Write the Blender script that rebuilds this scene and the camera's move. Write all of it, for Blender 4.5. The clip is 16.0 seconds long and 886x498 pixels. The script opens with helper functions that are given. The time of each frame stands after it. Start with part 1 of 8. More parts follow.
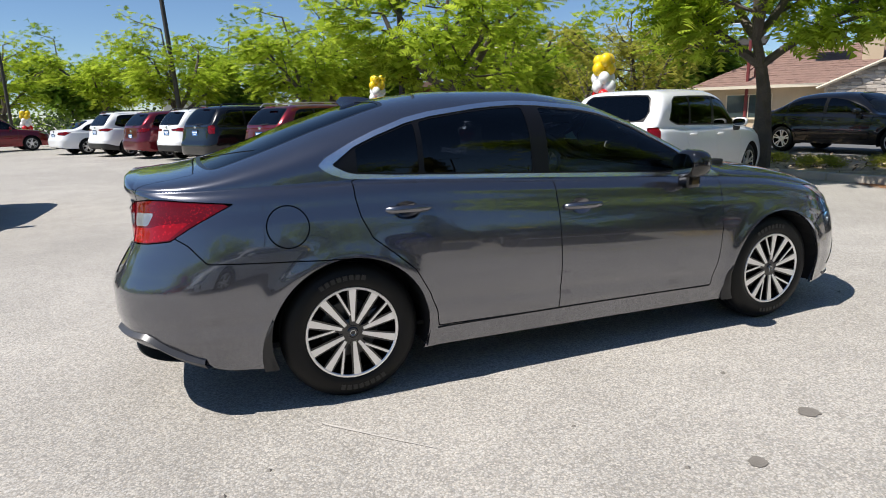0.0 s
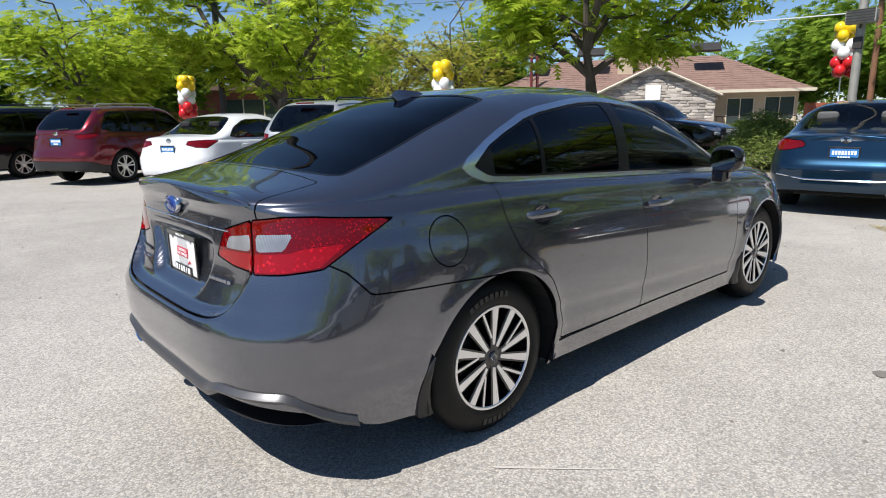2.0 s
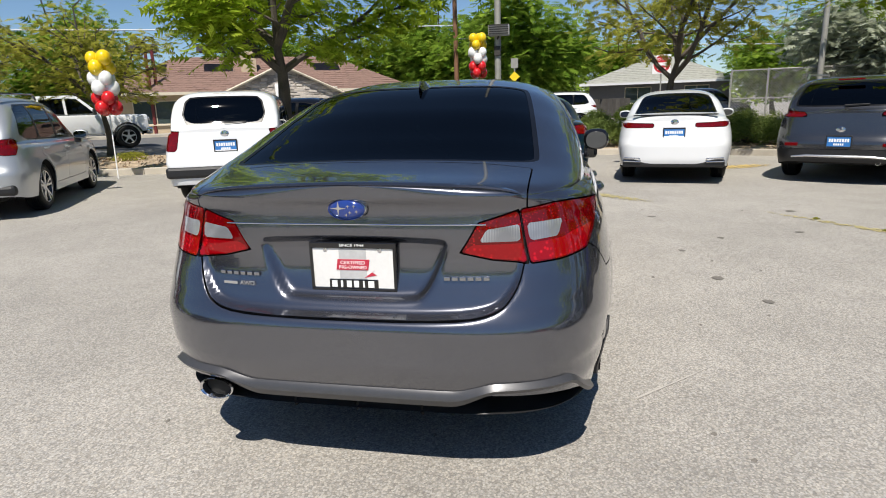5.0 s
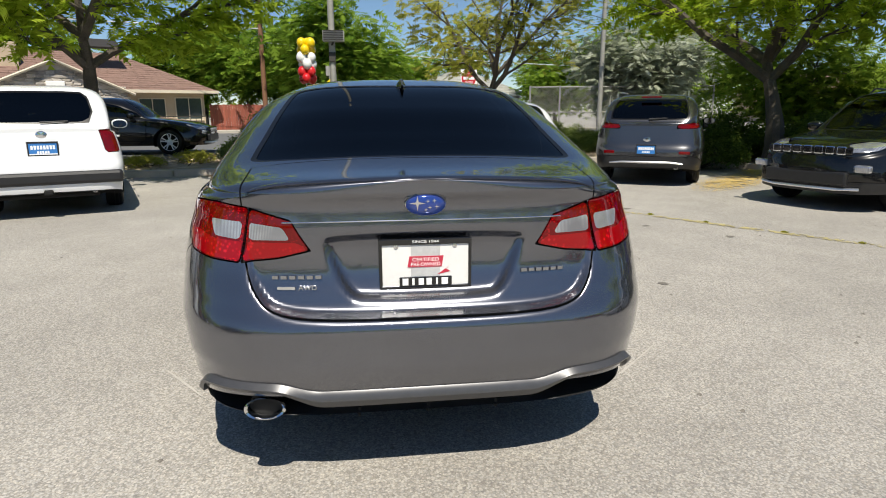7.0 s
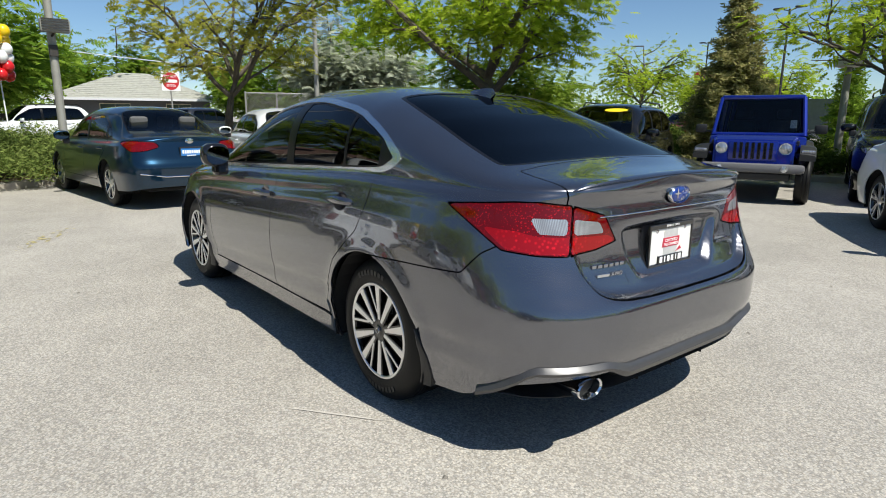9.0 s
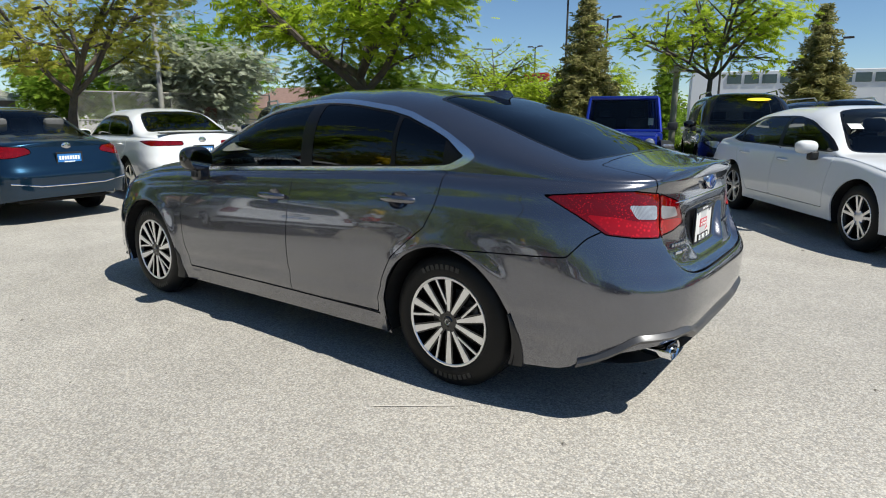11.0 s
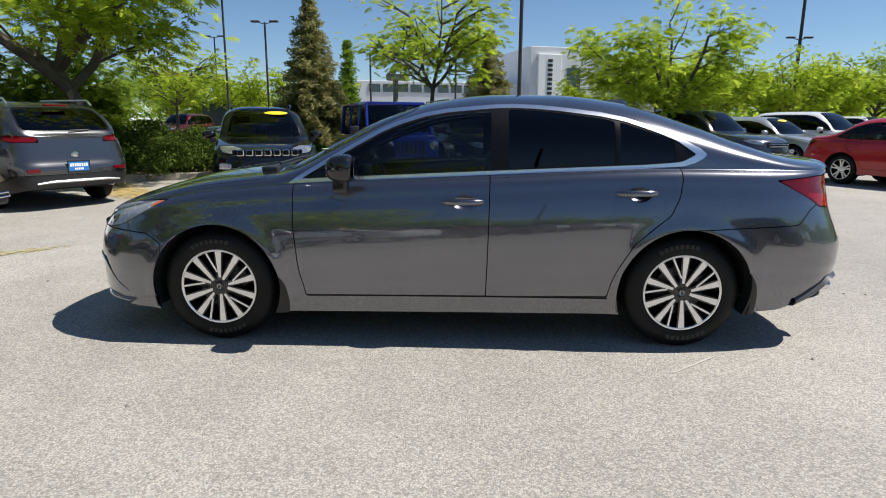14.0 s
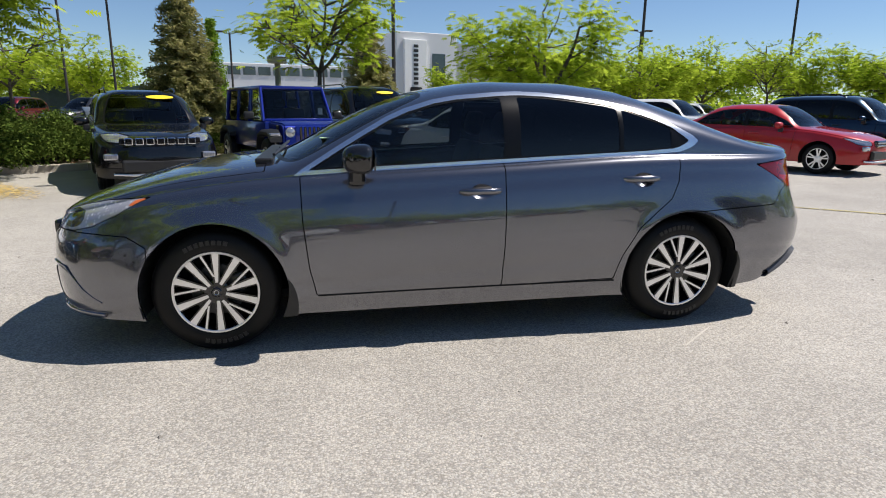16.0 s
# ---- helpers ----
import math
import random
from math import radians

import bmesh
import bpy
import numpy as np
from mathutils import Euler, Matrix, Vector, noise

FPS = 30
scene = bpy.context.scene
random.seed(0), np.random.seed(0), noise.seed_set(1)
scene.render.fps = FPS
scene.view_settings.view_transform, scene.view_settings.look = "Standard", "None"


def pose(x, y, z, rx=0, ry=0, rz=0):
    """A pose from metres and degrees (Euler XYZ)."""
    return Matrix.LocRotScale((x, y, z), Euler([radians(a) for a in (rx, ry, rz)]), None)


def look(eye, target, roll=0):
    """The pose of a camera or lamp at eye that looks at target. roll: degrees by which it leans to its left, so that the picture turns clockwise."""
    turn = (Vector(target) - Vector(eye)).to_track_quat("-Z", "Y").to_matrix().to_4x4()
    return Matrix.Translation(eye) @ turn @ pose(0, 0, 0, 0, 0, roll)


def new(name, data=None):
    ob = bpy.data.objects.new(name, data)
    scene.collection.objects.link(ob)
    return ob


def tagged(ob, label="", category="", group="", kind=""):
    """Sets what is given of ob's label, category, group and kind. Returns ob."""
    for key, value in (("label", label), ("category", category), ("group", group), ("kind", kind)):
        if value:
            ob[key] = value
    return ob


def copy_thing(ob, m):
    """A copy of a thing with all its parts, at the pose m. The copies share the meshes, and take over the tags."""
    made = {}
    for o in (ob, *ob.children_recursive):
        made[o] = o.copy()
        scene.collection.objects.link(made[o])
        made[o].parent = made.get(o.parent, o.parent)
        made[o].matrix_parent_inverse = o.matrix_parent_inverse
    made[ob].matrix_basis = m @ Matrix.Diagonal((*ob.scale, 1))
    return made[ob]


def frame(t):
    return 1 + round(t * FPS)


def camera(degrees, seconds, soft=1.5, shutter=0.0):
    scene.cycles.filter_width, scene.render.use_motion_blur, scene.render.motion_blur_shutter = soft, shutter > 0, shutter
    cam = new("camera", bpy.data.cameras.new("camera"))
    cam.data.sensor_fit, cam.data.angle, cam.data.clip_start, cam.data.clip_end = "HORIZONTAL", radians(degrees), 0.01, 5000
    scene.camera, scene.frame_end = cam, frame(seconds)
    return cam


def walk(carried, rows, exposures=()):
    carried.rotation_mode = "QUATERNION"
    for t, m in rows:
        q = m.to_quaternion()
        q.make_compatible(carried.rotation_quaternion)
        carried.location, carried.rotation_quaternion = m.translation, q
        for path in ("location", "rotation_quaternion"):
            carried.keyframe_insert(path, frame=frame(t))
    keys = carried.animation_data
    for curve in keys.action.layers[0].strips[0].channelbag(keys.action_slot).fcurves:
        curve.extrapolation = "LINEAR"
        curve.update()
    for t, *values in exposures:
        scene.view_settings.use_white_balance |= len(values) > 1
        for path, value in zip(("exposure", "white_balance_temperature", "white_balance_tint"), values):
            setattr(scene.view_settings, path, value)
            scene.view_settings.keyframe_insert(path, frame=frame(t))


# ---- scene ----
cam = camera(72.7, 16.0, soft=1.0)
PATH = [
    (0, (-1.961, -3.572, 1.358), (-1.244, -1.758, 0.918), -1.3),
    (0.5, (-2.379, -3.188, 1.346), (-1.462, -1.462, 0.92), -1.3),
    (1, (-2.774, -2.858, 1.333), (-1.706, -1.225, 0.89), -1.3),
    (1.5, (-3.008, -2.61, 1.316), (-1.814, -1.064, 0.889), -1.2),
    (2, (-3.105, -2.49, 1.337), (-1.8, -1.038, 0.903), -1.0),
    (2.5, (-3.157, -2.417, 1.328), (-1.733, -1.085, 0.88), -0.9),
    (3, (-3.476, -2.213, 1.304), (-1.938, -1.024, 0.835), -0.9),
    (3.5, (-3.84, -1.826, 1.313), (-2.169, -0.834, 0.84), -1.2),
    (4, (-4.143, -1.329, 1.343), (-2.36, -0.562, 0.862), -1.6),
    (6.5, (-4.256, -0.172, 1.351), (-2.307, -0.23, 0.908), -0.7),
    (7, (-4.272, 0.194, 1.315), (-2.339, -0.054, 0.864), -0.2),
    (7.5, (-4.238, 0.735, 1.32), (-2.353, 0.243, 0.871), -0.7),
    (8, (-4.123, 1.345, 1.331), (-2.336, 0.568, 0.882), 0.1),
    (8.5, (-3.924, 1.876, 1.316), (-2.261, 0.855, 0.877), 0.3),
    (9, (-3.649, 2.255, 1.313), (-2.107, 1.056, 0.884), 0.3),
    (11.5, (-2.711, 3.417, 1.318), (-1.68, 1.758, 0.886), -0.2),
    (12, (-2.236, 3.812, 1.331), (-1.402, 2.047, 0.897), -0.4),
    (12.5, (-1.674, 4.095, 1.334), (-1.054, 2.244, 0.898), -0.4),
    (13, (-1.087, 4.256, 1.328), (-0.684, 2.343, 0.908), -0.4),
    (13.5, (-0.531, 4.317, 1.311), (-0.316, 2.371, 0.902), -0.1),
    (14, (-0.078, 4.298, 1.313), (-0.014, 2.343, 0.898), 0.3),
    (14.5, (0.231, 4.269, 1.314), (0.189, 2.315, 0.892), 0.6),
    (15, (0.293, 4.182, 1.295), (0.153, 2.23, 0.879), 0.8),
    (15.5, (0.433, 4.113, 1.317), (0.15, 2.186, 0.865), 1.0),
    (16, (0.791, 4.141, 1.32), (0.408, 2.233, 0.862), 0.5),
]
LIGHTNESS = [(0, 0.42, 6450, 10), (2, 0.42, 6350, 10), (3, 0.36, 6400, 10), (4, 0.24, 6450, 10), (6.5, 0.2, 6850, 7), (7, 0.24, 6850, 7), (8, 0.34, 6720, 5), (9, 0.37, 6580, 5), (11.5, 0.34, 6480, 5), (14, 0.33, 6520, 8), (16, 0.33, 6580, 11)]
walk(cam, [(t, look(eye, target, roll)) for t, eye, target, roll in PATH], LIGHTNESS)

# ---------------------------------------------------------------- light
SUN_AZ, SUN_EL = 184.0, 57.0  # degrees: where the sun stands, from +x towards +y, and its height
world = bpy.data.worlds.new("sky")
scene.world = world
world.use_nodes = True
wn = world.node_tree
sky = wn.nodes.new("ShaderNodeTexSky")
sky.sky_type = "NISHITA"
sky.sun_disc = False
sky.sun_elevation, sky.sun_rotation = radians(SUN_EL), radians(90.0 - SUN_AZ)
sky.altitude, sky.air_density, sky.dust_density, sky.ozone_density = 800.0, 0.95, 0.0, 6.0
wn.nodes["Background"].inputs["Strength"].default_value = 0.085
wn.links.new(sky.outputs[0], wn.nodes["Background"].inputs["Color"])
sun = new("sun", bpy.data.lights.new("sun", "SUN"))
sun.data.energy, sun.data.angle, sun.data.color = 5.0, radians(0.5), (1.0, 0.95, 0.88)
s_dir = Vector((math.cos(radians(SUN_AZ)) * math.cos(radians(SUN_EL)), math.sin(radians(SUN_AZ)) * math.cos(radians(SUN_EL)), math.sin(radians(SUN_EL))))
sun.matrix_world = look(s_dir * 60, (0, 0, 0))


# ---------------------------------------------------------------- materials
def nodes_of(name):
    m = bpy.data.materials.new(name)
    m.use_nodes = True
    return m, m.node_tree.nodes, m.node_tree.links, m.node_tree.nodes["Principled BSDF"]


def mat(name, col, rough=0.5, metal=0.0, vary=0.12, scale=6.0, fine=60.0, bump=0.0, coat=0.0, spec=0.5, random=0.0, coord="Object", dark=None):
    """A surface with two scales of variation, optional fine relief and optional variation from piece to piece."""
    m, n, l, b = nodes_of(name)
    tc = n.new("ShaderNodeTexCoord")
    big, small = n.new("ShaderNodeTexNoise"), n.new("ShaderNodeTexNoise")
    big.inputs["Scale"].default_value, big.inputs["Detail"].default_value = scale, 4
    small.inputs["Scale"].default_value, small.inputs["Detail"].default_value = fine, 3
    for t in (big, small):
        l.new(tc.outputs[coord], t.inputs["Vector"])
    add = n.new("ShaderNodeMath")
    add.operation = "ADD"
    l.new(big.outputs["Fac"], add.inputs[0])
    l.new(small.outputs["Fac"], add.inputs[1])
    ramp = n.new("ShaderNodeMapRange")
    ramp.inputs[1].default_value, ramp.inputs[2].default_value = 0.6, 1.4
    ramp.inputs[3].default_value, ramp.inputs[4].default_value = 1 - vary, 1 + vary
    l.new(add.outputs[0], ramp.inputs[0])
    last = ramp.outputs[0]
    if random:
        info, rr, mul = n.new("ShaderNodeObjectInfo"), n.new("ShaderNodeMapRange"), n.new("ShaderNodeMath")
        rr.inputs[3].default_value, rr.inputs[4].default_value = 1 - random, 1 + random
        l.new(info.outputs["Random"], rr.inputs[0])
        mul.operation = "MULTIPLY"
        l.new(rr.outputs[0], mul.inputs[0])
        l.new(last, mul.inputs[1])
        last = mul.outputs[0]
    mix = n.new("ShaderNodeVectorMath")
    mix.operation = "SCALE"
    mix.inputs[0].default_value = col
    l.new(last, mix.inputs["Scale"])
    l.new(mix.outputs[0], b.inputs["Base Color"])
    b.inputs["Roughness"].default_value, b.inputs["Metallic"].default_value = rough, metal
    b.inputs["Specular IOR Level"].default_value = spec
    if coat:
        b.inputs["Coat Weight"].default_value, b.inputs["Coat Roughness"].default_value = coat, 0.03
    if bump:
        bp = n.new("ShaderNodeBump")
        bp.inputs["Strength"].default_value, bp.inputs["Distance"].default_value = 1.0, bump
        l.new(small.outputs["Fac"], bp.inputs["Height"])
        l.new(bp.outputs[0], b.inputs["Normal"])
    return m


def paint(name, col, flake=0.25, metal=0.35, rough=0.38, coat=1.0, gloss=1.5):
    """Car paint: a flaked base under a clear coat, with a breath of dust."""
    m, n, l, b = nodes_of(name)
    tc, v, dust = n.new("ShaderNodeTexCoord"), n.new("ShaderNodeTexVoronoi"), n.new("ShaderNodeTexNoise")
    v.inputs["Scale"].default_value = 900
    dust.inputs["Scale"].default_value, dust.inputs["Detail"].default_value = 2.5, 5
    for t in (v, dust):
        l.new(tc.outputs["Object"], t.inputs["Vector"])
    r = n.new("ShaderNodeMapRange")
    r.inputs[3].default_value, r.inputs[4].default_value = 1 - flake, 1 + flake
    l.new(v.outputs["Color"], r.inputs[0])
    mix = n.new("ShaderNodeVectorMath")
    mix.operation = "SCALE"
    mix.inputs[0].default_value = col
    l.new(r.outputs[0], mix.inputs["Scale"])
    l.new(mix.outputs[0], b.inputs["Base Color"])
    b.inputs["Metallic"].default_value, b.inputs["Roughness"].default_value = metal, rough
    b.inputs["Coat Weight"].default_value, b.inputs["Specular IOR Level"].default_value = coat, 0.2
    b.inputs["Coat IOR"].default_value = gloss
    cr = n.new("ShaderNodeMapRange")
    cr.inputs[3].default_value, cr.inputs[4].default_value = 0.01, 0.05
    l.new(dust.outputs["Fac"], cr.inputs[0])
    l.new(cr.outputs[0], b.inputs["Coat Roughness"])
    return m


def glass(name, tint, ior=1.5):
    """A tinted pane: it lets tinted light through and mirrors by its angle."""
    m, n, l, b = nodes_of(name)
    n.remove(b)
    tr, gl, fr, mx = n.new("ShaderNodeBsdfTransparent"), n.new("ShaderNodeBsdfGlossy"), n.new("ShaderNodeFresnel"), n.new("ShaderNodeMixShader")
    tr.inputs[0].default_value = (*tint, 1)
    gl.inputs["Roughness"].default_value = 0.01
    fr.inputs[0].default_value = ior
    l.new(fr.outputs[0], mx.inputs[0])
    l.new(tr.outputs[0], mx.inputs[1])
    l.new(gl.outputs[0], mx.inputs[2])
    l.new(mx.outputs[0], n["Material Output"].inputs[0])
    return m


def leaf_mat(name, col, col2, trans=0.45):
    """Leaves: each clump its own tone, light shining through them."""
    m, n, l, b = nodes_of(name)
    n.remove(b)
    geo, rmp = n.new("ShaderNodeNewGeometry"), n.new("ShaderNodeMixRGB")
    l.new(geo.outputs["Random Per Island"], rmp.inputs[0])
    rmp.inputs[1].default_value, rmp.inputs[2].default_value = (*col, 1), (*col2, 1)
    d, t, mx = n.new("ShaderNodeBsdfDiffuse"), n.new("ShaderNodeBsdfTranslucent"), n.new("ShaderNodeMixShader")
    l.new(rmp.outputs[0], d.inputs[0])
    l.new(rmp.outputs[0], t.inputs[0])
    mx.inputs[0].default_value = trans
    l.new(d.outputs[0], mx.inputs[1])
    l.new(t.outputs[0], mx.inputs[2])
    l.new(mx.outputs[0], n["Material Output"].inputs[0])
    return m


GREY = paint("grey_metallic_paint", (0.130, 0.133, 0.155), 0.3, 0.9, 0.24, 1.0, 1.8)
WHITE = paint("white_paint", (0.72, 0.73, 0.74), 0.03, 0.0, 0.4)
SILVER = paint("silver_paint", (0.42, 0.44, 0.46), 0.12, 0.55, 0.35)
BLACKP = paint("black_paint", (0.004, 0.004, 0.0045), 0.2, 0.0, 0.25, 1.0, 1.45)
DKRED = paint("dark_red_paint", (0.16, 0.012, 0.02), 0.3, 0.7, 0.28)
RED = paint("red_paint", (0.42, 0.012, 0.016), 0.1, 0.1, 0.35)
NAVY = paint("dark_blue_paint", (0.008, 0.03, 0.06), 0.3, 0.75, 0.28)
BLUE = paint("bright_blue_paint", (0.006, 0.02, 0.24), 0.15, 0.4, 0.3)
CHARC = paint("charcoal_paint", (0.10, 0.10, 0.105), 0.25, 0.85, 0.26)
TRIM = mat("brushed_bright_trim", (0.85, 0.87, 0.9), 0.27, 1.0, 0.04)
MIRROR = mat("dim_mirror_glass", (0.16, 0.17, 0.18), 0.02, 1.0, 0.02)
CHROME = mat("bright_chrome", (0.75, 0.76, 0.78), 0.08, 1.0, 0.04)
SATIN = mat("satin_alloy", (0.84, 0.84, 0.85), 0.34, 1.0, 0.06, 30, 300)
SATIN_GREY = mat("satin_grey_plastic", (0.085, 0.085, 0.09), 0.36, 0.5, 0.1, 30, 300)
PLASTIC = mat("black_plastic", (0.014, 0.014, 0.015), 0.45, 0.0, 0.2, 20, 400, 0.0005)
PILLAR = mat("black_pillar_film", (0.006, 0.006, 0.007), 0.3, 0.0, 0.1, spec=0.25)
GLOSSB = mat("gloss_black", (0.008, 0.008, 0.009), 0.08, 0.0, 0.1, coat=0.5)
RUBBER = mat("tyre_rubber", (0.006, 0.006, 0.006), 0.5, 0.0, 0.3, 12, 160, 0.0008, spec=0.25)
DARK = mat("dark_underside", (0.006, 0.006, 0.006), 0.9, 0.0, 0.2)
CLOTH = mat("black_seat_cloth", (0.02, 0.02, 0.022), 0.9, 0.0, 0.3, 20, 300, 0.001)
BEIGE_CLOTH = mat("grey_seat_cloth", (0.10, 0.10, 0.10), 0.9, 0.0, 0.2, 20, 300, 0.001)
TINT = glass("tinted_glass", (0.02, 0.022, 0.028), 1.52)
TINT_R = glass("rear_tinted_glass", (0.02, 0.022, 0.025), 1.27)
TINT_F = glass("front_tinted_glass", (0.44, 0.48, 0.49), 1.52)
CLEAR = glass("clear_car_glass", (0.55, 0.6, 0.58), 1.5)


def lens(name, dark, light, scale, stripes, rough=0.12, metal=0.0, coat=0.5):
    """A lamp lens with its moulded inner optics showing through: dots or upright flutes."""
    m, n, l, b = nodes_of(name)
    tc, nz, mix = n.new("ShaderNodeTexCoord"), n.new("ShaderNodeTexNoise"), n.new("ShaderNodeMixRGB")
    nz.inputs["Scale"].default_value = 9
    l.new(tc.outputs["Object"], nz.inputs["Vector"])
    if stripes:
        t = n.new("ShaderNodeTexWave")
        t.bands_direction = "Y"
        t.inputs["Scale"].default_value, t.inputs["Distortion"].default_value = scale, 0.4
        l.new(tc.outputs["Object"], t.inputs["Vector"])
        out = t.outputs["Fac"]
    else:
        t = n.new("ShaderNodeTexVoronoi")
        t.inputs["Scale"].default_value = scale
        l.new(tc.outputs["Object"], t.inputs["Vector"])
        r = n.new("ShaderNodeMapRange")
        r.inputs[1].default_value, r.inputs[2].default_value, r.inputs[3].default_value, r.inputs[4].default_value = 0.15, 0.4, 1.0, 0.0
        l.new(t.outputs["Distance"], r.inputs[0])
        out = r.outputs[0]
    k = n.new("ShaderNodeMath")
    k.operation = "MULTIPLY"
    g = n.new("ShaderNodeMapRange")
    g.inputs[1].default_value, g.inputs[2].default_value = 0.35, 0.65
    l.new(nz.outputs["Fac"], g.inputs[0])
    l.new(out, k.inputs[0])
    l.new(g.outputs[0], k.inputs[1])
    mix.inputs[1].default_value, mix.inputs[2].default_value = (*dark, 1), (*light, 1)
    l.new(k.outputs[0], mix.inputs[0])
    l.new(mix.outputs[0], b.inputs["Base Color"])
    b.inputs["Roughness"].default_value, b.inputs["Metallic"].default_value = rough, metal
    b.inputs["Coat Weight"].default_value, b.inputs["Coat Roughness"].default_value, b.inputs["Specular IOR Level"].default_value = coat, 0.02, 0.3
    return m


REDL = lens("red_lamp_lens", (0.11, 0.0006, 0.0015), (0.50, 0.004, 0.008), 110, False, 0.06, 0.0, 0.4)
RCLEAR = lens("clear_rear_lens", (0.22, 0.225, 0.24), (0.48, 0.50, 0.53), 60, True, 0.1, 0.3, 0.5)
REDB = lens("bright_red_lens", (0.25, 0.0015, 0.004), (0.60, 0.006, 0.012), 60, False, 0.06, 0.0, 0.35)
HEADL = lens("headlamp_lens", (0.36, 0.37, 0.41), (0.80, 0.81, 0.85), 40, False, 0.08, 0.25, 0.6)
BOWL = mat("dark_chrome_bowl", (0.10, 0.10, 0.11), 0.08, 1.0, 0.3, 14, 90, coat=1.0)
CLEARL = lens("clear_lamp_lens", (0.36, 0.37, 0.4), (0.78, 0.79, 0.82), 14, True, 0.12, 0.7, 0.8)
AMBER = mat("amber_lens", (0.6, 0.13, 0.02), 0.12, 0.0, 0.2, coat=1.0)
PLATE_W = mat("white_plate", (0.78, 0.77, 0.75), 0.4, 0.0, 0.05, coat=0.3)
PLATE_B = mat("blue_dealer_plate", (0.03, 0.18, 0.5), 0.4, 0.0, 0.1, coat=0.3)
WHITE_INK = mat("white_ink", (0.85, 0.85, 0.84), 0.5, 0.0, 0.03)
BLACK_INK = mat("black_ink", (0.02, 0.02, 0.02), 0.5, 0.0, 0.1)
RED_INK = mat("red_ink", (0.5, 0.03, 0.06), 0.5, 0.0, 0.05)
BLUE_ENAMEL = mat("blue_enamel", (0.02, 0.05, 0.25), 0.12, 0.2, 0.15, coat=1.0)
DIM_CHROME = mat("dim_chrome", (0.42, 0.43, 0.45), 0.22, 1.0, 0.05)
YELLOW_INK = mat("yellow_sticker", (0.85, 0.62, 0.02), 0.5, 0.0, 0.05)


# ---------------------------------------------------------------- building tools
def thing(name, m=None, label="", category="", group=""):
    ob = new(name)
    ob.empty_display_size = 0.1
    if m is not None:
        ob.matrix_basis = m
    return tagged(ob, label, category, group)


def link_mesh(name, me, material, parent=None, label=""):
    if material is not None:
        me.materials.append(material)
    ob = new(name, me)
    ob.parent = parent
    return tagged(ob, label)


def part(name, bm, material, parent=None, label="", smooth=False):
    me = bpy.data.meshes.new(name)
    bmesh.ops.recalc_face_normals(bm, faces=bm.faces)
    if smooth:
        for f in bm.faces:
            f.smooth = True
    bm.to_mesh(me)
    bm.free()
    if smooth:
        me.set_sharp_from_angle(angle=radians(38))
    return link_mesh(name, me, material, parent, label)


def raw(name, verts, faces, material, parent=None, label="", smooth=False):
    me = bpy.data.meshes.new(name)
    me.from_pydata([tuple(map(float, v)) for v in verts], [], faces)
    if smooth:
        me.shade_smooth()
    return link_mesh(name, me, material, parent, label)


def box(bm, x0, x1, y0, y1, z0, z1, bevel=0.0, m=None, seg=2):
    made = bmesh.ops.create_cube(bm, size=1.0)["verts"]
    bmesh.ops.scale(bm, vec=(x1 - x0, y1 - y0, z1 - z0), verts=made)
    bmesh.ops.translate(bm, vec=((x0 + x1) / 2, (y0 + y1) / 2, (z0 + z1) / 2), verts=made)
    if bevel:
        got = bmesh.ops.bevel(bm, geom=list({e for v in made for e in v.link_edges}), offset=bevel, segments=seg, affect="EDGES", profile=0.5)
        made = list({v for f in got["faces"] for v in f.verts} | {v for v in made if v.is_valid})
    if m is not None:
        bmesh.ops.transform(bm, matrix=m, verts=made)
    return made


def cbox(x0, x1, y0, y1, z0, z1, bevel=0.0, m=None):
    bm = bmesh.new()
    box(bm, x0, x1, y0, y1, z0, z1, bevel, m)
    return bm


def tube(bm, pts, radius, sides=8, close=True):
    """A round bar along points; radius may be a number or one for each point."""
    pts = [Vector(p) for p in pts]
    rad = radius if hasattr(radius, "__len__") else [radius] * len(pts)
    rings, up = [], Vector((0.13, 0.31, 0.94))
    for i, p in enumerate(pts):
        d = (pts[min(i + 1, len(pts) - 1)] - pts[max(i - 1, 0)]).normalized()
        a = d.cross(up)
        a = (a if a.length > 1e-3 else d.cross(Vector((1, 0, 0)))).normalized()
        b = d.cross(a)
        rings.append([bm.verts.new(p + (a * math.cos(t) + b * math.sin(t)) * rad[i]) for t in [2 * math.pi * k / sides for k in range(sides)]])
    for r, s in zip(rings, rings[1:]):
        for k in range(sides):
            bm.faces.new((r[k], r[(k + 1) % sides], s[(k + 1) % sides], s[k]))
    if close:
        bm.faces.new(rings[0][::-1])
        bm.faces.new(rings[-1])
    return bm


def bar(pts, radius, sides=8):
    return tube(bmesh.new(), pts, radius, sides)


def lathe(profile, sides=48, axis="y", close=False):
    """A turned shape: profile of (radius, along the axis)."""
    bm = bmesh.new()
    rings = []
    for r, h in profile:
        ring = []
        for k in range(sides):
            a = 2 * math.pi * k / sides
            c, s = r * math.cos(a), r * math.sin(a)
            ring.append(bm.verts.new({"y": (c, h, s), "z": (c, s, h), "x": (h, c, s)}[axis]))
        rings.append(ring)
    for a, b in zip(rings, rings[1:]):
        for k in range(sides):
            bm.faces.new((a[k], a[(k + 1) % sides], b[(k + 1) % sides], b[k]))
    if close:
        bm.faces.new(rings[0])
        bm.faces.new(rings[-1])
    return bm


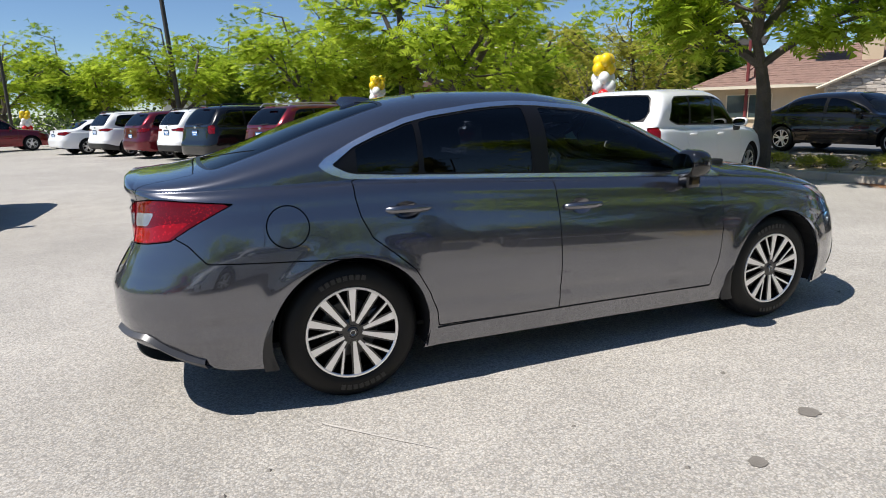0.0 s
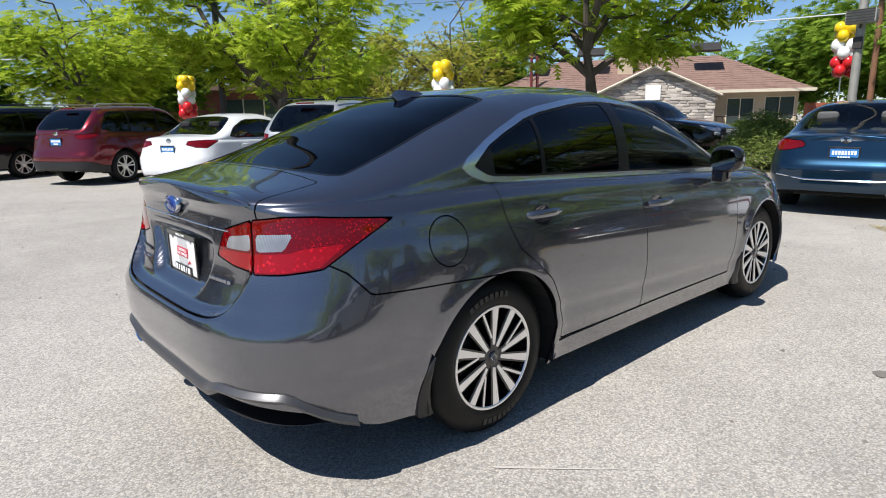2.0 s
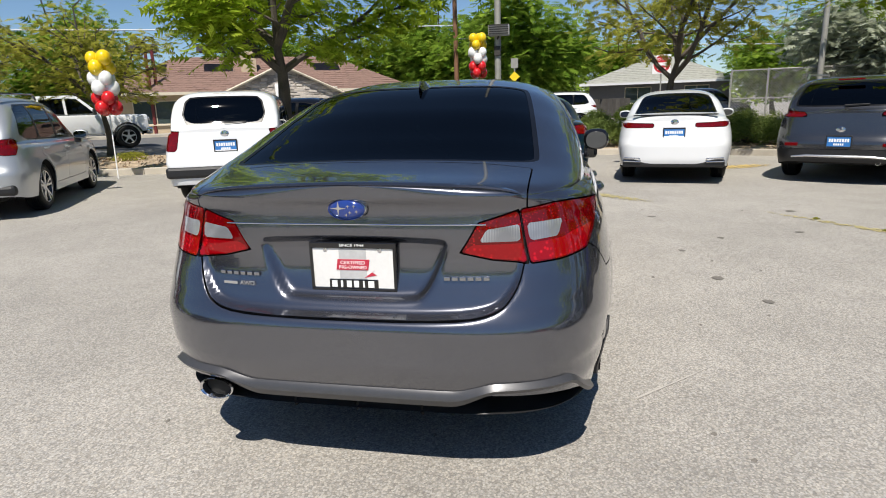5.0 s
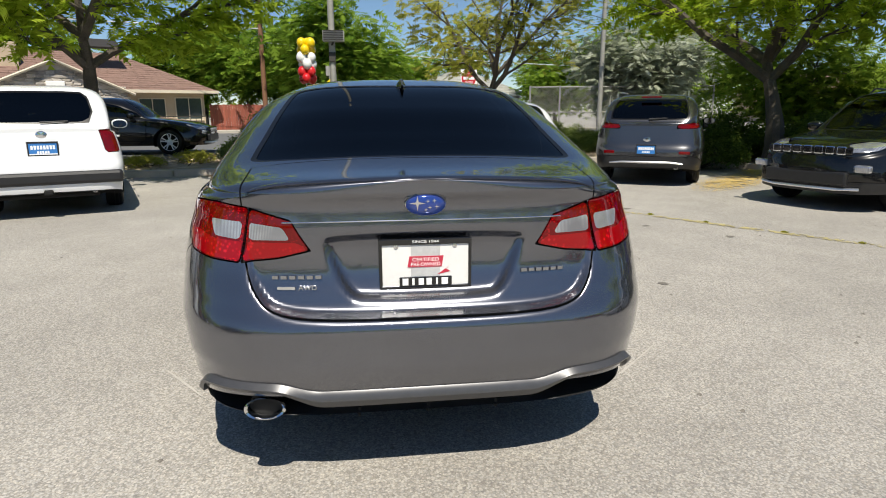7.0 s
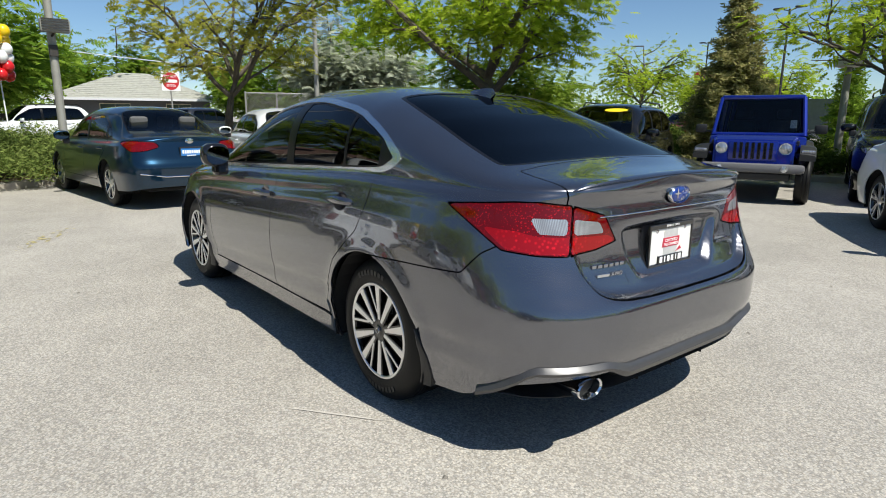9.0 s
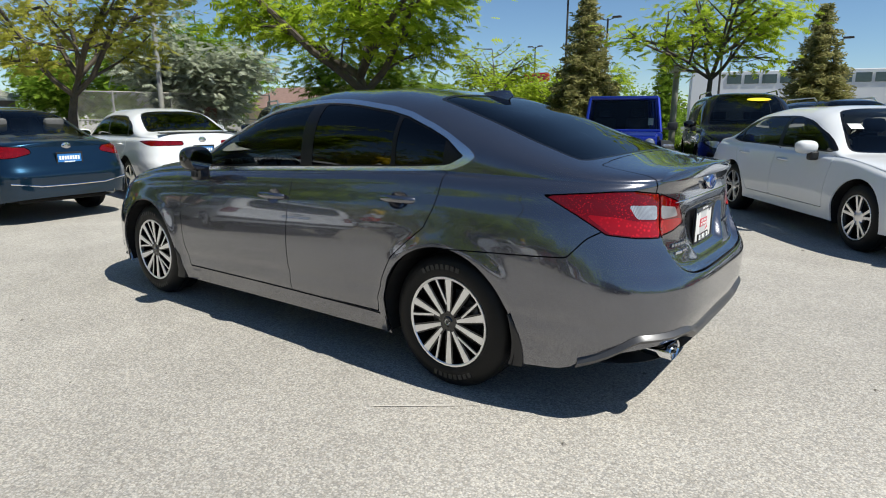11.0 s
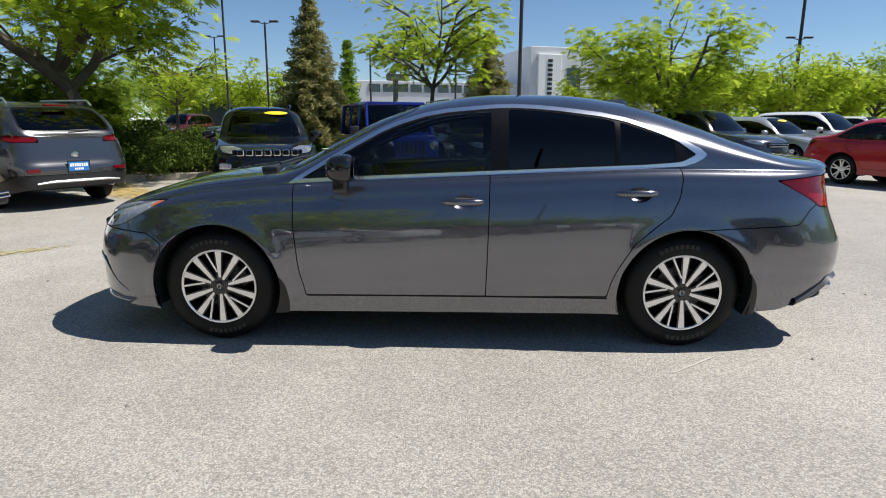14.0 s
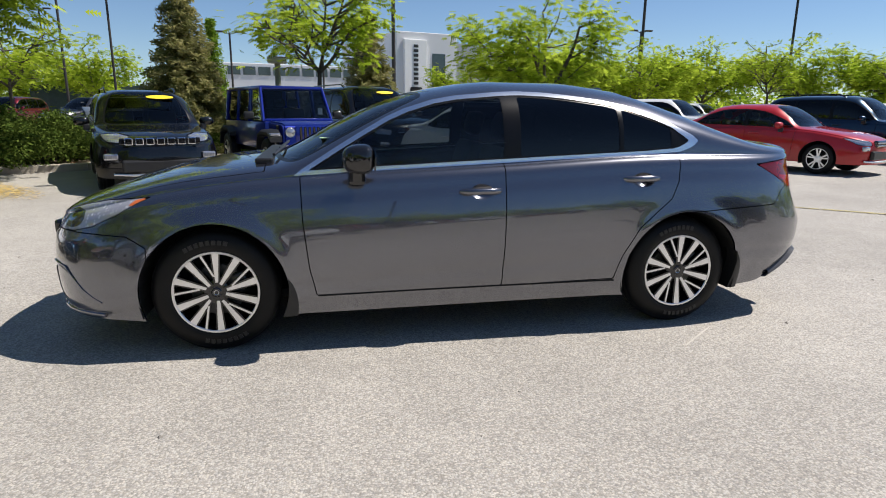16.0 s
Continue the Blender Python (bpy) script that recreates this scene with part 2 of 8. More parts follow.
def prism(pts, depth, m=None):
    """A flat outline (in its xy plane) given thickness along z."""
    bm = bmesh.new()
    lo = [bm.verts.new((x, y, 0)) for x, y in pts]
    hi = [bm.verts.new((x, y, depth)) for x, y in pts]
    bm.faces.new(lo[::-1])
    bm.faces.new(hi)
    for k in range(len(pts)):
        j = (k + 1) % len(pts)
        bm.faces.new((lo[k], lo[j], hi[j], hi[k]))
    if m is not None:
        bmesh.ops.transform(bm, matrix=m, verts=bm.verts)
    return bm


def words(name, text, size, material, parent, m, depth=0.004, label="", width=None):
    """Lettering with Blender's own font, as a mesh."""
    cu = bpy.data.curves.new(name, "FONT")
    cu.body, cu.size, cu.extrude, cu.align_x, cu.align_y = text, size, depth, "CENTER", "CENTER"
    tmp = bpy.data.objects.new(name, cu)
    me = bpy.data.meshes.new_from_object(tmp)
    bpy.data.objects.remove(tmp)
    if width:
        xs = [v.co.x for v in me.vertices]
        k = width / max(max(xs) - min(xs), 1e-6)
        me.transform(Matrix.Diagonal((k, 1, 1, 1)))
    me.transform(m)
    return link_mesh(name, me, material, parent, label)


def curve(*pts):
    """A smooth monotone curve through (x, y) pairs, as a function of arrays."""
    x, y = np.array(pts, float).T
    h, d = np.diff(x), np.diff(y) / np.diff(x)
    s = np.zeros(len(x))
    s[0], s[-1] = d[0], d[-1]
    for i in range(1, len(x) - 1):
        if d[i - 1] * d[i] > 0:
            a, b = 2 * h[i] + h[i - 1], h[i] + 2 * h[i - 1]
            s[i] = (a + b) / (a / d[i - 1] + b / d[i])

    def f(q):
        q = np.clip(np.asarray(q, float), x[0], x[-1])
        i = np.clip(np.searchsorted(x, q) - 1, 0, len(x) - 2)
        t = (q - x[i]) / h[i]
        return y[i] * (1 + 2 * t) * (1 - t) ** 2 + s[i] * h[i] * t * (1 - t) ** 2 + y[i + 1] * t * t * (3 - 2 * t) + s[i + 1] * h[i] * t * t * (t - 1)

    return f


def rounded(pts, times=2, keep=0.25):
    """Corner cutting of a closed outline."""
    p = np.array(pts, float)
    for _ in range(times):
        q = np.roll(p, -1, 0)
        p = np.stack([p * (1 - keep) + q * keep, p * keep + q * (1 - keep)], 1).reshape(-1, 2)
    return p


def inside(outline, u, v):
    """Signed distance of points (u, v) to a closed outline, negative inside."""
    p = np.array(outline, float)
    a, b = p, np.roll(p, -1, 0)
    best, odd = np.full(len(u), 1e9), np.zeros(len(u), bool)
    for (ax, ay), (bx, by) in zip(a, b):
        dx, dy = bx - ax, by - ay
        t = np.clip(((u - ax) * dx + (v - ay) * dy) / (dx * dx + dy * dy + 1e-12), 0, 1)
        best = np.minimum(best, np.hypot(u - ax - t * dx, v - ay - t * dy))
        if ay != by:
            odd ^= ((ay > v) != (by > v)) & (u < (bx - ax) * (v - ay) / (by - ay) + ax)
    return np.where(odd, -best, best)


class Sheet:
    """A surface: places (x, y, z), normals and a running length, with faces, that outlines can cut."""

    def __init__(self, data, faces):
        self.d, self.f = data, faces

    def col(self, k):
        return self.d[:, k]

    def split(self, f):
        """The part where f is negative and the rest."""
        vals, data, cache = f.tolist(), [], {}
        n0 = len(vals)

        def mid(i, j):
            key = (i, j) if i < j else (j, i)
            if key not in cache:
                t = vals[i] / (vals[i] - vals[j])
                cache[key] = n0 + len(data)
                data.append(self.d[i] * (1 - t) + self.d[j] * t)
            return cache[key]

        low, high = [], []
        neg = (f < 0).tolist()
        for face in self.f:
            k = sum(neg[i] for i in face)
            if k == len(face):
                low.append(face)
            elif k == 0:
                high.append(face)
            else:
                a, b = [], []
                for i, j in zip(face, face[1:] + face[:1]):
                    (a if neg[i] else b).append(i)
                    if neg[i] != neg[j]:
                        m = mid(i, j)
                        a.append(m)
                        b.append(m)
                if len(a) > 2:
                    low.append(tuple(a))
                if len(b) > 2:
                    high.append(tuple(b))
        every = np.vstack([self.d, np.array(data)]) if data else self.d
        return Sheet(every, low).tidy(), Sheet(every, high).tidy()

    def carve(self, f, gap=0.0):
        """Takes the region f < 0 out, leaving a joint; returns the region and the rest."""
        if not gap:
            return self.split(f)
        return self.split(f + gap)[0], self.split(f - gap)[1]

    def tidy(self):
        used = sorted({i for face in self.f for i in face})
        at = {i: k for k, i in enumerate(used)}
        return Sheet(self.d[used] if used else self.d[:0], [tuple(at[i] for i in face) for face in self.f])

    def mirror(self):
        d = self.d.copy()
        d[:, 1] *= -1
        d[:, 4] *= -1
        return Sheet(d, [face[::-1] for face in self.f])

    def plus(self, other):
        n = len(self.d)
        return Sheet(np.vstack([self.d, other.d]), self.f + [tuple(i + n for i in face) for face in other.f])

    def both(self):
        """Both halves, sewn together along the middle."""
        other, n, at, k = self.mirror(), len(self.d), {}, 0
        keep = []
        for i in range(n):
            if abs(self.d[i][1]) < 1e-6:
                at[i] = i
            else:
                at[i] = n + k
                keep.append(i)
                k += 1
        return Sheet(np.vstack([self.d, other.d[keep]]), self.f + [tuple(at[i] for i in face) for face in other.f])

    def pieces(self):
        """Its separate pieces, the largest first."""
        lead = list(range(len(self.d)))

        def find(i):
            while lead[i] != i:
                lead[i] = lead[lead[i]]
                i = lead[i]
            return i

        for face in self.f:
            a = find(face[0])
            for i in face[1:]:
                lead[find(i)] = a
        first = {}
        for i, key in enumerate(map(tuple, np.round(self.d[:, :3], 5).tolist())):
            if key in first:
                lead[find(i)] = find(first[key])
            else:
                first[key] = i
        groups = {}
        for face in self.f:
            groups.setdefault(find(face[0]), []).append(face)
        return [Sheet(self.d, g).tidy() for g in sorted(groups.values(), key=len, reverse=True)]

    def moved(self, far):
        d = self.d.copy()
        d[:, :3] += d[:, 3:6] * far
        return Sheet(d, self.f)

    def edge_pairs(self):
        seen = {}
        for face in self.f:
            for i, j in zip(face, face[1:] + face[:1]):
                seen[(i, j)] = seen.get((i, j), 0) + 1
        return [(i, j) for (i, j) in seen if (j, i) not in seen]

    def thick(self, depth):
        """Turns the free edges in, so that a panel has thickness at its joints."""
        rim = [(i, j) for i, j in self.edge_pairs() if abs(self.d[i][1]) + abs(self.d[j][1]) > 2e-4]
        idx = sorted({i for e in rim for i in e})
        if not idx:
            return self
        n = len(self.d)
        a = {i: n + k for k, i in enumerate(idx)}
        b = {i: n + len(idx) + k for k, i in enumerate(idx)}
        top, low = self.d[idx].copy(), self.d[idx].copy()
        low[:, :3] -= low[:, 3:6] * depth
        side = np.zeros((len(idx), 3))
        at = {i: k for k, i in enumerate(idx)}
        for i, j in rim:
            e = self.d[j][:3] - self.d[i][:3]
            s = np.cross(e, self.d[i][3:6])
            side[at[i]] += s
            side[at[j]] += s
        side /= np.linalg.norm(side, axis=1)[:, None] + 1e-9
        top[:, 3:6] = side
        low[:, 3:6] = side
        faces = [(a[j], a[i], b[i], b[j]) for i, j in rim]
        return Sheet(np.vstack([self.d, top, low]), self.f + faces)

    def make(self, name, material, parent, label="", depth=0.0):
        s = self.thick(depth) if depth else self
        me = bpy.data.meshes.new(name)
        me.from_pydata(s.d[:, :3].tolist(), [], s.f)
        me.shade_smooth()
        nrm = s.d[:, 3:6] / (np.linalg.norm(s.d[:, 3:6], axis=1)[:, None] + 1e-9)
        me.normals_split_custom_set_from_vertices(nrm.tolist())
        return link_mesh(name, me, material, parent, label)


# ---------------------------------------------------------------- cars
def squircle(count, n):
    a = np.linspace(0, math.pi / 2, count)
    r = (np.abs(np.cos(a)) ** n + np.abs(np.sin(a)) ** n) ** (-1 / n)
    return r * np.cos(a), r * np.sin(a)


class Body:
    """The left half of a car's skin: horizontal contours up to the shoulder, then arched sections over bonnet, cabin and boot."""

    def __init__(self, s, fine):
        cap, mid, V, J = (120, 230, 84, 44) if fine else (26, 80, 22, 22)
        W, zs, zb, top = s["wide"], s["shoulder"], s["under"], s["top"]
        xr, xf = s["caps"]
        cy, cx = squircle(cap, s["corner"][0])  # y shrinks, x grows towards the rear
        fy, fx = squircle(cap, s["corner"][1])
        kind = np.r_[np.full(cap, 0), np.full(mid, 1), np.full(cap, 2)]
        along = np.r_[cx[::-1], np.zeros(mid), fx]
        across = np.r_[cy[::-1], np.ones(mid), fy]
        base = np.r_[np.full(cap, xr), np.linspace(xr, xf, mid + 2)[1:-1], np.full(cap, xf)]
        xn = base - (kind == 0) * along * s["rear"](0.8) + (kind == 2) * along * s["front"](0.6)
        K = len(xn)
        zsk, zbk = zs(xn), zb(xn)
        rows = []
        for i in range(V + 1):
            v = i / V
            v = 1 - (1 - v) ** 1.15
            z = zbk + (zsk - zbk) * v
            d = zsk - z
            x = base - (kind == 0) * along * s["rear"](z) + (kind == 2) * along * s["front"](z)
            y = (W(xn) + s["inset"](d)) * across
            for ax, az, R in s["arches"]:
                r = np.hypot(xn - ax, z - az)
                y = y + s.get("flare", 0.012) * np.exp(-(((r - R) / 0.055) ** 2)) * (across > 0.5)
            if "dent" in s:
                x = x + s["dent"](y, z) * (kind == 0) * (along > 0.5)
            rows.append(np.stack([x, y, z], 1))
        b = rows[-1]
        n = s["arch"](xn)[:, None]
        a = np.linspace(0, math.pi / 2, J + 1)[None, 1:]
        r = (np.abs(np.cos(a)) ** n + np.abs(np.sin(a)) ** n) ** (-1 / n)
        c, t = r * np.cos(a), r * np.sin(a)
        H = np.maximum(top(xn) - zsk, 0.004)[:, None]
        lean = s.get("lean", 0.12)
        y = (b[:, 1:2] - lean * t * H * (b[:, 1:2] / b[:, 1].max())) * c
        z = zsk[:, None] + H * t
        x = b[:, 0:1] - s["bow"](xn)[:, None] * (c**2) * t
        for j in range(J):
            rows.append(np.stack([x[:, j], y[:, j], z[:, j]], 1))
        P = np.array(rows)  # (V+1+J, K, 3)
        P[:, 0, 1] = P[:, -1, 1] = 0
        P[-1, :, 1] = 0
        du, dv = np.gradient(P, axis=1), np.gradient(P, axis=0)
        N = np.cross(du, dv)
        N = -N if N[V // 2, K // 2, 1] < 0 else N
        L = np.linalg.norm(N, axis=2, keepdims=True)
        N = N / (L + 1e-12)
        bad = L[..., 0] < 1e-9
        N[bad] = (0, 0, 1)
        edge = (P[..., 1] < 1e-6)
        N[edge, 1] = 0
        q = np.r_[0, np.cumsum(np.hypot(*np.diff(P[V // 2, :, :2], axis=0).T))]
        q = np.broadcast_to(q, P.shape[:2])[..., None]
        lower = np.zeros(P.shape[:2] + (1,))
        lower[: V + 1] = 1
        D = np.concatenate([P, N, q, lower], 2).reshape(-1, 8)
        faces = []
        for i in range(P.shape[0] - 1):
            for k in range(K - 1):
                f = (i * K + k, i * K + k + 1, (i + 1) * K + k + 1, (i + 1) * K + k)
                faces.append(f)
        dist = lambda a, b: np.abs(D[a, :3] - D[b, :3]).sum()
        faces = [f for f in faces if dist(f[0], f[2]) > 1e-4 and dist(f[1], f[3]) > 1e-4 and (dist(f[0], f[1]) + dist(f[2], f[3]) > 1e-5) and (dist(f[1], f[2]) + dist(f[3], f[0]) > 1e-5)]
        # faces look outwards
        f0 = (V // 2) * K + K // 2
        e1, e2 = D[f0 + 1, :3] - D[f0, :3], D[f0 + K, :3] - D[f0, :3]
        if np.dot(np.cross(e1, e2), D[f0, 3:6]) < 0:
            faces = [f[::-1] for f in faces]
        self.all = Sheet(D, faces)
        self.s = s
        i0 = V * K
        self.liner = Sheet(D[: i0 + K], [f for f in faces if max(f) < i0 + K])


def xz(sh, outline):
    return inside(outline, sh.col(0), sh.col(2))


def yz(sh, outline):
    return inside(outline, sh.col(1), sh.col(2))


def xy(sh, outline):
    return inside(outline, sh.col(0), sh.col(1))


def qz(sh, outline):
    return inside(outline, sh.col(6), sh.col(2))


def gz(sh, outline):
    """Rear corners unrolled: across, then forwards."""
    return inside(outline, sh.col(1) + sh.col(0), sh.col(2))


def hz(sh, outline):
    """Front corners unrolled."""
    return inside(outline, sh.col(1) - sh.col(0), sh.col(2))


def ring(x, z, r, count=64):
    return [(x + r * math.cos(2 * math.pi * k / count), z + r * math.sin(2 * math.pi * k / count)) for k in range(count)]


def band(outline, wide, sheet, proj):
    """A strip along the inside of an outline on a sheet."""
    f = proj(sheet, outline)
    return sheet.split(np.abs(f + wide / 2) - wide / 2)[0]


def wheel(parent, x, y, R, rim, style, fine, out=1):
    """A wheel at the hub (x, y): tyre, barrel, spokes, cap. Its outer face looks along +y (out = 1) or -y."""
    w = 0.225
    root = new("wheel")
    root.parent = parent
    root.matrix_basis = pose(x, y, R, 0, 0, 0 if out > 0 else 180)
    sides = 72 if fine else 28
    a, h = R - 0.006, w / 2
    prof = [(rim - 0.004, -0.02), (rim + 0.004, -0.006), (rim + 0.012, 0.0), (rim + 0.03, 0.003), (R - 0.075, 0.0035), (R - 0.055, 0.001), (R - 0.03, -0.008),
            (R - 0.012, -0.022), (R - 0.002, -0.04), (R, -0.058), (R - 0.007, -0.06), (R - 0.007, -0.067), (R, -0.069), (R + 0.001, -0.105), (R - 0.007, -0.107), (R - 0.007, -0.115),
            (R, -0.117), (R - 0.002, -w + 0.04), (R - 0.03, -w + 0.005), (rim + 0.02, -w), (rim, -w + 0.03)]
    part("tyre", lathe(prof, sides), RUBBER, root, "", True)
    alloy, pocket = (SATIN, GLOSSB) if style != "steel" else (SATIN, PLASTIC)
    prof = [(rim + 0.006, -0.004), (rim + 0.004, 0.0), (rim - 0.005, 0.0005), (rim - 0.009, -0.004)]
    part("rim", lathe(prof, sides), alloy, root, "", True)
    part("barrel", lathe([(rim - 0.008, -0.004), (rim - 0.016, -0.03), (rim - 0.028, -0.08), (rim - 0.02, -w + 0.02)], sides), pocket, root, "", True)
    if fine:
        part("brake_disc", lathe([(0.03, -0.075), (0.14, -0.075), (0.145, -0.08), (0.145, -0.1), (0.03, -0.1)], 32 if fine else 16), mat_cache("cast_iron", (0.12, 0.12, 0.12), 0.5, 0.8), root, "", True)
    # added dark disc: blocks the view through the spokes, stands in for shade
    part("wheel_shade_disc", lathe([(0.0005, -0.115), (rim - 0.02, -0.115)], 24), DARK, root)
    if fine:
        bm = bmesh.new()
        box(bm, -0.03, 0.05, -0.085, -0.04, 0.1, 0.17, 0.012, Matrix.Rotation(radians(-70), 4, "Y"))
        part("brake_caliper", bm, mat_cache("cast_iron", (0.12, 0.12, 0.12), 0.5, 0.8), root)

    def spoke(name, material, a0, r0, w0, a1, r1, w1, d0, d1, thick, bev=0.0):
        """One tapering arm from angle a0 at radius r0 to a1 at r1; d: how far its face lies back."""
        a0, a1 = radians(a0), radians(a1)
        p0, p1 = Vector((r0 * math.cos(a0), 0, r0 * math.sin(a0))), Vector((r1 * math.cos(a1), 0, r1 * math.sin(a1)))
        d = (p1 - p0).normalized()
        s = Vector((d.z, 0, -d.x))
        bm = bmesh.new()
        quad = []
        for p, ww, dep in ((p0, w0, d0), (p1, w1, d1)):
            quad += [(p + s * ww / 2, dep), (p - s * ww / 2, dep)]
        order = [quad[0], quad[2], quad[3], quad[1]]
        hi = [bm.verts.new((v.x, -dep, v.z)) for v, dep in order]
        lo = [bm.verts.new((v.x * 0.99, -dep - thick, v.z * 0.99)) for v, dep in order]
        bm.faces.new(hi)
        bm.faces.new(lo[::-1])
        for k in range(4):
            j = (k + 1) % 4
            bm.faces.new((hi[j], hi[k], lo[k], lo[j]))
        part(name, bm, material, root)

    groups = 5
    for g in range(groups):
        a = 72 * g + 20
        if style == "main":
            e = rim - 0.006
            for (b0, b1, r0, w0, w1) in ((a + 3, a, 0.055, 0.014, 0.036), (a - 45, a - 41, 0.048, 0.016, 0.036)):
                spoke("spoke", alloy, b0, r0, w0, b1, e, w1, 0.010, 0.002, 0.003)
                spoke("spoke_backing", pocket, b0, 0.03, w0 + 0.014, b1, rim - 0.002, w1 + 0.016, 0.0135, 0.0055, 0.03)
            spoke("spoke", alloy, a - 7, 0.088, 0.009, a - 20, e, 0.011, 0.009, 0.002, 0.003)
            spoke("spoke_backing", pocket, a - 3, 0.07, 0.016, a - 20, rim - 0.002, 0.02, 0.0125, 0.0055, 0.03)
        else:
            for k in ((-11, 11) if style == "twin" else (0,)):
                ww = 0.03 if style == "twin" else 0.06
                spoke("spoke", alloy, a + k * 0.4, 0.05, ww * 0.9, a + k, rim - 0.004, ww, 0.012, 0.004, 0.02)
    part("hub", lathe([(0.0005, -0.012), (0.03, -0.012), (0.04, -0.014), (0.066, -0.024), (0.069, -0.05)] if style == "main" else [(0.0005, -0.012), (0.03, -0.012), (0.04, -0.014), (0.075, -0.024), (0.078, -0.05)], 32), pocket if style == "main" else alloy, root, "", True)
    if fine:
        part("centre_cap", lathe([(0.0005, -0.006), (0.022, -0.0065), (0.028, -0.012)], 24), GLOSSB if style == "main" else alloy, root, "", True)
    if fine:
        m = Matrix.Rotation(radians(-90), 4, "X")
        part("cap_badge", lathe([(0.011, -0.0045), (0.0135, -0.0035), (0.0145, -0.0055)], 24), CHROME, root, "", True)
        for g in range(5):
            a = radians(72 * g + 40)
            nut = lathe([(0.0005, 0.002), (0.006, 0.002), (0.008, -0.002), (0.008, -0.02)], 6)
            bmesh.ops.translate(nut, vec=(0.052 * math.cos(a), -0.012, 0.052 * math.sin(a)), verts=nut.verts)
            part("wheel_nut", nut, mat_cache("cast_iron", (0.12, 0.12, 0.12), 0.5, 0.8), root)
        # raised marks of the maker on the sidewall, as plain bars
        marks = bmesh.new()
        for a0, count in ((60, 8), (240, 8)):
            for k in range(count):
                a = radians(a0 + k * 6.2)
                mm = Matrix.Rotation(-a, 4, "Y") @ Matrix.Translation((R - 0.062, 0.002, 0))
                box(marks, -0.012, 0.012, -0.002, 0.003, -0.010, 0.010, 0, mm)
        tagged(part("sidewall_mark", marks, mat_cache("tyre_marks", (0.012, 0.012, 0.012), 0.5), root), kind="stuff")
    return root


CACHE = {}


def mat_cache(name, *a, **k):
    if name not in CACHE:
        CACHE[name] = mat(name, *a, **k)
    return CACHE[name]


def plate(parent, m, w=0.305, h=0.152, style="blue"):
    """A dealer's plate in its frame, facing along the local +z, upright along +y."""
    root = new("number_plate")
    root.parent = parent
    root.matrix_basis = m
    bm = bmesh.new()
    for x0, x1, y0, y1 in ((-w / 2 - 0.012, w / 2 + 0.012, h / 2 - 0.006, h / 2 + 0.014), (-w / 2 - 0.012, w / 2 + 0.012, -h / 2 - 0.014, -h / 2 + 0.006),
                           (-w / 2 - 0.012, -w / 2 + 0.004, -h / 2, h / 2), (w / 2 - 0.004, w / 2 + 0.012, -h / 2, h / 2)):
        box(bm, x0, x1, y0, y1, 0.0, 0.01, 0.002)
    part("plate_frame", bm, PLASTIC, root, "black plastic frame")
    part("plate_face", cbox(-w / 2, w / 2, -h / 2, h / 2, 0.001, 0.004), PLATE_W if style == "white" else PLATE_B, root)
    if style == "blue":
        bm = bmesh.new()
        for k in range(8):
            x = -0.115 + k * 0.033
            box(bm, x - 0.012, x + 0.012, -0.005, 0.042, 0.004, 0.0055)
        for k in range(5):
            x = -0.055 + k * 0.027
            box(bm, x - 0.01, x + 0.01, -0.055, -0.025, 0.004, 0.0055)
        tagged(part("plate_marking", bm, WHITE_INK, root, "pale lettering too small to read"), kind="stuff")
    return root


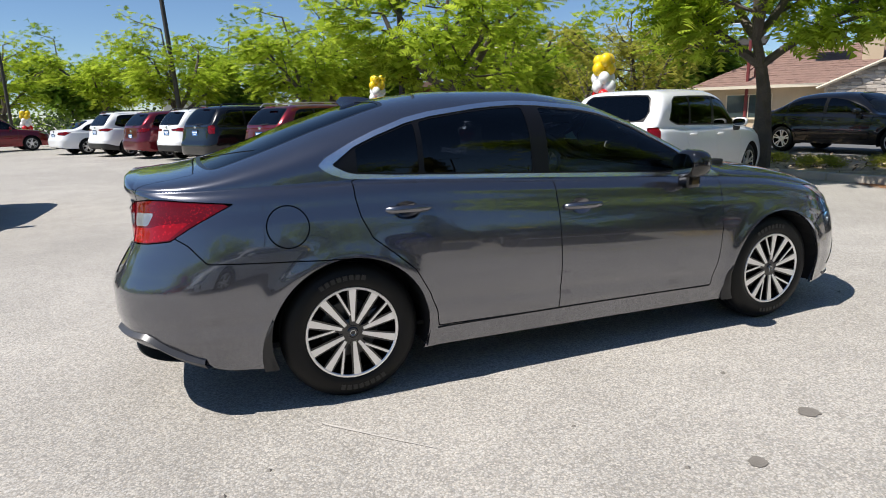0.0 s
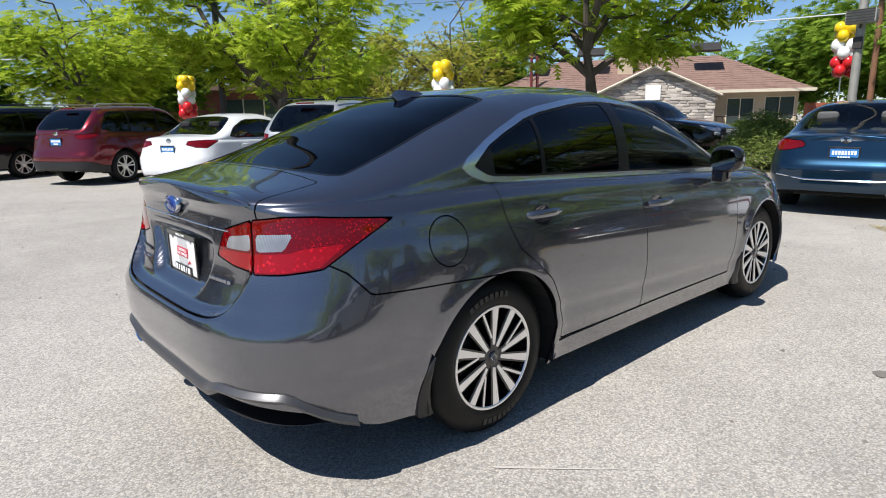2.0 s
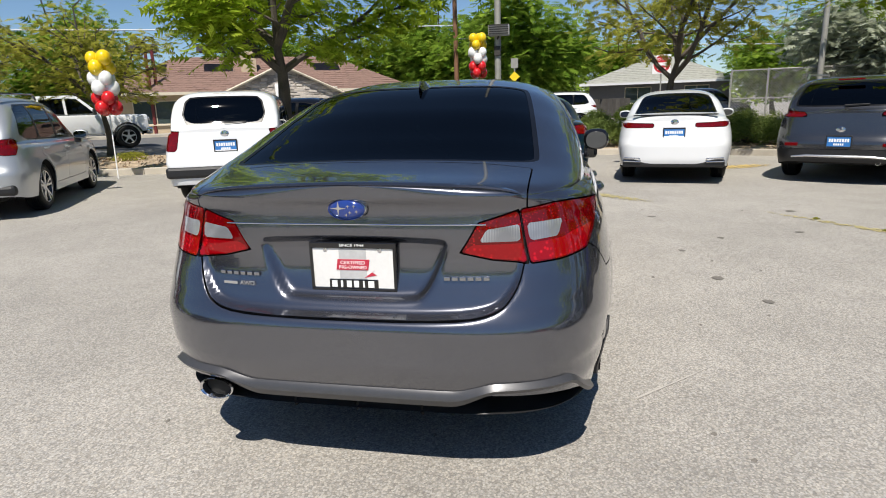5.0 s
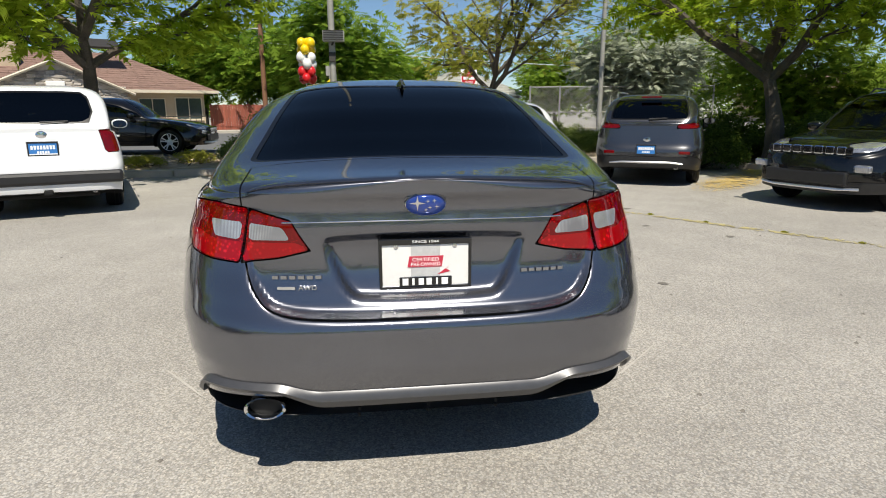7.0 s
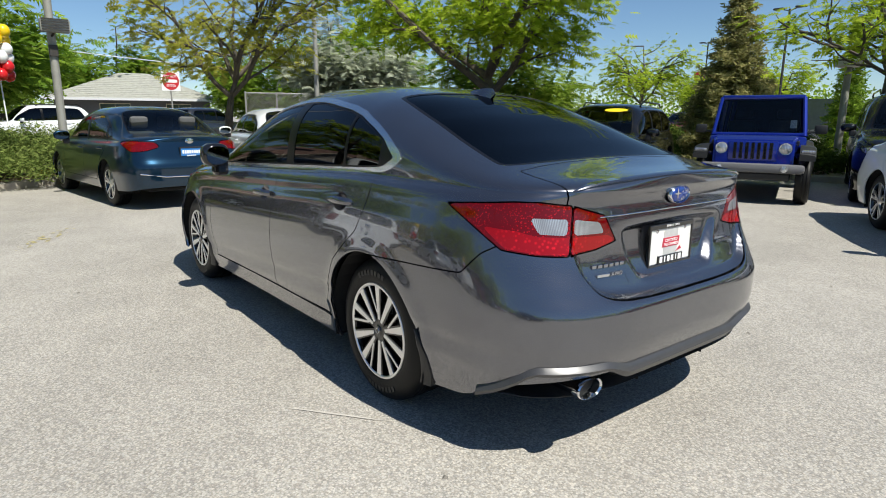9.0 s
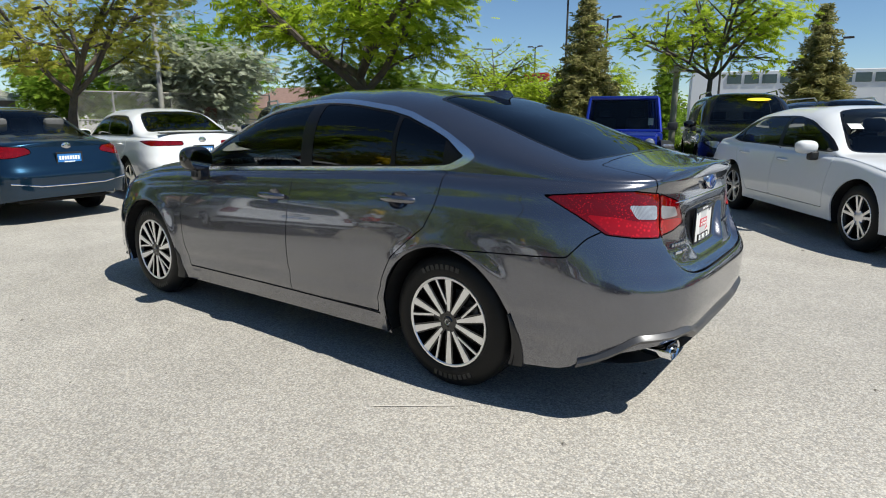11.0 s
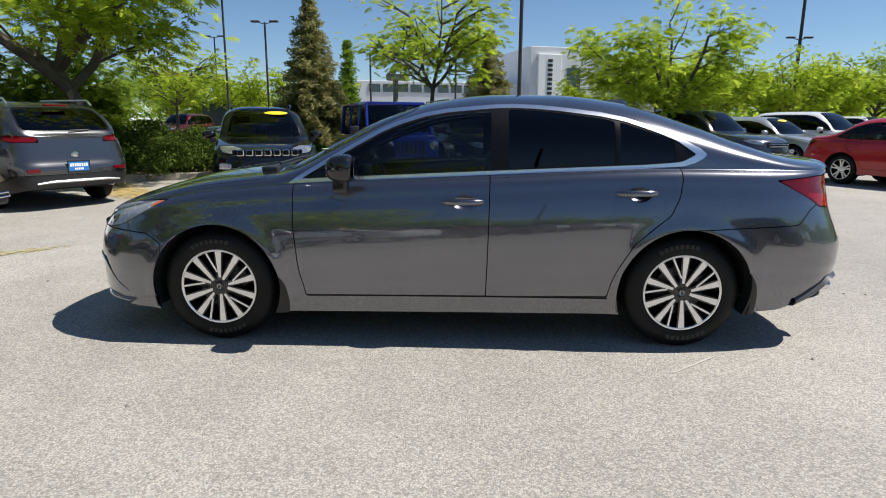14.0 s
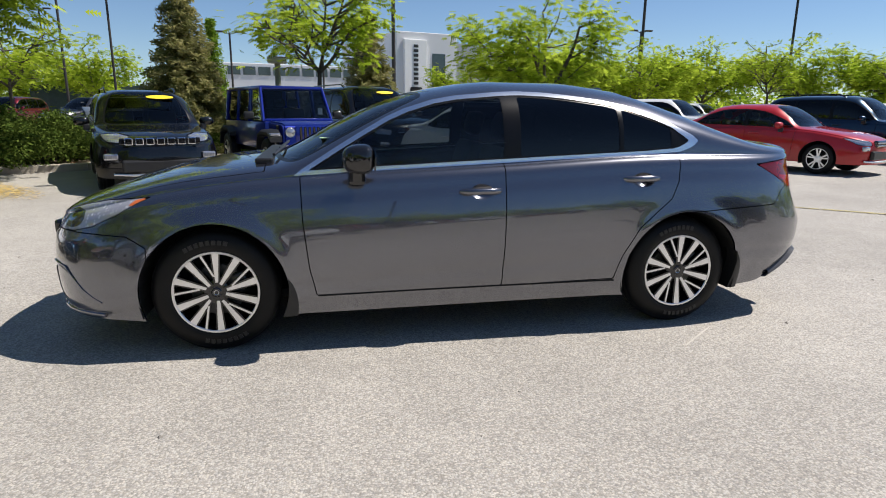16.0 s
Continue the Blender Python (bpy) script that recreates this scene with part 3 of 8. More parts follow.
def build_car(name, m, s, body_mat, label, category="car", group="", fine=False, plates=("blue", None)):
    car = thing(name, m, label, category, group)
    B = Body(s, fine)
    sh = B.all
    gap = 0.0028 if fine else 0.004
    dep = 0.014
    R, rimr, style = s["tyre"], s["rim"], s.get("style", "twin")
    glass_r, glass_f, glass_w = s.get("glass", (TINT, TINT, CLEAR))
    # wheel arches
    for ax, az, r in s["arches"]:
        sh = sh.split(np.hypot(sh.col(0) - ax, sh.col(2) - az) - r)[1]
    # dark inner skin, arch liners and floor
    lin = B.liner.moved(-0.03)
    for ax, az, r in s["arches"]:
        lin = lin.split(np.hypot(lin.col(0) - ax, lin.col(2) - az) - r - 0.01)[1]
    lin.both().make("inner_skin", DARK, car)
    wb = s["arches"]
    for ax, az, r in wb:
        for sg in (1, -1):
            bm = bmesh.new()
            hw = float(s["wide"](ax))
            ringi = []
            for yy in (hw - 0.035, hw - 0.34):
                ringi.append([bm.verts.new((ax + (r + 0.008) * math.cos(radians(t)), sg * yy, az + (r + 0.008) * math.sin(radians(t)))) for t in range(-18, 199, 12)])
            for k in range(len(ringi[0]) - 1):
                bm.faces.new((ringi[0][k], ringi[0][k + 1], ringi[1][k + 1], ringi[1][k]))
            bm.faces.new(ringi[1])
            part("arch_liner", bm, DARK, car)
    zl = float(s["under"](0.0))
    part("floor_pan", cbox(s["caps"][0] - 0.75, s["caps"][1] + 0.6, -0.55, 0.55, zl + 0.0, zl + 0.06, 0.02), DARK, car)
    part("cabin_floor", cbox(s["cabin"][0], s["cabin"][1], -0.78, 0.78, zl + 0.1, zl + 0.12), DARK, car)
    # bright strips and glass
    for nm, fn, material, wrap in s.get("trims", ()):
        got, sh = sh.carve(fn(sh), 0.0)
        if got.f:
            for half in ((got.moved(0.003).both(),) if wrap else (got.moved(0.003), got.moved(0.003).mirror())):
                half.make(nm, material, car, "", 0.008)
    for nm, fn, material, wrap, seal in s["windows"](glass_r, glass_f, glass_w):
        got, sh = sh.carve(fn(sh), 0.0)
        if not got.f:
            continue
        pane = got.moved(-0.004)
        for half in ((pane.both(),) if wrap else (pane, pane.mirror())):
            half.make(nm, material, car)
        if seal:
            edge = got.split(-fn(got) - seal)[0].moved(-0.002)
            if edge.f:
                for half in ((edge.both(),) if wrap else (edge, edge.mirror())):
                    half.make("window_seal", PILLAR, car)
    if "pillar" in s:
        got, sh = sh.carve(s["pillar"](sh), 0.0)
        for half in (got.moved(-0.001), got.moved(-0.001).mirror()):
            half.make("pillar_trim", PILLAR, car)
    # lamps
    for nm, outline, proj, material, lab in s["lamps"]:
        got, sh = sh.carve(proj(sh, outline), gap)
        if not got.f:
            continue
        for inner, imat, inm in s.get("lamp_inner", {}).get(nm, ()):
            piece, got2 = got.carve(proj(got, inner), 0.0)
            if piece.f:
                for half in (piece, piece.mirror()):
                    half.make(inm, imat, car, "", 0.004)
                got = got2
        for half in (got, got.mirror()):
            half.make(nm, material, car, lab, 0.02)
    # hollows behind the door handles
    for hx, hz_, rx, rz in s.get("cups", ()):
        u, v = (sh.col(0) - hx) / rx, (sh.col(2) - hz_) / rz
        got, sh = sh.split(np.where(sh.col(7) > 0.5, (np.hypot(u, v) - 1) * rz, 1))
        u, v = (got.col(0) - hx) / rx, (got.col(2) - hz_) / rz
        d = got.d.copy()
        d[:, :3] -= d[:, 3:6] * (0.026 * np.clip(1 - u * u - v * v, 0, 1))[:, None]
        d[:, 3] -= 0.052 * u / rx
        d[:, 5] -= 0.052 * v / rz
        got = Sheet(d, got.f)
        for half in (got, got.mirror()):
            half.make("handle_recess", body_mat, car)
    # panels, each with its joint
    for nm, proj, outline, material, one in s.get("panels", ()):
        f = outline(sh) if proj is None else proj(sh, outline)
        got, sh = sh.carve(f, gap)
        if not got.f:
            continue
        mt = body_mat if material is None else material
        for half in ((got.both(),) if one else (got, got.mirror())):
            half.make(nm, mt, car, "", dep)
    if "fuel" in s:
        fx, fz, fr = s["fuel"]
        flap, rest = sh.carve(np.hypot(sh.col(0) - fx, sh.col(2) - fz) - fr, gap)
        flap.mirror().make("fuel_flap", body_mat, car, "", dep)
        whole = sh.plus(rest.mirror())
    else:
        whole = sh.both()
    for k, piece in enumerate(whole.pieces()):
        if len(piece.f) > 3:
            piece.make("body" if k == 0 else "sill" if piece.col(2).max() < 0.6 else "body_panel", body_mat, car, "", dep)
    # wheels
    for ax, az, r in s["arches"]:
        for sg in (1, -1):
            wheel(car, ax, sg * s["track"], R, rimr, style, fine, sg)
    for sg, st in zip((-1, 1), plates):
        if st:
            px, pz = s["plate_rear"] if sg < 0 else s["plate_front"]
            plate(car, pose(px, 0, pz, 90, 0, -90) if sg < 0 else pose(px, 0, pz, 90, 0, 90), style=st)
    return car, sh


def mirror_parts(car, x, y, z, body_mat, big=1.0, fine=False):
    """Door mirrors: shell, glass, foot."""
    for sg in (1, -1):
        off, gw = (0.068, 0.074) if fine else (0.1 * big, 0.105 * big)
        bm = bmesh.new()
        bmesh.ops.create_uvsphere(bm, u_segments=24, v_segments=14, radius=1.0)
        for v in bm.verts:
            c = v.co
            c.x = (0.115 if fine else 0.10) * big * (abs(c.x) ** 0.8) * (1 if c.x > 0 else -0.45)
            c.y = (0.092 if fine else 0.125) * big * math.copysign(abs(c.y) ** 0.75, c.y)
            c.z = 0.078 * big * math.copysign(abs(c.z) ** 0.7, c.z)
            c.z -= 0.012 * (1 - sg * 0)
        bmesh.ops.translate(bm, vec=(x, sg * (y + off), z), verts=bm.verts)
        root = part("door_mirror", bm, body_mat, car, "", True)
        part("mirror_glass", prism(rounded([(-gw, -0.066 * big), (gw, -0.058 * big), (gw, 0.058 * big), (-gw, 0.058 * big)], 2), 0.004,
                                   pose(x - 0.047 * big - (0.006 if fine else 0), sg * (y + off), z - 0.012, 90, 0, -90)), MIRROR, root, "mirror glass")
        foot = bmesh.new()
        box(foot, x - 0.01, x + 0.085, sg * (y + 0.03) - 0.05, sg * (y + 0.03) + 0.05, z - 0.155, z - 0.05, 0.025)
        part("mirror_foot", foot, body_mat if fine else PLASTIC, root)


def handle(car, x, z, y, body_mat, fine=False):
    for sg in (1, -1):
        bm = bmesh.new()
        pts = [(x + dx, sg * (y + dy), z + dz) for dx, dy, dz in ((-0.115, 0.012, 0.0), (-0.1, 0.03, 0.002), (-0.05, 0.043, 0.003), (0.03, 0.043, 0.002), (0.085, 0.032, 0), (0.11, 0.012, 0))]
        tube(bm, pts, [0.014, 0.0175, 0.019, 0.019, 0.0165, 0.012] if fine else [0.012, 0.0145, 0.016, 0.016, 0.014, 0.011], 12)
        part("door_handle", bm, body_mat, car, "", True)


def seats(car, xs, y, z, material, rows=1, head=True):
    for x in xs:
        for sg in (1, -1):
            bm = bmesh.new()
            box(bm, x - 0.25, x + 0.27, sg * y - 0.25, sg * y + 0.25, z, z + 0.16, 0.05)
            root = part("seat", bm, material, car, "", True)
            bm = bmesh.new()
            box(bm, -0.07, 0.07, -0.24, 0.24, 0.0, 0.6, 0.05, Matrix.Translation((x - 0.27, sg * y, z + 0.08)) @ Matrix.Rotation(radians(-16), 4, "Y"))
            part("backrest", bm, material, root, "", True)
            bm = bmesh.new()
            box(bm, -0.05, 0.05, -0.13, 0.13, 0.64, 0.82, 0.045, Matrix.Translation((x - 0.27, sg * y, z + 0.08)) @ Matrix.Rotation(radians(-14), 4, "Y"))
            part("headrest", bm, material, root, "", True)


def steering(car, x, y, z):
    bm = bmesh.new()
    ringp = [(0.185 * math.cos(a), 0.185 * math.sin(a), 0) for a in [2 * math.pi * k / 28 for k in range(29)]]
    m = Matrix.Translation((x, y, z)) @ Matrix.Rotation(radians(-65), 4, "Y")
    tube(bm, [m @ Vector(p) for p in ringp], 0.016, 8, False)
    for a in (0, 180, 270):
        tube(bm, [m @ Vector((0, 0, -0.02)), m @ Vector((0.18 * math.sin(radians(a + 90)), 0.18 * math.cos(radians(a + 90)), 0))], 0.014, 6)
    box(bm, -0.06, 0.06, -0.06, 0.06, -0.03, 0.0, 0.02, m)
    part("steering_wheel", bm, PLASTIC, car, "", True)


def dash(car, x0, x1, z, w):
    bm = bmesh.new()
    box(bm, x0, x1, -w, w, z - 0.3, z, 0.06)
    part("dashboard", bm, PLASTIC, car, "", True)


def main_spec():
    """The grey saloon in the middle, in metres from the middle of its axles on the ground."""
    dlo = rounded([(-1.43, 1.10), (-1.475, 1.145), (-1.242, 1.262), (-0.964, 1.356), (-0.56, 1.407), (-0.31, 1.416), (0.103, 1.378), (0.368, 1.295), (0.636, 1.147),
                   (0.965, 0.948), (0.90, 0.956), (-0.225, 1.010), (-1.32, 1.062)], 1, 0.2)
    lid = rounded([(-0.2, 0.652), (0.30, 0.652), (0.5, 0.672), (0.565, 0.74), (0.590, 0.83), (0.60, 1.0), (-0.2, 1.0)], 2)
    recess = rounded([(-0.2, 0.698), (0.20, 0.698), (0.262, 0.712), (0.335, 0.880), (0.325, 0.902), (-0.2, 0.908)], 2)

    def dent(y, z):
        soft = lambda f, w: 1 / (1 + np.exp(np.clip(f / w, -40, 40)))
        deep = curve((0.64, 0.045), (0.75, 0.034), (0.83, 0.018), (0.9, 0.004), (0.94, 0.0))(z)
        return deep * soft(inside(lid, y, z), 0.004) + 0.034 * soft(inside(recess, y, z), 0.005)

    def side(sh):
        return xz(sh, dlo)

    def pane(x0, x1, k):
        return lambda sh: np.maximum(side(sh) + 0.026, np.maximum(x0 - sh.col(0), sh.col(0) - x1 - k * (sh.col(2) - 1.0)))

    rear_glass = rounded([(-1.985, -0.3), (-1.985, 0.3), (-1.965, 0.5), (-1.93, 0.62), (-1.86, 0.628), (-1.10, 0.545), (-1.055, 0.50), (-1.075, 0.2), (-1.08, -0.3)], 2)
    screen = rounded([(1.08, -0.3), (1.08, 0.3), (1.03, 0.6), (0.96, 0.715), (0.86, 0.705), (0.24, 0.545), (0.19, 0.48), (0.22, 0.2), (0.22, -0.3)], 2)
    front_door = [(0.912, 1.2), (0.912, 0.94), (0.905, 0.72), (0.878, 0.46), (0.845, 0.305), (0.83, 0.298), (-0.217, 0.302), (-0.224, 0.6), (-0.238, 1.2)]
    rear_door = [(-0.238, 1.2), (-0.224, 0.6), (-0.217, 0.302), (-0.925, 0.312), (-0.94, 0.40), (-0.98, 0.50), (-1.053, 0.63), (-1.155, 0.72), (-1.253, 0.80), (-1.30, 0.9), (-1.318, 0.99), (-1.315, 1.2)]
    lower = lambda o: (lambda sh: np.where(sh.col(7) > 0.999, xz(sh, o), np.maximum(xz(sh, o), 0.004)))
    boot = rounded([(-0.2, 0.645), (0.30, 0.645), (0.51, 0.665), (0.575, 0.74), (0.598, 0.83), (0.60, 0.95), (0.61, 1.3), (-0.2, 1.3)], 2)
    rear_of = lambda sh: np.maximum(np.maximum(yz(sh, boot), sh.col(0) + 1.999), np.where(sh.col(0) > -1.995, 0.01, -1))
    bonnet = lambda sh: np.maximum(np.maximum(1.10 - sh.col(0), sh.col(1) - curve((1.0, 0.755), (1.3, 0.765), (1.7, 0.74), (2.0, 0.66), (2.3, 0.5))(sh.col(0))), np.where(sh.col(7) > 0.999, 0.01, -1))
    return dict(
        wide=curve((-2.45, 0.905), (-1.375, 0.918), (0, 0.905), (1.375, 0.915), (2.35, 0.895)),
        shoulder=curve((-2.35, 1.05), (-2.1, 1.047), (-1.7, 1.053), (-1.33, 1.055), (-0.225, 1.005), (0.93, 0.946), (1.3, 0.915), (1.75, 0.848), (2.05, 0.78), (2.33, 0.70)),
        under=curve((-2.40, 0.40), (-2.34, 0.388), (-2.2, 0.36), (-2.1, 0.325), (-2.0, 0.258), (-1.93, 0.235), (-0.95, 0.2), (0.9, 0.195), (1.8, 0.2), (2.35, 0.2)),
        top=curve((-2.45, 1.072), (-2.3, 1.096), (-2.15, 1.112), (-2.0, 1.142), (-1.75, 1.222), (-1.43, 1.337), (-1.04, 1.442), (-0.66, 1.483), (-0.286, 1.485), (0.09, 1.442),
                  (0.387, 1.358), (0.69, 1.228), (1.0, 1.066), (1.08, 1.036), (1.2, 1.024), (1.535, 0.985), (1.9, 0.902), (2.2, 0.80), (2.34, 0.72)),
        arch=curve((-2.4, 2.3), (-2.05, 2.6), (-1.75, 3.0), (-1.2, 3.5), (0.3, 3.6), (0.8, 3.2), (1.1, 2.6), (2.3, 2.4)),
        bow=curve((-2.2, 0), (-1.95, -0.05), (-1.4, -0.05), (-1.0, 0), (0.1, 0), (0.5, 0.07), (0.95, 0.09), (1.15, 0)),
        inset=curve((0, -0.118), (0.02, -0.085), (0.05, -0.064), (0.10, -0.05), (0.16, -0.03), (0.3, -0.006), (0.42, 0), (0.54, -0.009), (0.59, -0.021), (0.64, -0.022), (0.70, -0.036), (0.8, -0.055), (0.9, -0.08)),
        rear=curve((0.2, 1.0), (0.30, 1.05), (0.38, 1.085), (0.5, 1.115), (0.6, 1.115), (0.7, 1.075), (0.8, 1.03), (0.85, 1.016), (0.95, 1.0), (1.0, 0.995), (1.05, 1.02)),
        front=curve((0.2, 1.0), (0.3, 1.03), (0.5, 1.045), (0.6, 1.035), (0.7, 0.99), (0.8, 0.95)),
        caps=(-1.3, 1.3), corner=(4.5, 3.0), arches=((-1.365, 0.335, 0.385), (1.375, 0.335, 0.385)), dent=dent, cabin=(-1.9, 1.1),
        tyre=0.338, rim=0.222, track=0.868, style="main", fuel=(-1.632, 0.882, 0.092), plate_rear=(-2.262, 0.802), plate_front=(2.37, 0.5),
        glass=(TINT, TINT_F, CLEAR), cups=((-0.09, 0.858, 0.068, 0.042), (-1.075, 0.912, 0.068, 0.042)),
        trims=[("window_trim", lambda sh: np.maximum(np.abs(side(sh) + 0.0115) - 0.0115 - 0.02 * np.clip((-1.30 - sh.col(0)) / 0.12, 0, 1), side(sh)), TRIM, False)],
        windows=lambda r, f, w: [
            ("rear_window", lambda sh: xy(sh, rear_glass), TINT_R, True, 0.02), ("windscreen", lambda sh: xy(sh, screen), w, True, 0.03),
            ("front_door_window", pane(-0.245, 2.0, 0), f, False, 0.006), ("rear_door_window", pane(-0.955, -0.335, 0), r, False, 0.006), ("quarter_window", pane(-1.29, -0.972, 0), r, False, 0.006)],
        pillar=side,
        lamps=[("tail_lamp_inner", [(x - 2.3, z) for x, z in ((0.385, 0.862), (0.455, 0.962), (0.625, 1.003), (0.634, 0.826), (0.50, 0.838))], gz, REDL, "red and clear lamp on the boot lid"),
               ("tail_lamp", [(x - 2.3, z) for x, z in ((0.64, 0.826), (0.631, 1.004), (0.80, 1.018), (0.93, 1.017), (1.15, 1.004), (1.288, 0.994), (1.12, 0.915), (0.985, 0.848), (0.8, 0.832))], gz, REDL, "wraparound red and clear lamp"),
               ("headlamp", [(x - 2.3, z) for x, z in ((1.41, 0.85), (1.24, 0.76), (1.06, 0.695), (0.87, 0.665), (0.55, 0.655), (0.52, 0.74), (0.85, 0.795), (1.1, 0.83))], hz, HEADL, "clear headlamp")],
        lamp_inner={"tail_lamp_inner": [([(x - 2.3, z) for x, z in ((0.455, 0.898), (0.485, 0.940), (0.618, 0.955), (0.618, 0.899))], RCLEAR, "clear_lens"), ([(x - 2.3, z) for x, z in ((0.395, 0.864), (0.43, 0.889), (0.622, 0.892), (0.628, 0.834), (0.50, 0.843))], REDB, "bright_lens")],
                    "tail_lamp": [([(x - 2.3, z) for x, z in ((0.655, 0.900), (0.652, 0.957), (0.845, 0.963), (0.80, 0.908))], RCLEAR, "clear_lens"), ([(x - 2.3, z) for x, z in ((0.645, 0.834), (0.645, 0.893), (0.82, 0.900), (0.90, 0.915), (1.09, 0.926), (0.97, 0.855), (0.8, 0.838))], REDB, "bright_lens")],
                    "headlamp": [([(x - 2.3, z) for x, z in ((1.41, 0.85), (1.345, 0.812), (1.30, 0.806), (1.32, 0.838))], AMBER, "amber_lens"), ([(0.80 + 0.15 * math.cos(a) - 2.3, 0.727 + 0.05 * math.sin(a)) for a in np.linspace(0, 6.0, 20)], BOWL, "lamp_bowl")]},
        panels=[("front_door", None, lower(front_door), None, False), ("rear_door", None, lower(rear_door), None, False), ("boot_lid", None, rear_of, None, True), ("rear_bumper", xz, [(-3, 0.1), (-1.40, 0.1), (-1.40, 0.718), (-1.70, 0.733), (-1.98, 0.748), (-2.05, 0.83), (-2.1, 0.86), (-3, 0.86)], None, True),
                ("front_bumper", xz, [(3, 0.1), (1.70, 0.1), (1.70, 0.60), (1.80, 0.655), (1.95, 0.66), (3, 0.66)], None, True), ("bonnet", None, bonnet, None, True)],
    )


def car_spec(kind, wb, ro, fo, W, H, belt, hood, tyre, tail, head, lean=0.14, glass_=None, cladding=False, style="twin", corner=(5.0, 3.2), door_cuts=True, slope=0.35, deck=None, screen_base=None, roof_front=None):
    """A car of another make from its main measures. kind: saloon or estate (also for taller ones)."""
    xr, xf = -wb / 2 - ro, wb / 2 + fo
    sb = screen_base if screen_base is not None else wb / 2 - 0.42
    rf = roof_front if roof_front is not None else sb - 0.75
    deck = deck or belt + 0.09
    if kind == "saloon":
        top = curve((xr - 0.05, deck - 0.03), (xr + 0.15, deck), (xr + 0.48, deck + 0.03), (xr + 0.8, deck + 0.14), (xr + 1.25, H - 0.05), (xr + 1.75, H), (rf - 0.3, H), (rf, H - 0.035),
                    (rf + 0.4, belt + 0.58 * (H - belt)), (sb, hood + 0.03), (sb + 0.2, hood), (xf - 0.5, hood - 0.09), (xf - 0.12, hood - 0.2), (xf, hood - 0.28))
        arch = curve((xr, 2.5), (xr + 0.45, 2.6), (xr + 1.0, 3.4), (rf, 3.6), (sb, 2.8), (xf, 2.4))
        glass_end = [(xr + 0.49, -0.3), (xr + 0.49, 0.4), (xr + 0.54, 0.62), (xr + 0.65, 0.63), (xr + 1.22, 0.53), (xr + 1.24, 0.4), (xr + 1.22, -0.3)]
        rear_fn = lambda sh: xy(sh, rounded(glass_end, 2))
        rear_end = xr + 0.72
    else:
        top = curve((xr - 0.05, belt + 0.02), (xr + 0.06, belt + 0.07), (xr + 0.12, belt + 0.16), (xr + 0.12 + slope * 0.5, belt + 0.62 * (H - belt)), (xr + 0.14 + slope, H - 0.075), (xr + 0.35 + slope, H - 0.03), (xr + 1.6, H), (rf - 0.3, H - 0.005),
                    (rf, H - 0.04), (rf + 0.45, belt + 0.52 * (H - belt)), (sb, hood + 0.03), (sb + 0.2, hood), (xf - 0.45, hood - 0.06), (xf - 0.1, hood - 0.15), (xf, hood - 0.25))
        arch = curve((xr, 5.0), (xr + 0.5, 5.0), (rf, 4.2), (sb, 2.8), (xf, 2.6))
        gz_ = [(-0.3, belt + 0.10), (W - 0.30, belt + 0.10), (W - 0.27, belt + 0.14), (W - 0.33, H - 0.14), (W - 0.38, H - 0.10), (-0.3, H - 0.095)]
        rear_fn = lambda sh: np.maximum(yz(sh, rounded(gz_, 1)), sh.col(0) - (xr + slope + 0.25))
        rear_end = xr + 0.42
    t = [rear_end + 0.18, rf + 0.55]
    lo = belt + 0.015
    hi = H - 0.115
    if kind == "saloon":
        dlo = [(xr + 0.78, lo + 0.02), (xr + 1.05, belt + 0.62 * (hi - belt)), (xr + 1.45, hi - 0.01), (rf - 0.45, hi), (rf - 0.05, hi - 0.06), (rf + 0.38, belt + 0.42 * (hi - belt)), (sb - 0.12, lo - 0.02), (0, lo)]
        ends = (xr + 1.12, -0.28)
    else:
        dlo = [(rear_end, lo + 0.04), (rear_end + 0.06 + slope * 0.5, hi - 0.02), (rear_end + 0.9, hi), (rf - 0.3, hi), (rf + 0.02, hi - 0.06), (rf + 0.42, belt + 0.42 * (hi - belt)), (sb - 0.12, lo - 0.02), (0, lo)]
        ends = (rear_end + 0.62 + slope * 0.5, -0.2)
    dlo = rounded(dlo, 1, 0.15)
    pane = lambda a, b: (lambda sh: np.maximum(xz(sh, dlo) + 0.012, np.maximum(a - sh.col(0), sh.col(0) - b)))
    ws = [(sb + 0.02, -0.3), (sb + 0.02, 0.3), (sb - 0.06, W - 0.27), (sb - 0.16, W - 0.22), (rf + 0.06, W - 0.40), (rf, W - 0.48), (rf + 0.01, -0.3)]
    doors = []
    if door_cuts:
        f0, b0, r0 = wb / 2 - 0.5, ends[1] - 0.02, -wb / 2 + 0.38
        low = lambda o: (lambda sh: np.where(sh.col(7) > 0.999, xz(sh, o), np.maximum(xz(sh, o), 0.006)))
        doors = [("front_door", None, low([(f0, 1.4), (f0 - 0.05, 0.36), (b0, 0.36), (b0, 1.4)]), None, False),
                 ("rear_door", None, low([(b0, 1.4), (b0, 0.36), (r0 + 0.1, 0.36), (r0, 0.5), (r0 - 0.33, 0.82), (r0 - 0.36, 1.4)]), None, False)]
    clad = []
    if cladding:
        clad = [("cladding", None, lambda sh: np.maximum(sh.col(2) - 0.40 - 0.12 * np.exp(-((sh.col(0) - xr) / 0.3) ** 2), np.where(sh.col(7) > 0.999, -1, 1)), PLASTIC, True)]
    tail_o = [(x + xr, z) for x, z in tail]
    head_o = [(x - xf, z) for x, z in head]
    R = tyre
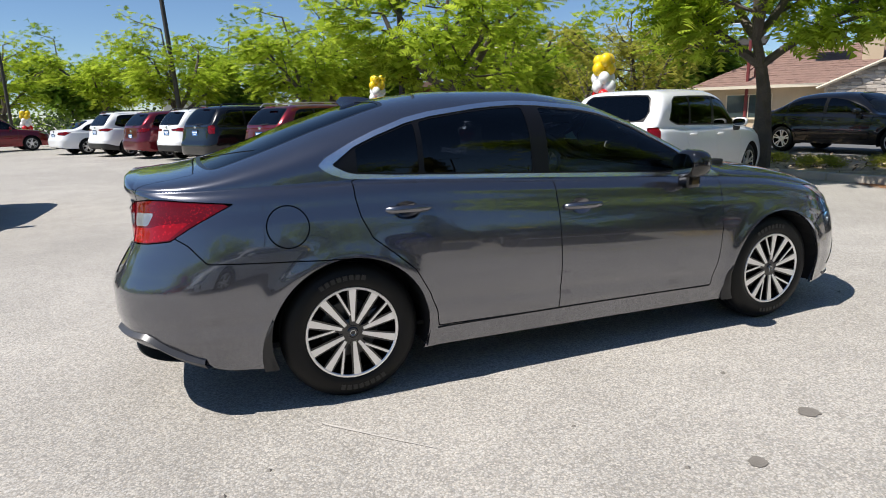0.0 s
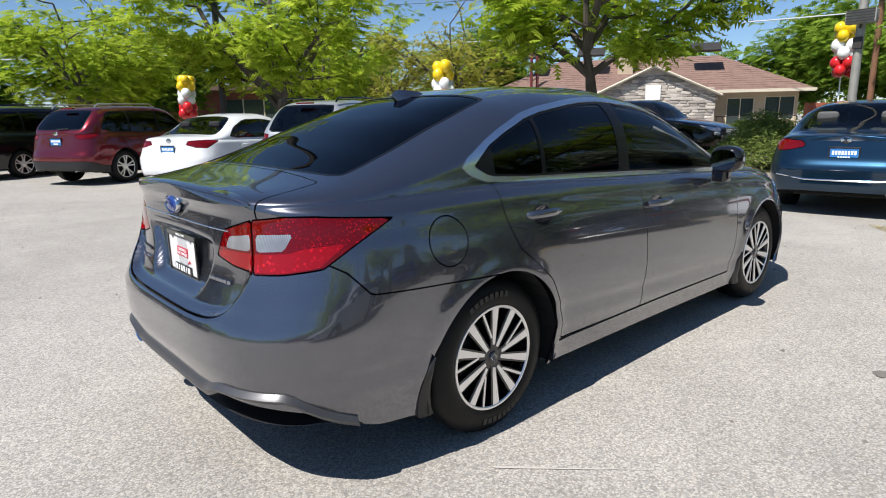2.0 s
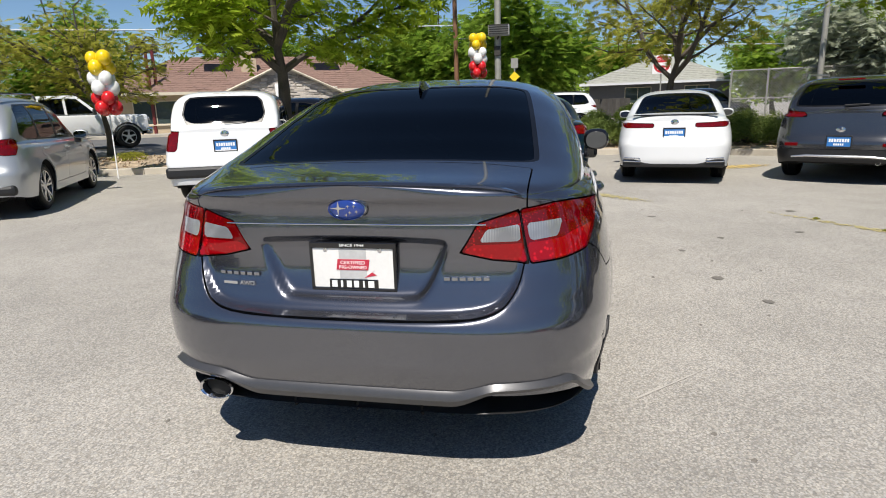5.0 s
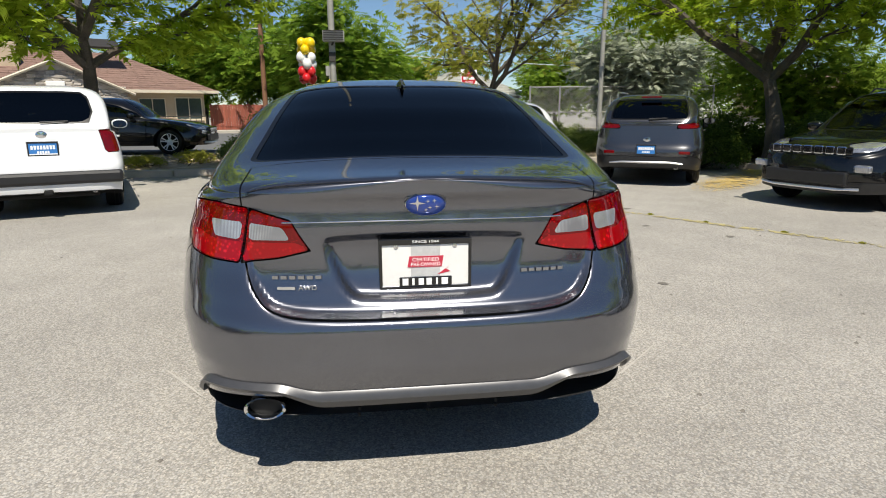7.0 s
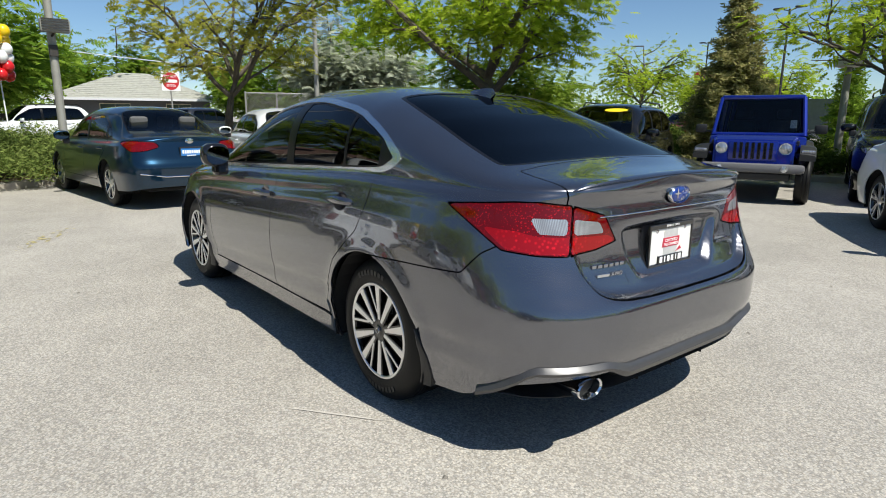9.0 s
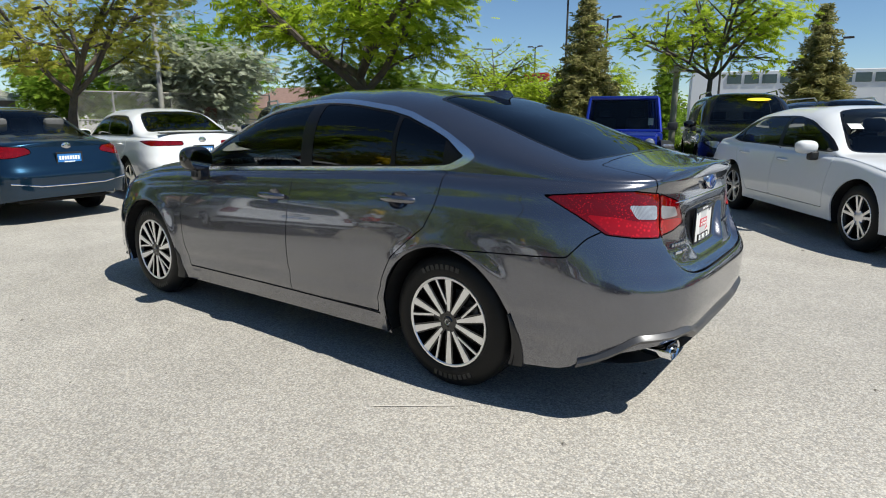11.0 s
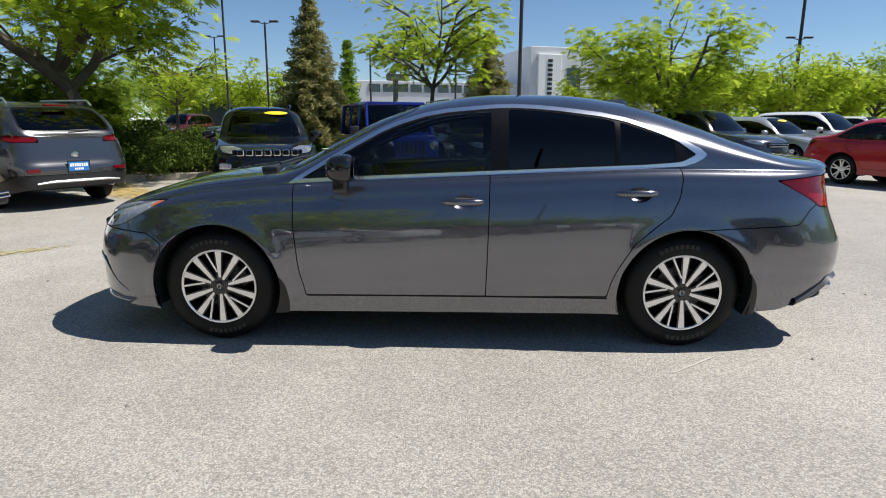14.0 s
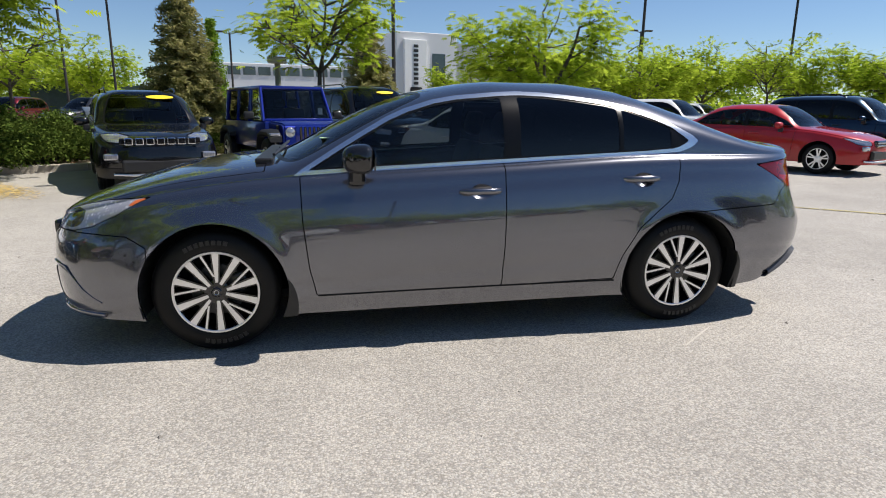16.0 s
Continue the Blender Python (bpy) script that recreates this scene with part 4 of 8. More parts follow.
    return dict(
        wide=curve((xr, W - 0.01), (-wb / 2, W), (wb / 2, W), (xf, W - 0.02)), shoulder=curve((xr, belt - 0.0), (xr + 0.5, belt + 0.012), (-wb / 2, belt), (0, belt - 0.02), (sb, belt - 0.045), (xf - 0.6, hood - 0.14), (xf - 0.1, hood - 0.27)),
        under=curve((xr, 0.33), (xr + 0.3, 0.27), (-wb / 2 + 0.4, 0.24 if not cladding else 0.28), (wb / 2 - 0.4, 0.24 if not cladding else 0.28), (xf, 0.24)), top=top, arch=arch, bow=curve((xr, 0), (rf, 0), (rf + 0.4, 0.06), (sb, 0.08), (sb + 0.2, 0)),
        inset=curve((0, -0.10), (0.03, -0.06), (0.10, -0.04), (0.25, -0.01), (0.4, 0), (0.6, -0.025), (0.9, -0.07)),
        rear=curve((0.25, ro + 0.0), (0.4, ro + 0.05), (0.6, ro + 0.05), (0.72, ro + 0.0), (belt, ro - 0.06)), front=curve((0.25, fo - 0.05), (0.5, fo), (0.7, fo - 0.03), (hood, fo - 0.12)),
        caps=(-wb / 2, wb / 2), corner=corner, arches=((-wb / 2, R, R + 0.05), (wb / 2, R, R + 0.05)), cabin=(xr + 0.4, sb), tyre=R, rim=R * 0.66, track=W - 0.045, style=style, lean=lean,
        plate_rear=(xr - 0.03 if kind == "saloon" else xr + 0.0, 0.0), plate_front=(xf + 0.02, 0.5), glass=glass_ or (TINT, TINT_F, CLEAR),
        windows=lambda r, f, w: [("rear_window", rear_fn, r, True, 0.02), ("windscreen", lambda sh: xy(sh, rounded(ws, 2)), w, True, 0.025),
                                 ("front_door_window", pane(ends[1], 3), f, False, 0.008), ("rear_door_window", pane(ends[0], ends[1] - 0.07), f, False, 0.008), ("quarter_window", pane(-9, ends[0] - 0.05), r, False, 0.008)],
        pillar=lambda sh: xz(sh, dlo), flare=0.006,
        lamps=[("tail_lamp", tail_o, gz, REDL, "red tail lamp"), ("headlamp", head_o, hz, CLEARL, "clear headlamp")],
        panels=doors + clad, kind=kind, belt=belt, xr=xr, xf=xf, sb=sb, W=W, hood=hood, H=H, wb=wb,
    )


def saloon(wb=2.70, ro=0.98, fo=0.95, W=0.89, H=1.45, belt=0.94, hood=0.93, tyre=0.32, tail=None, head=None, **k):
    return car_spec("saloon", wb, ro, fo, W, H, belt, hood, tyre, tail or [(0.42, 0.86), (0.52, 0.93), (0.95, 0.95), (1.25, 0.93), (0.95, 0.80), (0.55, 0.82)], head or [(1.35, 0.78), (0.95, 0.64), (0.55, 0.62), (0.6, 0.72)], **k)


def estate(wb=2.72, ro=0.93, fo=0.95, W=0.93, H=1.68, belt=1.06, hood=1.05, tyre=0.355, tail=None, head=None, **k):
    return car_spec("estate", wb, ro, fo, W, H, belt, hood, tyre, tail or [(0.52, 0.93), (0.55, 1.04), (1.0, 1.06), (1.28, 1.04), (0.98, 0.93)], head or [(1.4, 0.88), (1.0, 0.78), (0.6, 0.76), (0.62, 0.86), (1.0, 0.90)], **k)


# ---------------------------------------------------------------- the place
def ground_mat():
    """Old pale asphalt: stones of many tones in grey binder, worn patches, fine cracks, oil spots."""
    m, n, l, b = nodes_of("asphalt")
    geo = n.new("ShaderNodeNewGeometry")

    def noise_(scale, detail=4, rough=0.55):
        t = n.new("ShaderNodeTexNoise")
        t.inputs["Scale"].default_value, t.inputs["Detail"].default_value, t.inputs["Roughness"].default_value = scale, detail, rough
        l.new(geo.outputs["Position"], t.inputs["Vector"])
        return t.outputs["Fac"]

    def ramp(v, a, b_, c, d):
        r = n.new("ShaderNodeMapRange")
        for k, x in enumerate((a, b_, c, d)):
            r.inputs[k + 1].default_value = x
        l.new(v, r.inputs[0])
        return r.outputs[0]

    def mul(a, b_):
        r = n.new("ShaderNodeMath")
        r.operation = "MULTIPLY"
        l.new(a, r.inputs[0])
        l.new(b_, r.inputs[1])
        return r.outputs[0]

    v = n.new("ShaderNodeTexVoronoi")
    v.inputs["Scale"].default_value = 118
    l.new(geo.outputs["Position"], v.inputs["Vector"])
    sep = n.new("ShaderNodeSeparateColor")
    l.new(v.outputs["Color"], sep.inputs[0])
    stones = ramp(sep.outputs[0], 0, 1, 0.70, 1.31)
    binder = ramp(v.outputs["Distance"], 0.25, 0.75, 1.0, 0.73)
    wear = ramp(noise_(0.35, 6), 0.3, 0.7, 0.86, 1.12)
    blot = ramp(noise_(2.2, 5), 0.3, 0.7, 0.93, 1.07)
    oil = ramp(noise_(1.1, 3, 0.4), 0.70, 0.78, 1.0, 0.8)
    k = mul(mul(mul(stones, binder), mul(wear, blot)), oil)
    sc = n.new("ShaderNodeVectorMath")
    sc.operation = "SCALE"
    hue = n.new("ShaderNodeMixRGB")
    l.new(sep.outputs[1], hue.inputs[0])
    hue.inputs[1].default_value, hue.inputs[2].default_value = (0.43, 0.395, 0.345, 1), (0.385, 0.37, 0.345, 1)
    l.new(hue.outputs[0], sc.inputs[0])
    l.new(k, sc.inputs["Scale"])
    l.new(sc.outputs[0], b.inputs["Base Color"])
    b.inputs["Roughness"].default_value, b.inputs["Specular IOR Level"].default_value = 0.8, 0.35
    bp = n.new("ShaderNodeBump")
    bp.inputs["Distance"].default_value, bp.inputs["Strength"].default_value = 0.003, 0.7
    l.new(mul(stones, binder), bp.inputs["Height"])
    l.new(bp.outputs[0], b.inputs["Normal"])
    return m


ASPHALT = ground_mat()
CONCRETE = mat("kerb_concrete", (0.42, 0.38, 0.32), 0.85, 0.0, 0.18, 3, 90, 0.003, random=0.12)
BARK = mat("bark_and_dry_soil", (0.40, 0.31, 0.22), 0.95, 0.0, 0.55, 2.5, 35, 0.03)
STREET = mat("street_asphalt", (0.13, 0.13, 0.13), 0.85, 0.0, 0.15, 0.6, 120, 0.002)
POLLEN = mat("yellow_pollen_dust", (0.58, 0.43, 0.17), 0.95, 0.0, 0.3, 6, 120, 0.002)
YPAINT = mat("worn_yellow_paint", (0.42, 0.36, 0.18), 0.8, 0.0, 0.35, 5, 120)
WPAINT = mat("worn_white_chalk", (0.47, 0.44, 0.40), 0.85, 0.0, 0.2, 8, 150)
STAIN = mat("dark_oil_stain", (0.17, 0.155, 0.135), 0.7, 0.0, 0.25, 12, 150)

bm = bmesh.new()
bmesh.ops.create_grid(bm, x_segments=8, y_segments=8, size=900)
tagged(part("ground", bm, ASPHALT), "pale worn asphalt of a car park with coarse stones", "ground", kind="structure")

KERB = [(-9.5, 40.0), (-3.6, 31.5), (0.8, 24.0), (3.9, 18.0), (6.5, 12.6), (8.0, 8.6), (8.6, 5.6), (8.7, 3.8), (8.9, 2.5), (9.5, 1.6), (10.5, 0.9), (11.3, -0.4), (11.5, -2.2), (10.9, -4.4), (9.8, -6.7), (8.5, -8.2), (6.9, -8.8),
        (5.8, -9.1), (5.25, -9.9), (5.0, -11.2), (3.0, -12.0), (0.5, -11.7), (-2.0, -13.8), (-4.5, -15.6)]
OUTER = [(-3.0, 43.0), (3.5, 33.0), (7.0, 25.5), (8.6, 18.5), (10.4, 13.0), (11.3, 9.5), (11.7, 5.5), (13.6, 1.2), (15.6, -4.0), (15.0, -9.5), (11.0, -14.2), (7.5, -16.0), (3.0, -16.2), (0.0, -15.8), (-2.0, -16.0), (-4.2, -16.6)]


def dense(line, step):
    """A rounded open line with points about step apart."""
    p = np.array(line, float)
    for _ in range(2):
        q = np.empty((2 * len(p), 2))
        q[0], q[-1] = p[0], p[-1]
        q[1:-1:2], q[2:-1:2] = p[:-1] * 0.75 + p[1:] * 0.25, p[:-1] * 0.25 + p[1:] * 0.75
        p = q
    s = np.r_[0, np.cumsum(np.hypot(*np.diff(p, axis=0).T))]
    t = np.linspace(0, s[-1], max(2, int(s[-1] / step)))
    return np.stack([np.interp(t, s, p[:, 0]), np.interp(t, s, p[:, 1])], 1)


inner, outer = dense(KERB, 0.6), dense(OUTER, 0.6)
outer = outer[np.linspace(0, len(outer) - 1, len(inner)).round().astype(int)]
verts, faces, NB = [], [], 10
for i, (a, b) in enumerate(zip(inner, outer)):
    for j in range(NB + 1):
        p = a + (b - a) * (0.02 + 0.98 * j / NB)
        z = 0.11 + 0.10 * math.sin(math.pi * j / NB) * (0.6 + 0.8 * noise.noise(Vector((p[0] * 0.35, p[1] * 0.35, 3)))) + 0.03 * noise.noise(Vector((p[0] * 2, p[1] * 2, 1)))
        verts.append((p[0], p[1], z if j not in (0, NB) else (0.12 if j == 0 else 0.19)))
for i in range(len(inner) - 1):
    for j in range(NB):
        k = i * (NB + 1) + j
        faces.append((k, k + 1, k + NB + 2, k + NB + 1))
tagged(raw("planting_bed", verts, faces, BARK, smooth=True), "planting bed of bark, dry soil and weeds", "planting bed", kind="structure")


def kerb_run(line, name, label):
    """Kerb stones set end to end."""
    root = tagged(new(name), label, "kerb", kind="structure")
    p = dense(line, 1.5)
    for a, b in zip(p, p[1:]):
        d = b - a
        L = math.hypot(*d)
        bm = bmesh.new()
        box(bm, 0.004, L - 0.004, -0.075, 0.075, -0.05, 0.145 + random.uniform(-0.004, 0.004), 0.018)
        part("kerb_stone", bm, CONCRETE, root).matrix_basis = Matrix.Translation((a[0], a[1], 0)) @ Matrix.Rotation(math.atan2(d[1], d[0]), 4, "Z")
    return root


kerb_run(KERB, "kerb", "pale concrete kerb with worn edges")

# the street past the planting bed and the path on its far side
far = [(2.0, 52.0), (10.0, 38.0), (16.0, 28.5), (21.0, 21.0), (25.5, 13.0), (28.5, 4.0), (29.5, -6.0), (27.0, -16.0), (22.0, -24.0)]
a, b = dense(OUTER, 0.8), dense(far, 0.8)
b = b[np.linspace(0, len(b) - 1, len(a)).round().astype(int)]
tagged(raw("street", [(x, y, 0.2) for x, y in np.vstack([a, b])], [(i, i + 1, len(a) + i + 1, len(a) + i) for i in range(len(a) - 1)], STREET), "grey street beyond the planting bed", "road", kind="structure")
c = np.array(b) + np.array([1.7, 0.5])
tagged(raw("pavement", [(x, y, z) for (x, y), z in zip(np.vstack([b, b, c, c]), [0.19] * len(b) + [0.32] * len(b) + [0.32] * len(b) + [0.0] * len(b))],
           [(r * len(b) + i, r * len(b) + i + 1, (r + 1) * len(b) + i + 1, (r + 1) * len(b) + i) for r in range(3) for i in range(len(b) - 1)], CONCRETE), "pale concrete path along the street", "pavement", kind="structure")


def blotch(name, x, y, rx, ry, turn, material, z, label, category, ragged=0.3, seed=0, holes=0.0, lumps=None):
    """A thin uneven patch lying on the ground, broken into flecks."""
    rnd = random.Random(seed)
    verts, faces = [], []
    count = lumps or 1
    for c in range(count):
        if count > 1:
            a, r = rnd.uniform(0, 6.283), math.sqrt(rnd.random())
            cx, cy, s = rx * r * math.cos(a), ry * r * math.sin(a), rnd.uniform(0.008, 0.05) * (1.2 - r)
            sx, sy = s, s * rnd.uniform(0.5, 1)
        else:
            cx = cy = 0
            sx, sy = rx, ry
        base, N = len(verts), 10 if count > 1 else 40
        for k in range(N):
            t = 2 * math.pi * k / N
            q = 1 + ragged * (noise.noise(Vector((math.cos(t) * 1.7 + c * 3.1, math.sin(t) * 1.7, seed))))
            X, Y = cx + sx * q * math.cos(t), cy + sy * q * math.sin(t)
            verts.append((x + X * math.cos(turn) - Y * math.sin(turn), y + X * math.sin(turn) + Y * math.cos(turn), z + 0.000006 * c))
        faces.append(tuple(range(base, base + N)))
    return tagged(raw(name, verts, faces, material), label, category, kind="stuff")


for k, (x, y, r) in enumerate(((0.48, -1.86, 0.075), (-0.06, -2.06, 0.06), (1.35, -1.75, 0.05), (1.9, -2.2, 0.05), (3.0, -1.7, 0.07), (2.2, -3.0, 0.06), (3.4, -3.3, 0.09), (1.5, -3.6, 0.07))):
    tagged(blotch("oil_stain", x, y, r * 0.7, r * 0.55, 0.3 * k, STAIN, 0.004, "round dark oil spot on the asphalt", "oil stain", 0.25, k), group="oil spots")
blotch("blossom_drift", 6.1, -6.6, 1.9, 0.55, -0.82, POLLEN, 0.004, "yellow drift of fallen blossom along the kerb", "blossom", 0.5, 3, lumps=2800)
blotch("blossom_drift", 7.4, -7.9, 1.2, 0.35, -0.4, POLLEN, 0.022, "yellow drift of fallen blossom along the kerb", "blossom", 0.5, 4, lumps=1200)
blotch("blossom_drift", 8.3, -4.0, 0.7, 0.3, -1.1, POLLEN, 0.004, "yellow drift of fallen blossom by the kerb", "blossom", 0.5, 5, lumps=640)
blotch("parking_line", 4.65, -1.26, 0.9, 0.14, 0.76, YPAINT, 0.004, "worn yellow parking line", "parking line", 0.5, 6, lumps=480)
blotch("parking_line", 1.9, -4.05, 1.9, 0.085, 0.62, YPAINT, 0.004, "worn yellow parking line with weeds in a crack", "parking line", 0.5, 7, lumps=420)
blotch("parking_line", -6.3, -2.5, 1.3, 0.06, 2.43, YPAINT, 0.004, "worn yellow parking line", "parking line", 0.5, 8, lumps=600)
blotch("parking_line", 4.1, 1.7, 0.7, 0.12, -0.48, YPAINT, 0.004, "faint worn yellow parking line", "parking line", 0.5, 12, lumps=70)
blotch("soil_patch", 8.6, 3.0, 0.7, 0.3, 1.2, mat("orange_soil", (0.30, 0.15, 0.07), 0.95, 0.0, 0.4, 5, 60, 0.01), 0.004, "orange-brown soil washed over the kerb", "soil", 0.5, 9, lumps=800)
blotch("chalk_mark", -1.42, -1.21, 0.28, 0.007, -0.80, WPAINT, 0.004, "faint white scrape on the asphalt", "scrape", 0.8, 11)
blotch("chalk_mark", -1.40, 1.10, 0.23, 0.006, 0.66, WPAINT, 0.004, "faint white scrape on the asphalt", "scrape", 0.8, 12)

rnd = random.Random(5)
verts, faces = [], []
for k in range(260):
    x, y, s = rnd.uniform(-8, 8), rnd.uniform(-8, 9), rnd.uniform(0.006, 0.02)
    h = s * 0.6
    b = len(verts)
    verts += [(x - s, y, 0), (x, y - s * 0.7, 0), (x + s * rnd.uniform(0.5, 1), y, 0), (x, y + s, 0), (x, y, h)]
    faces += [(b, b + 1, b + 4), (b + 1, b + 2, b + 4), (b + 2, b + 3, b + 4), (b + 3, b, b + 4)]
tagged(raw("grit", verts, faces, STAIN), "loose grit and crumbs scattered on the asphalt", "grit", kind="stuff")


# ---------------------------------------------------------------- the grey saloon
MAIN = main_spec()
car, _ = build_car("saloon_car", Matrix.Identity(4), MAIN, GREY, "dark grey metallic four-door saloon car parked on asphalt", "car", fine=True, plates=(None, None))
mirror_parts(car, 0.575, 0.872, 1.065, GLOSSB, 1.0, True)
handle(car, -0.075, 0.862, 0.862, GREY, True)
handle(car, -1.06, 0.918, 0.852, GREY, True)
seats(car, (0.1,), 0.38, 0.42, CLOTH)
seats(car, (-0.85,), 0.36, 0.42, CLOTH)
steering(car, 0.42, 0.38, 0.90)
dash(car, 0.55, 0.98, 0.97, 0.7)
part("parcel_shelf", cbox(-1.92, -1.25, -0.6, 0.6, 1.0, 1.03, 0.01), CLOTH, car)
part("cabin_mirror", cbox(0.32, 0.35, -0.12, 0.12, 1.27, 1.33, 0.015), GLOSSB, car)

# boot lip, bright line over the plate, badge and lettering
bm = bmesh.new()
N = 36
rows_ = []
for k in range(N + 1):
    u = -1 + 2 * k / N
    y = 0.585 * u
    x = -2.302 + 0.045 * abs(u) ** 3
    e = 1 - 0.75 * abs(u) ** 6
    rows_.append([bm.verts.new(v) for v in ((x + 0.16, y, 1.098 - 0.024 * u * u), (x + 0.06, y, 1.101 - 0.022 * u * u - 0.012 * u**10), (x - 0.008 * e, y, 1.102 - 0.024 * u * u - 0.02 * u**10), (x - 0.016 * e, y, 1.096 - 0.024 * u * u - 0.018 * u**10),
                                             (x - 0.006 * e, y, 1.084 - 0.024 * u * u), (x + 0.02, y, 1.058 - 0.024 * u * u))])
for a, b in zip(rows_, rows_[1:]):
    for j in range(5):
        bm.faces.new((a[j], b[j], b[j + 1], a[j + 1]))
part("boot_lip", bm, GREY, car, "", True)


def rear_x(y, z):
    """The rear face of the boot lid at a height, bowed across."""
    yy = abs(y) / 0.86
    return -1.3 - float(MAIN["rear"](z)) * (1 - yy**4.5) ** (1 / 4.5) + float(MAIN["dent"](np.array([abs(y)]), np.array([z]))[0])


pts = [(rear_x(y, 0.957) - 0.002, y, 0.957) for y in np.linspace(-0.47, 0.47, 23)]
part("bright_line", bar(pts, 0.0022, 6), CHROME, car, "", True)

badge = part("rear_badge", lathe([(0.0005, 0.012), (0.6, 0.011), (0.93, 0.006), (0.98, 0.0)], 40, "x"), BLUE_ENAMEL, car, "blue oval badge", True)
badge.matrix_basis = Matrix.Translation((rear_x(0, 1.012) - 0.013, 0, 1.012)) @ Matrix.Diagonal((-1, 0.066, 0.036, 1))
rim_ = part("badge_rim", lathe([(0.92, -0.2), (1.0, 0.6), (1.06, 0.4), (1.07, -0.4)], 40, "x"), CHROME, badge, "chrome rim", True)
rim_.matrix_basis = Matrix.Diagonal((0.016, 1, 1, 1))
for k, (u, v, r) in enumerate(((-0.42, 0.12, 0.42), (0.1, 0.3, 0.13), (0.42, 0.34, 0.13), (0.2, -0.28, 0.13), (0.55, -0.2, 0.13), (0.0, -0.5, 0.13))):
    star = bmesh.new()
    ringp = [(r * (1.0 if j % 2 == 0 else 0.22) * math.cos(j * math.pi / 4), r * (1.0 if j % 2 == 0 else 0.22) * math.sin(j * math.pi / 4)) for j in range(8)]
    vs = [star.verts.new((0.0135, -a + -u, b * 1.6 + v)) for a, b in ringp]
    star.faces.new(vs)
    part("badge_star", star, CHROME, badge)

facing = lambda x, y, z: pose(x, y, z, 90, 0, -90)
def on_lid(y, z, w):
    """A frame for lettering that lies on the curved boot lid."""
    t = math.degrees(math.atan2(rear_x(y + w / 2, z) - rear_x(y - w / 2, z), w))
    return pose((rear_x(y + w / 2, z) + rear_x(y - w / 2, z)) / 2 - 0.007, y, z, 90, 0, -90 - t)


for k in range(6):
    part("lettering_bar", cbox(-0.0105, 0.0105, -0.0075, 0.0075, 0, 0.004, 0.002, on_lid(0.43 - (0.142) * (k / 5 - 0.5), 0.776, 0.03)), DIM_CHROME, car)
words("drive_letters", "AWD", 0.022, CHROME, car, on_lid(0.395, 0.742, 0.06), 0.003, "small chrome lettering", 0.06)
part("drive_bar", cbox(-0.03, 0.03, -0.006, 0.006, 0, 0.004, 0.001, on_lid(0.465, 0.742, 0.06)), CHROME, car)
for k in range(6):
    part("lettering_bar", cbox(-0.0105, 0.0105, -0.0075, 0.0075, 0, 0.004, 0.002, on_lid(-0.405 - (0.132) * (k / 5 - 0.5), 0.776, 0.03)), DIM_CHROME, car)

# dealer's plate in its black frame
px = rear_x(0.0, 0.80) - 0.014
plt = new("number_plate")
plt.parent = car
plt.matrix_basis = facing(px, 0, 0.805)
tagged(plt, "white dealer plate in a black frame")
bm = bmesh.new()
for x0, x1, y0, y1 in ((-0.158, 0.158, 0.066, 0.088), (-0.158, 0.158, -0.088, -0.078), (-0.158, -0.147, -0.08, 0.07), (0.147, 0.158, -0.08, 0.07), (-0.09, 0.09, -0.08, -0.046)):
    box(bm, x0, x1, y0, y1, 0.0, 0.012, 0.003)
part("plate_frame", bm, GLOSSB, plt)
part("plate_face", cbox(-0.15, 0.15, -0.08, 0.072, 0.001, 0.006), PLATE_W, plt)
part("grey_panel", cbox(-0.05, 0.05, -0.045, 0.064, 0.006, 0.0068), mat_cache("grey_ink", (0.5, 0.5, 0.5), 0.5), plt)
part("red_banner", prism([(-0.062, -0.012), (0.055, -0.012), (0.062, 0.026), (-0.055, 0.026)], 0.002, pose(0, 0, 0.0065)), RED_INK, plt)
words("banner_lettering", "CERTIFIED", 0.017, WHITE_INK, plt, pose(0, 0.014, 0.009), 0.0006, "", 0.09)
words("banner_lettering", "PRE-OWNED", 0.017, WHITE_INK, plt, pose(0, -0.003, 0.009), 0.0006, "", 0.1)
words("frame_lettering", "SINCE 1944", 0.013, WHITE_INK, plt, pose(0, 0.077, 0.0125), 0.0005, "", 0.09)
part("red_flash", prism([(0.03, -0.04), (0.075, -0.03), (0.06, -0.02), (0.07, -0.012)], 0.001, pose(0.01, 0, 0.0065)), RED_INK, plt)
bm = bmesh.new()
for k, w in enumerate((0.02, 0.008, 0.018, 0.018, 0.006, 0.022)):
    x = -0.07 + k * 0.027
    box(bm, x - w / 2, x + w / 2, -0.074, -0.05, 0.012, 0.0128)
part("dealer_marks", bm, WHITE_INK, plt, "white dealer mark as plain bars")
for sx in (-0.1, 0.1):
    sc = lathe([(0.0005, 0.003), (0.008, 0.002), (0.009, 0)], 12, "z")
    bmesh.ops.translate(sc, vec=(sx, 0.06, 0.006), verts=sc.verts)
    part("plate_screw", sc, CHROME, plt, "", True)

# lower rear: grey valance strip, black openings, exhaust, fins
def bumper_x(y, z, out=0.0):
    yy = min(abs(y) / (0.907 + float(MAIN["inset"](1.05 - z))), 0.999)
    n = MAIN["corner"][0]
    return -1.3 - (float(MAIN["rear"](z)) + out) * (1 - yy**n) ** (1 / n)


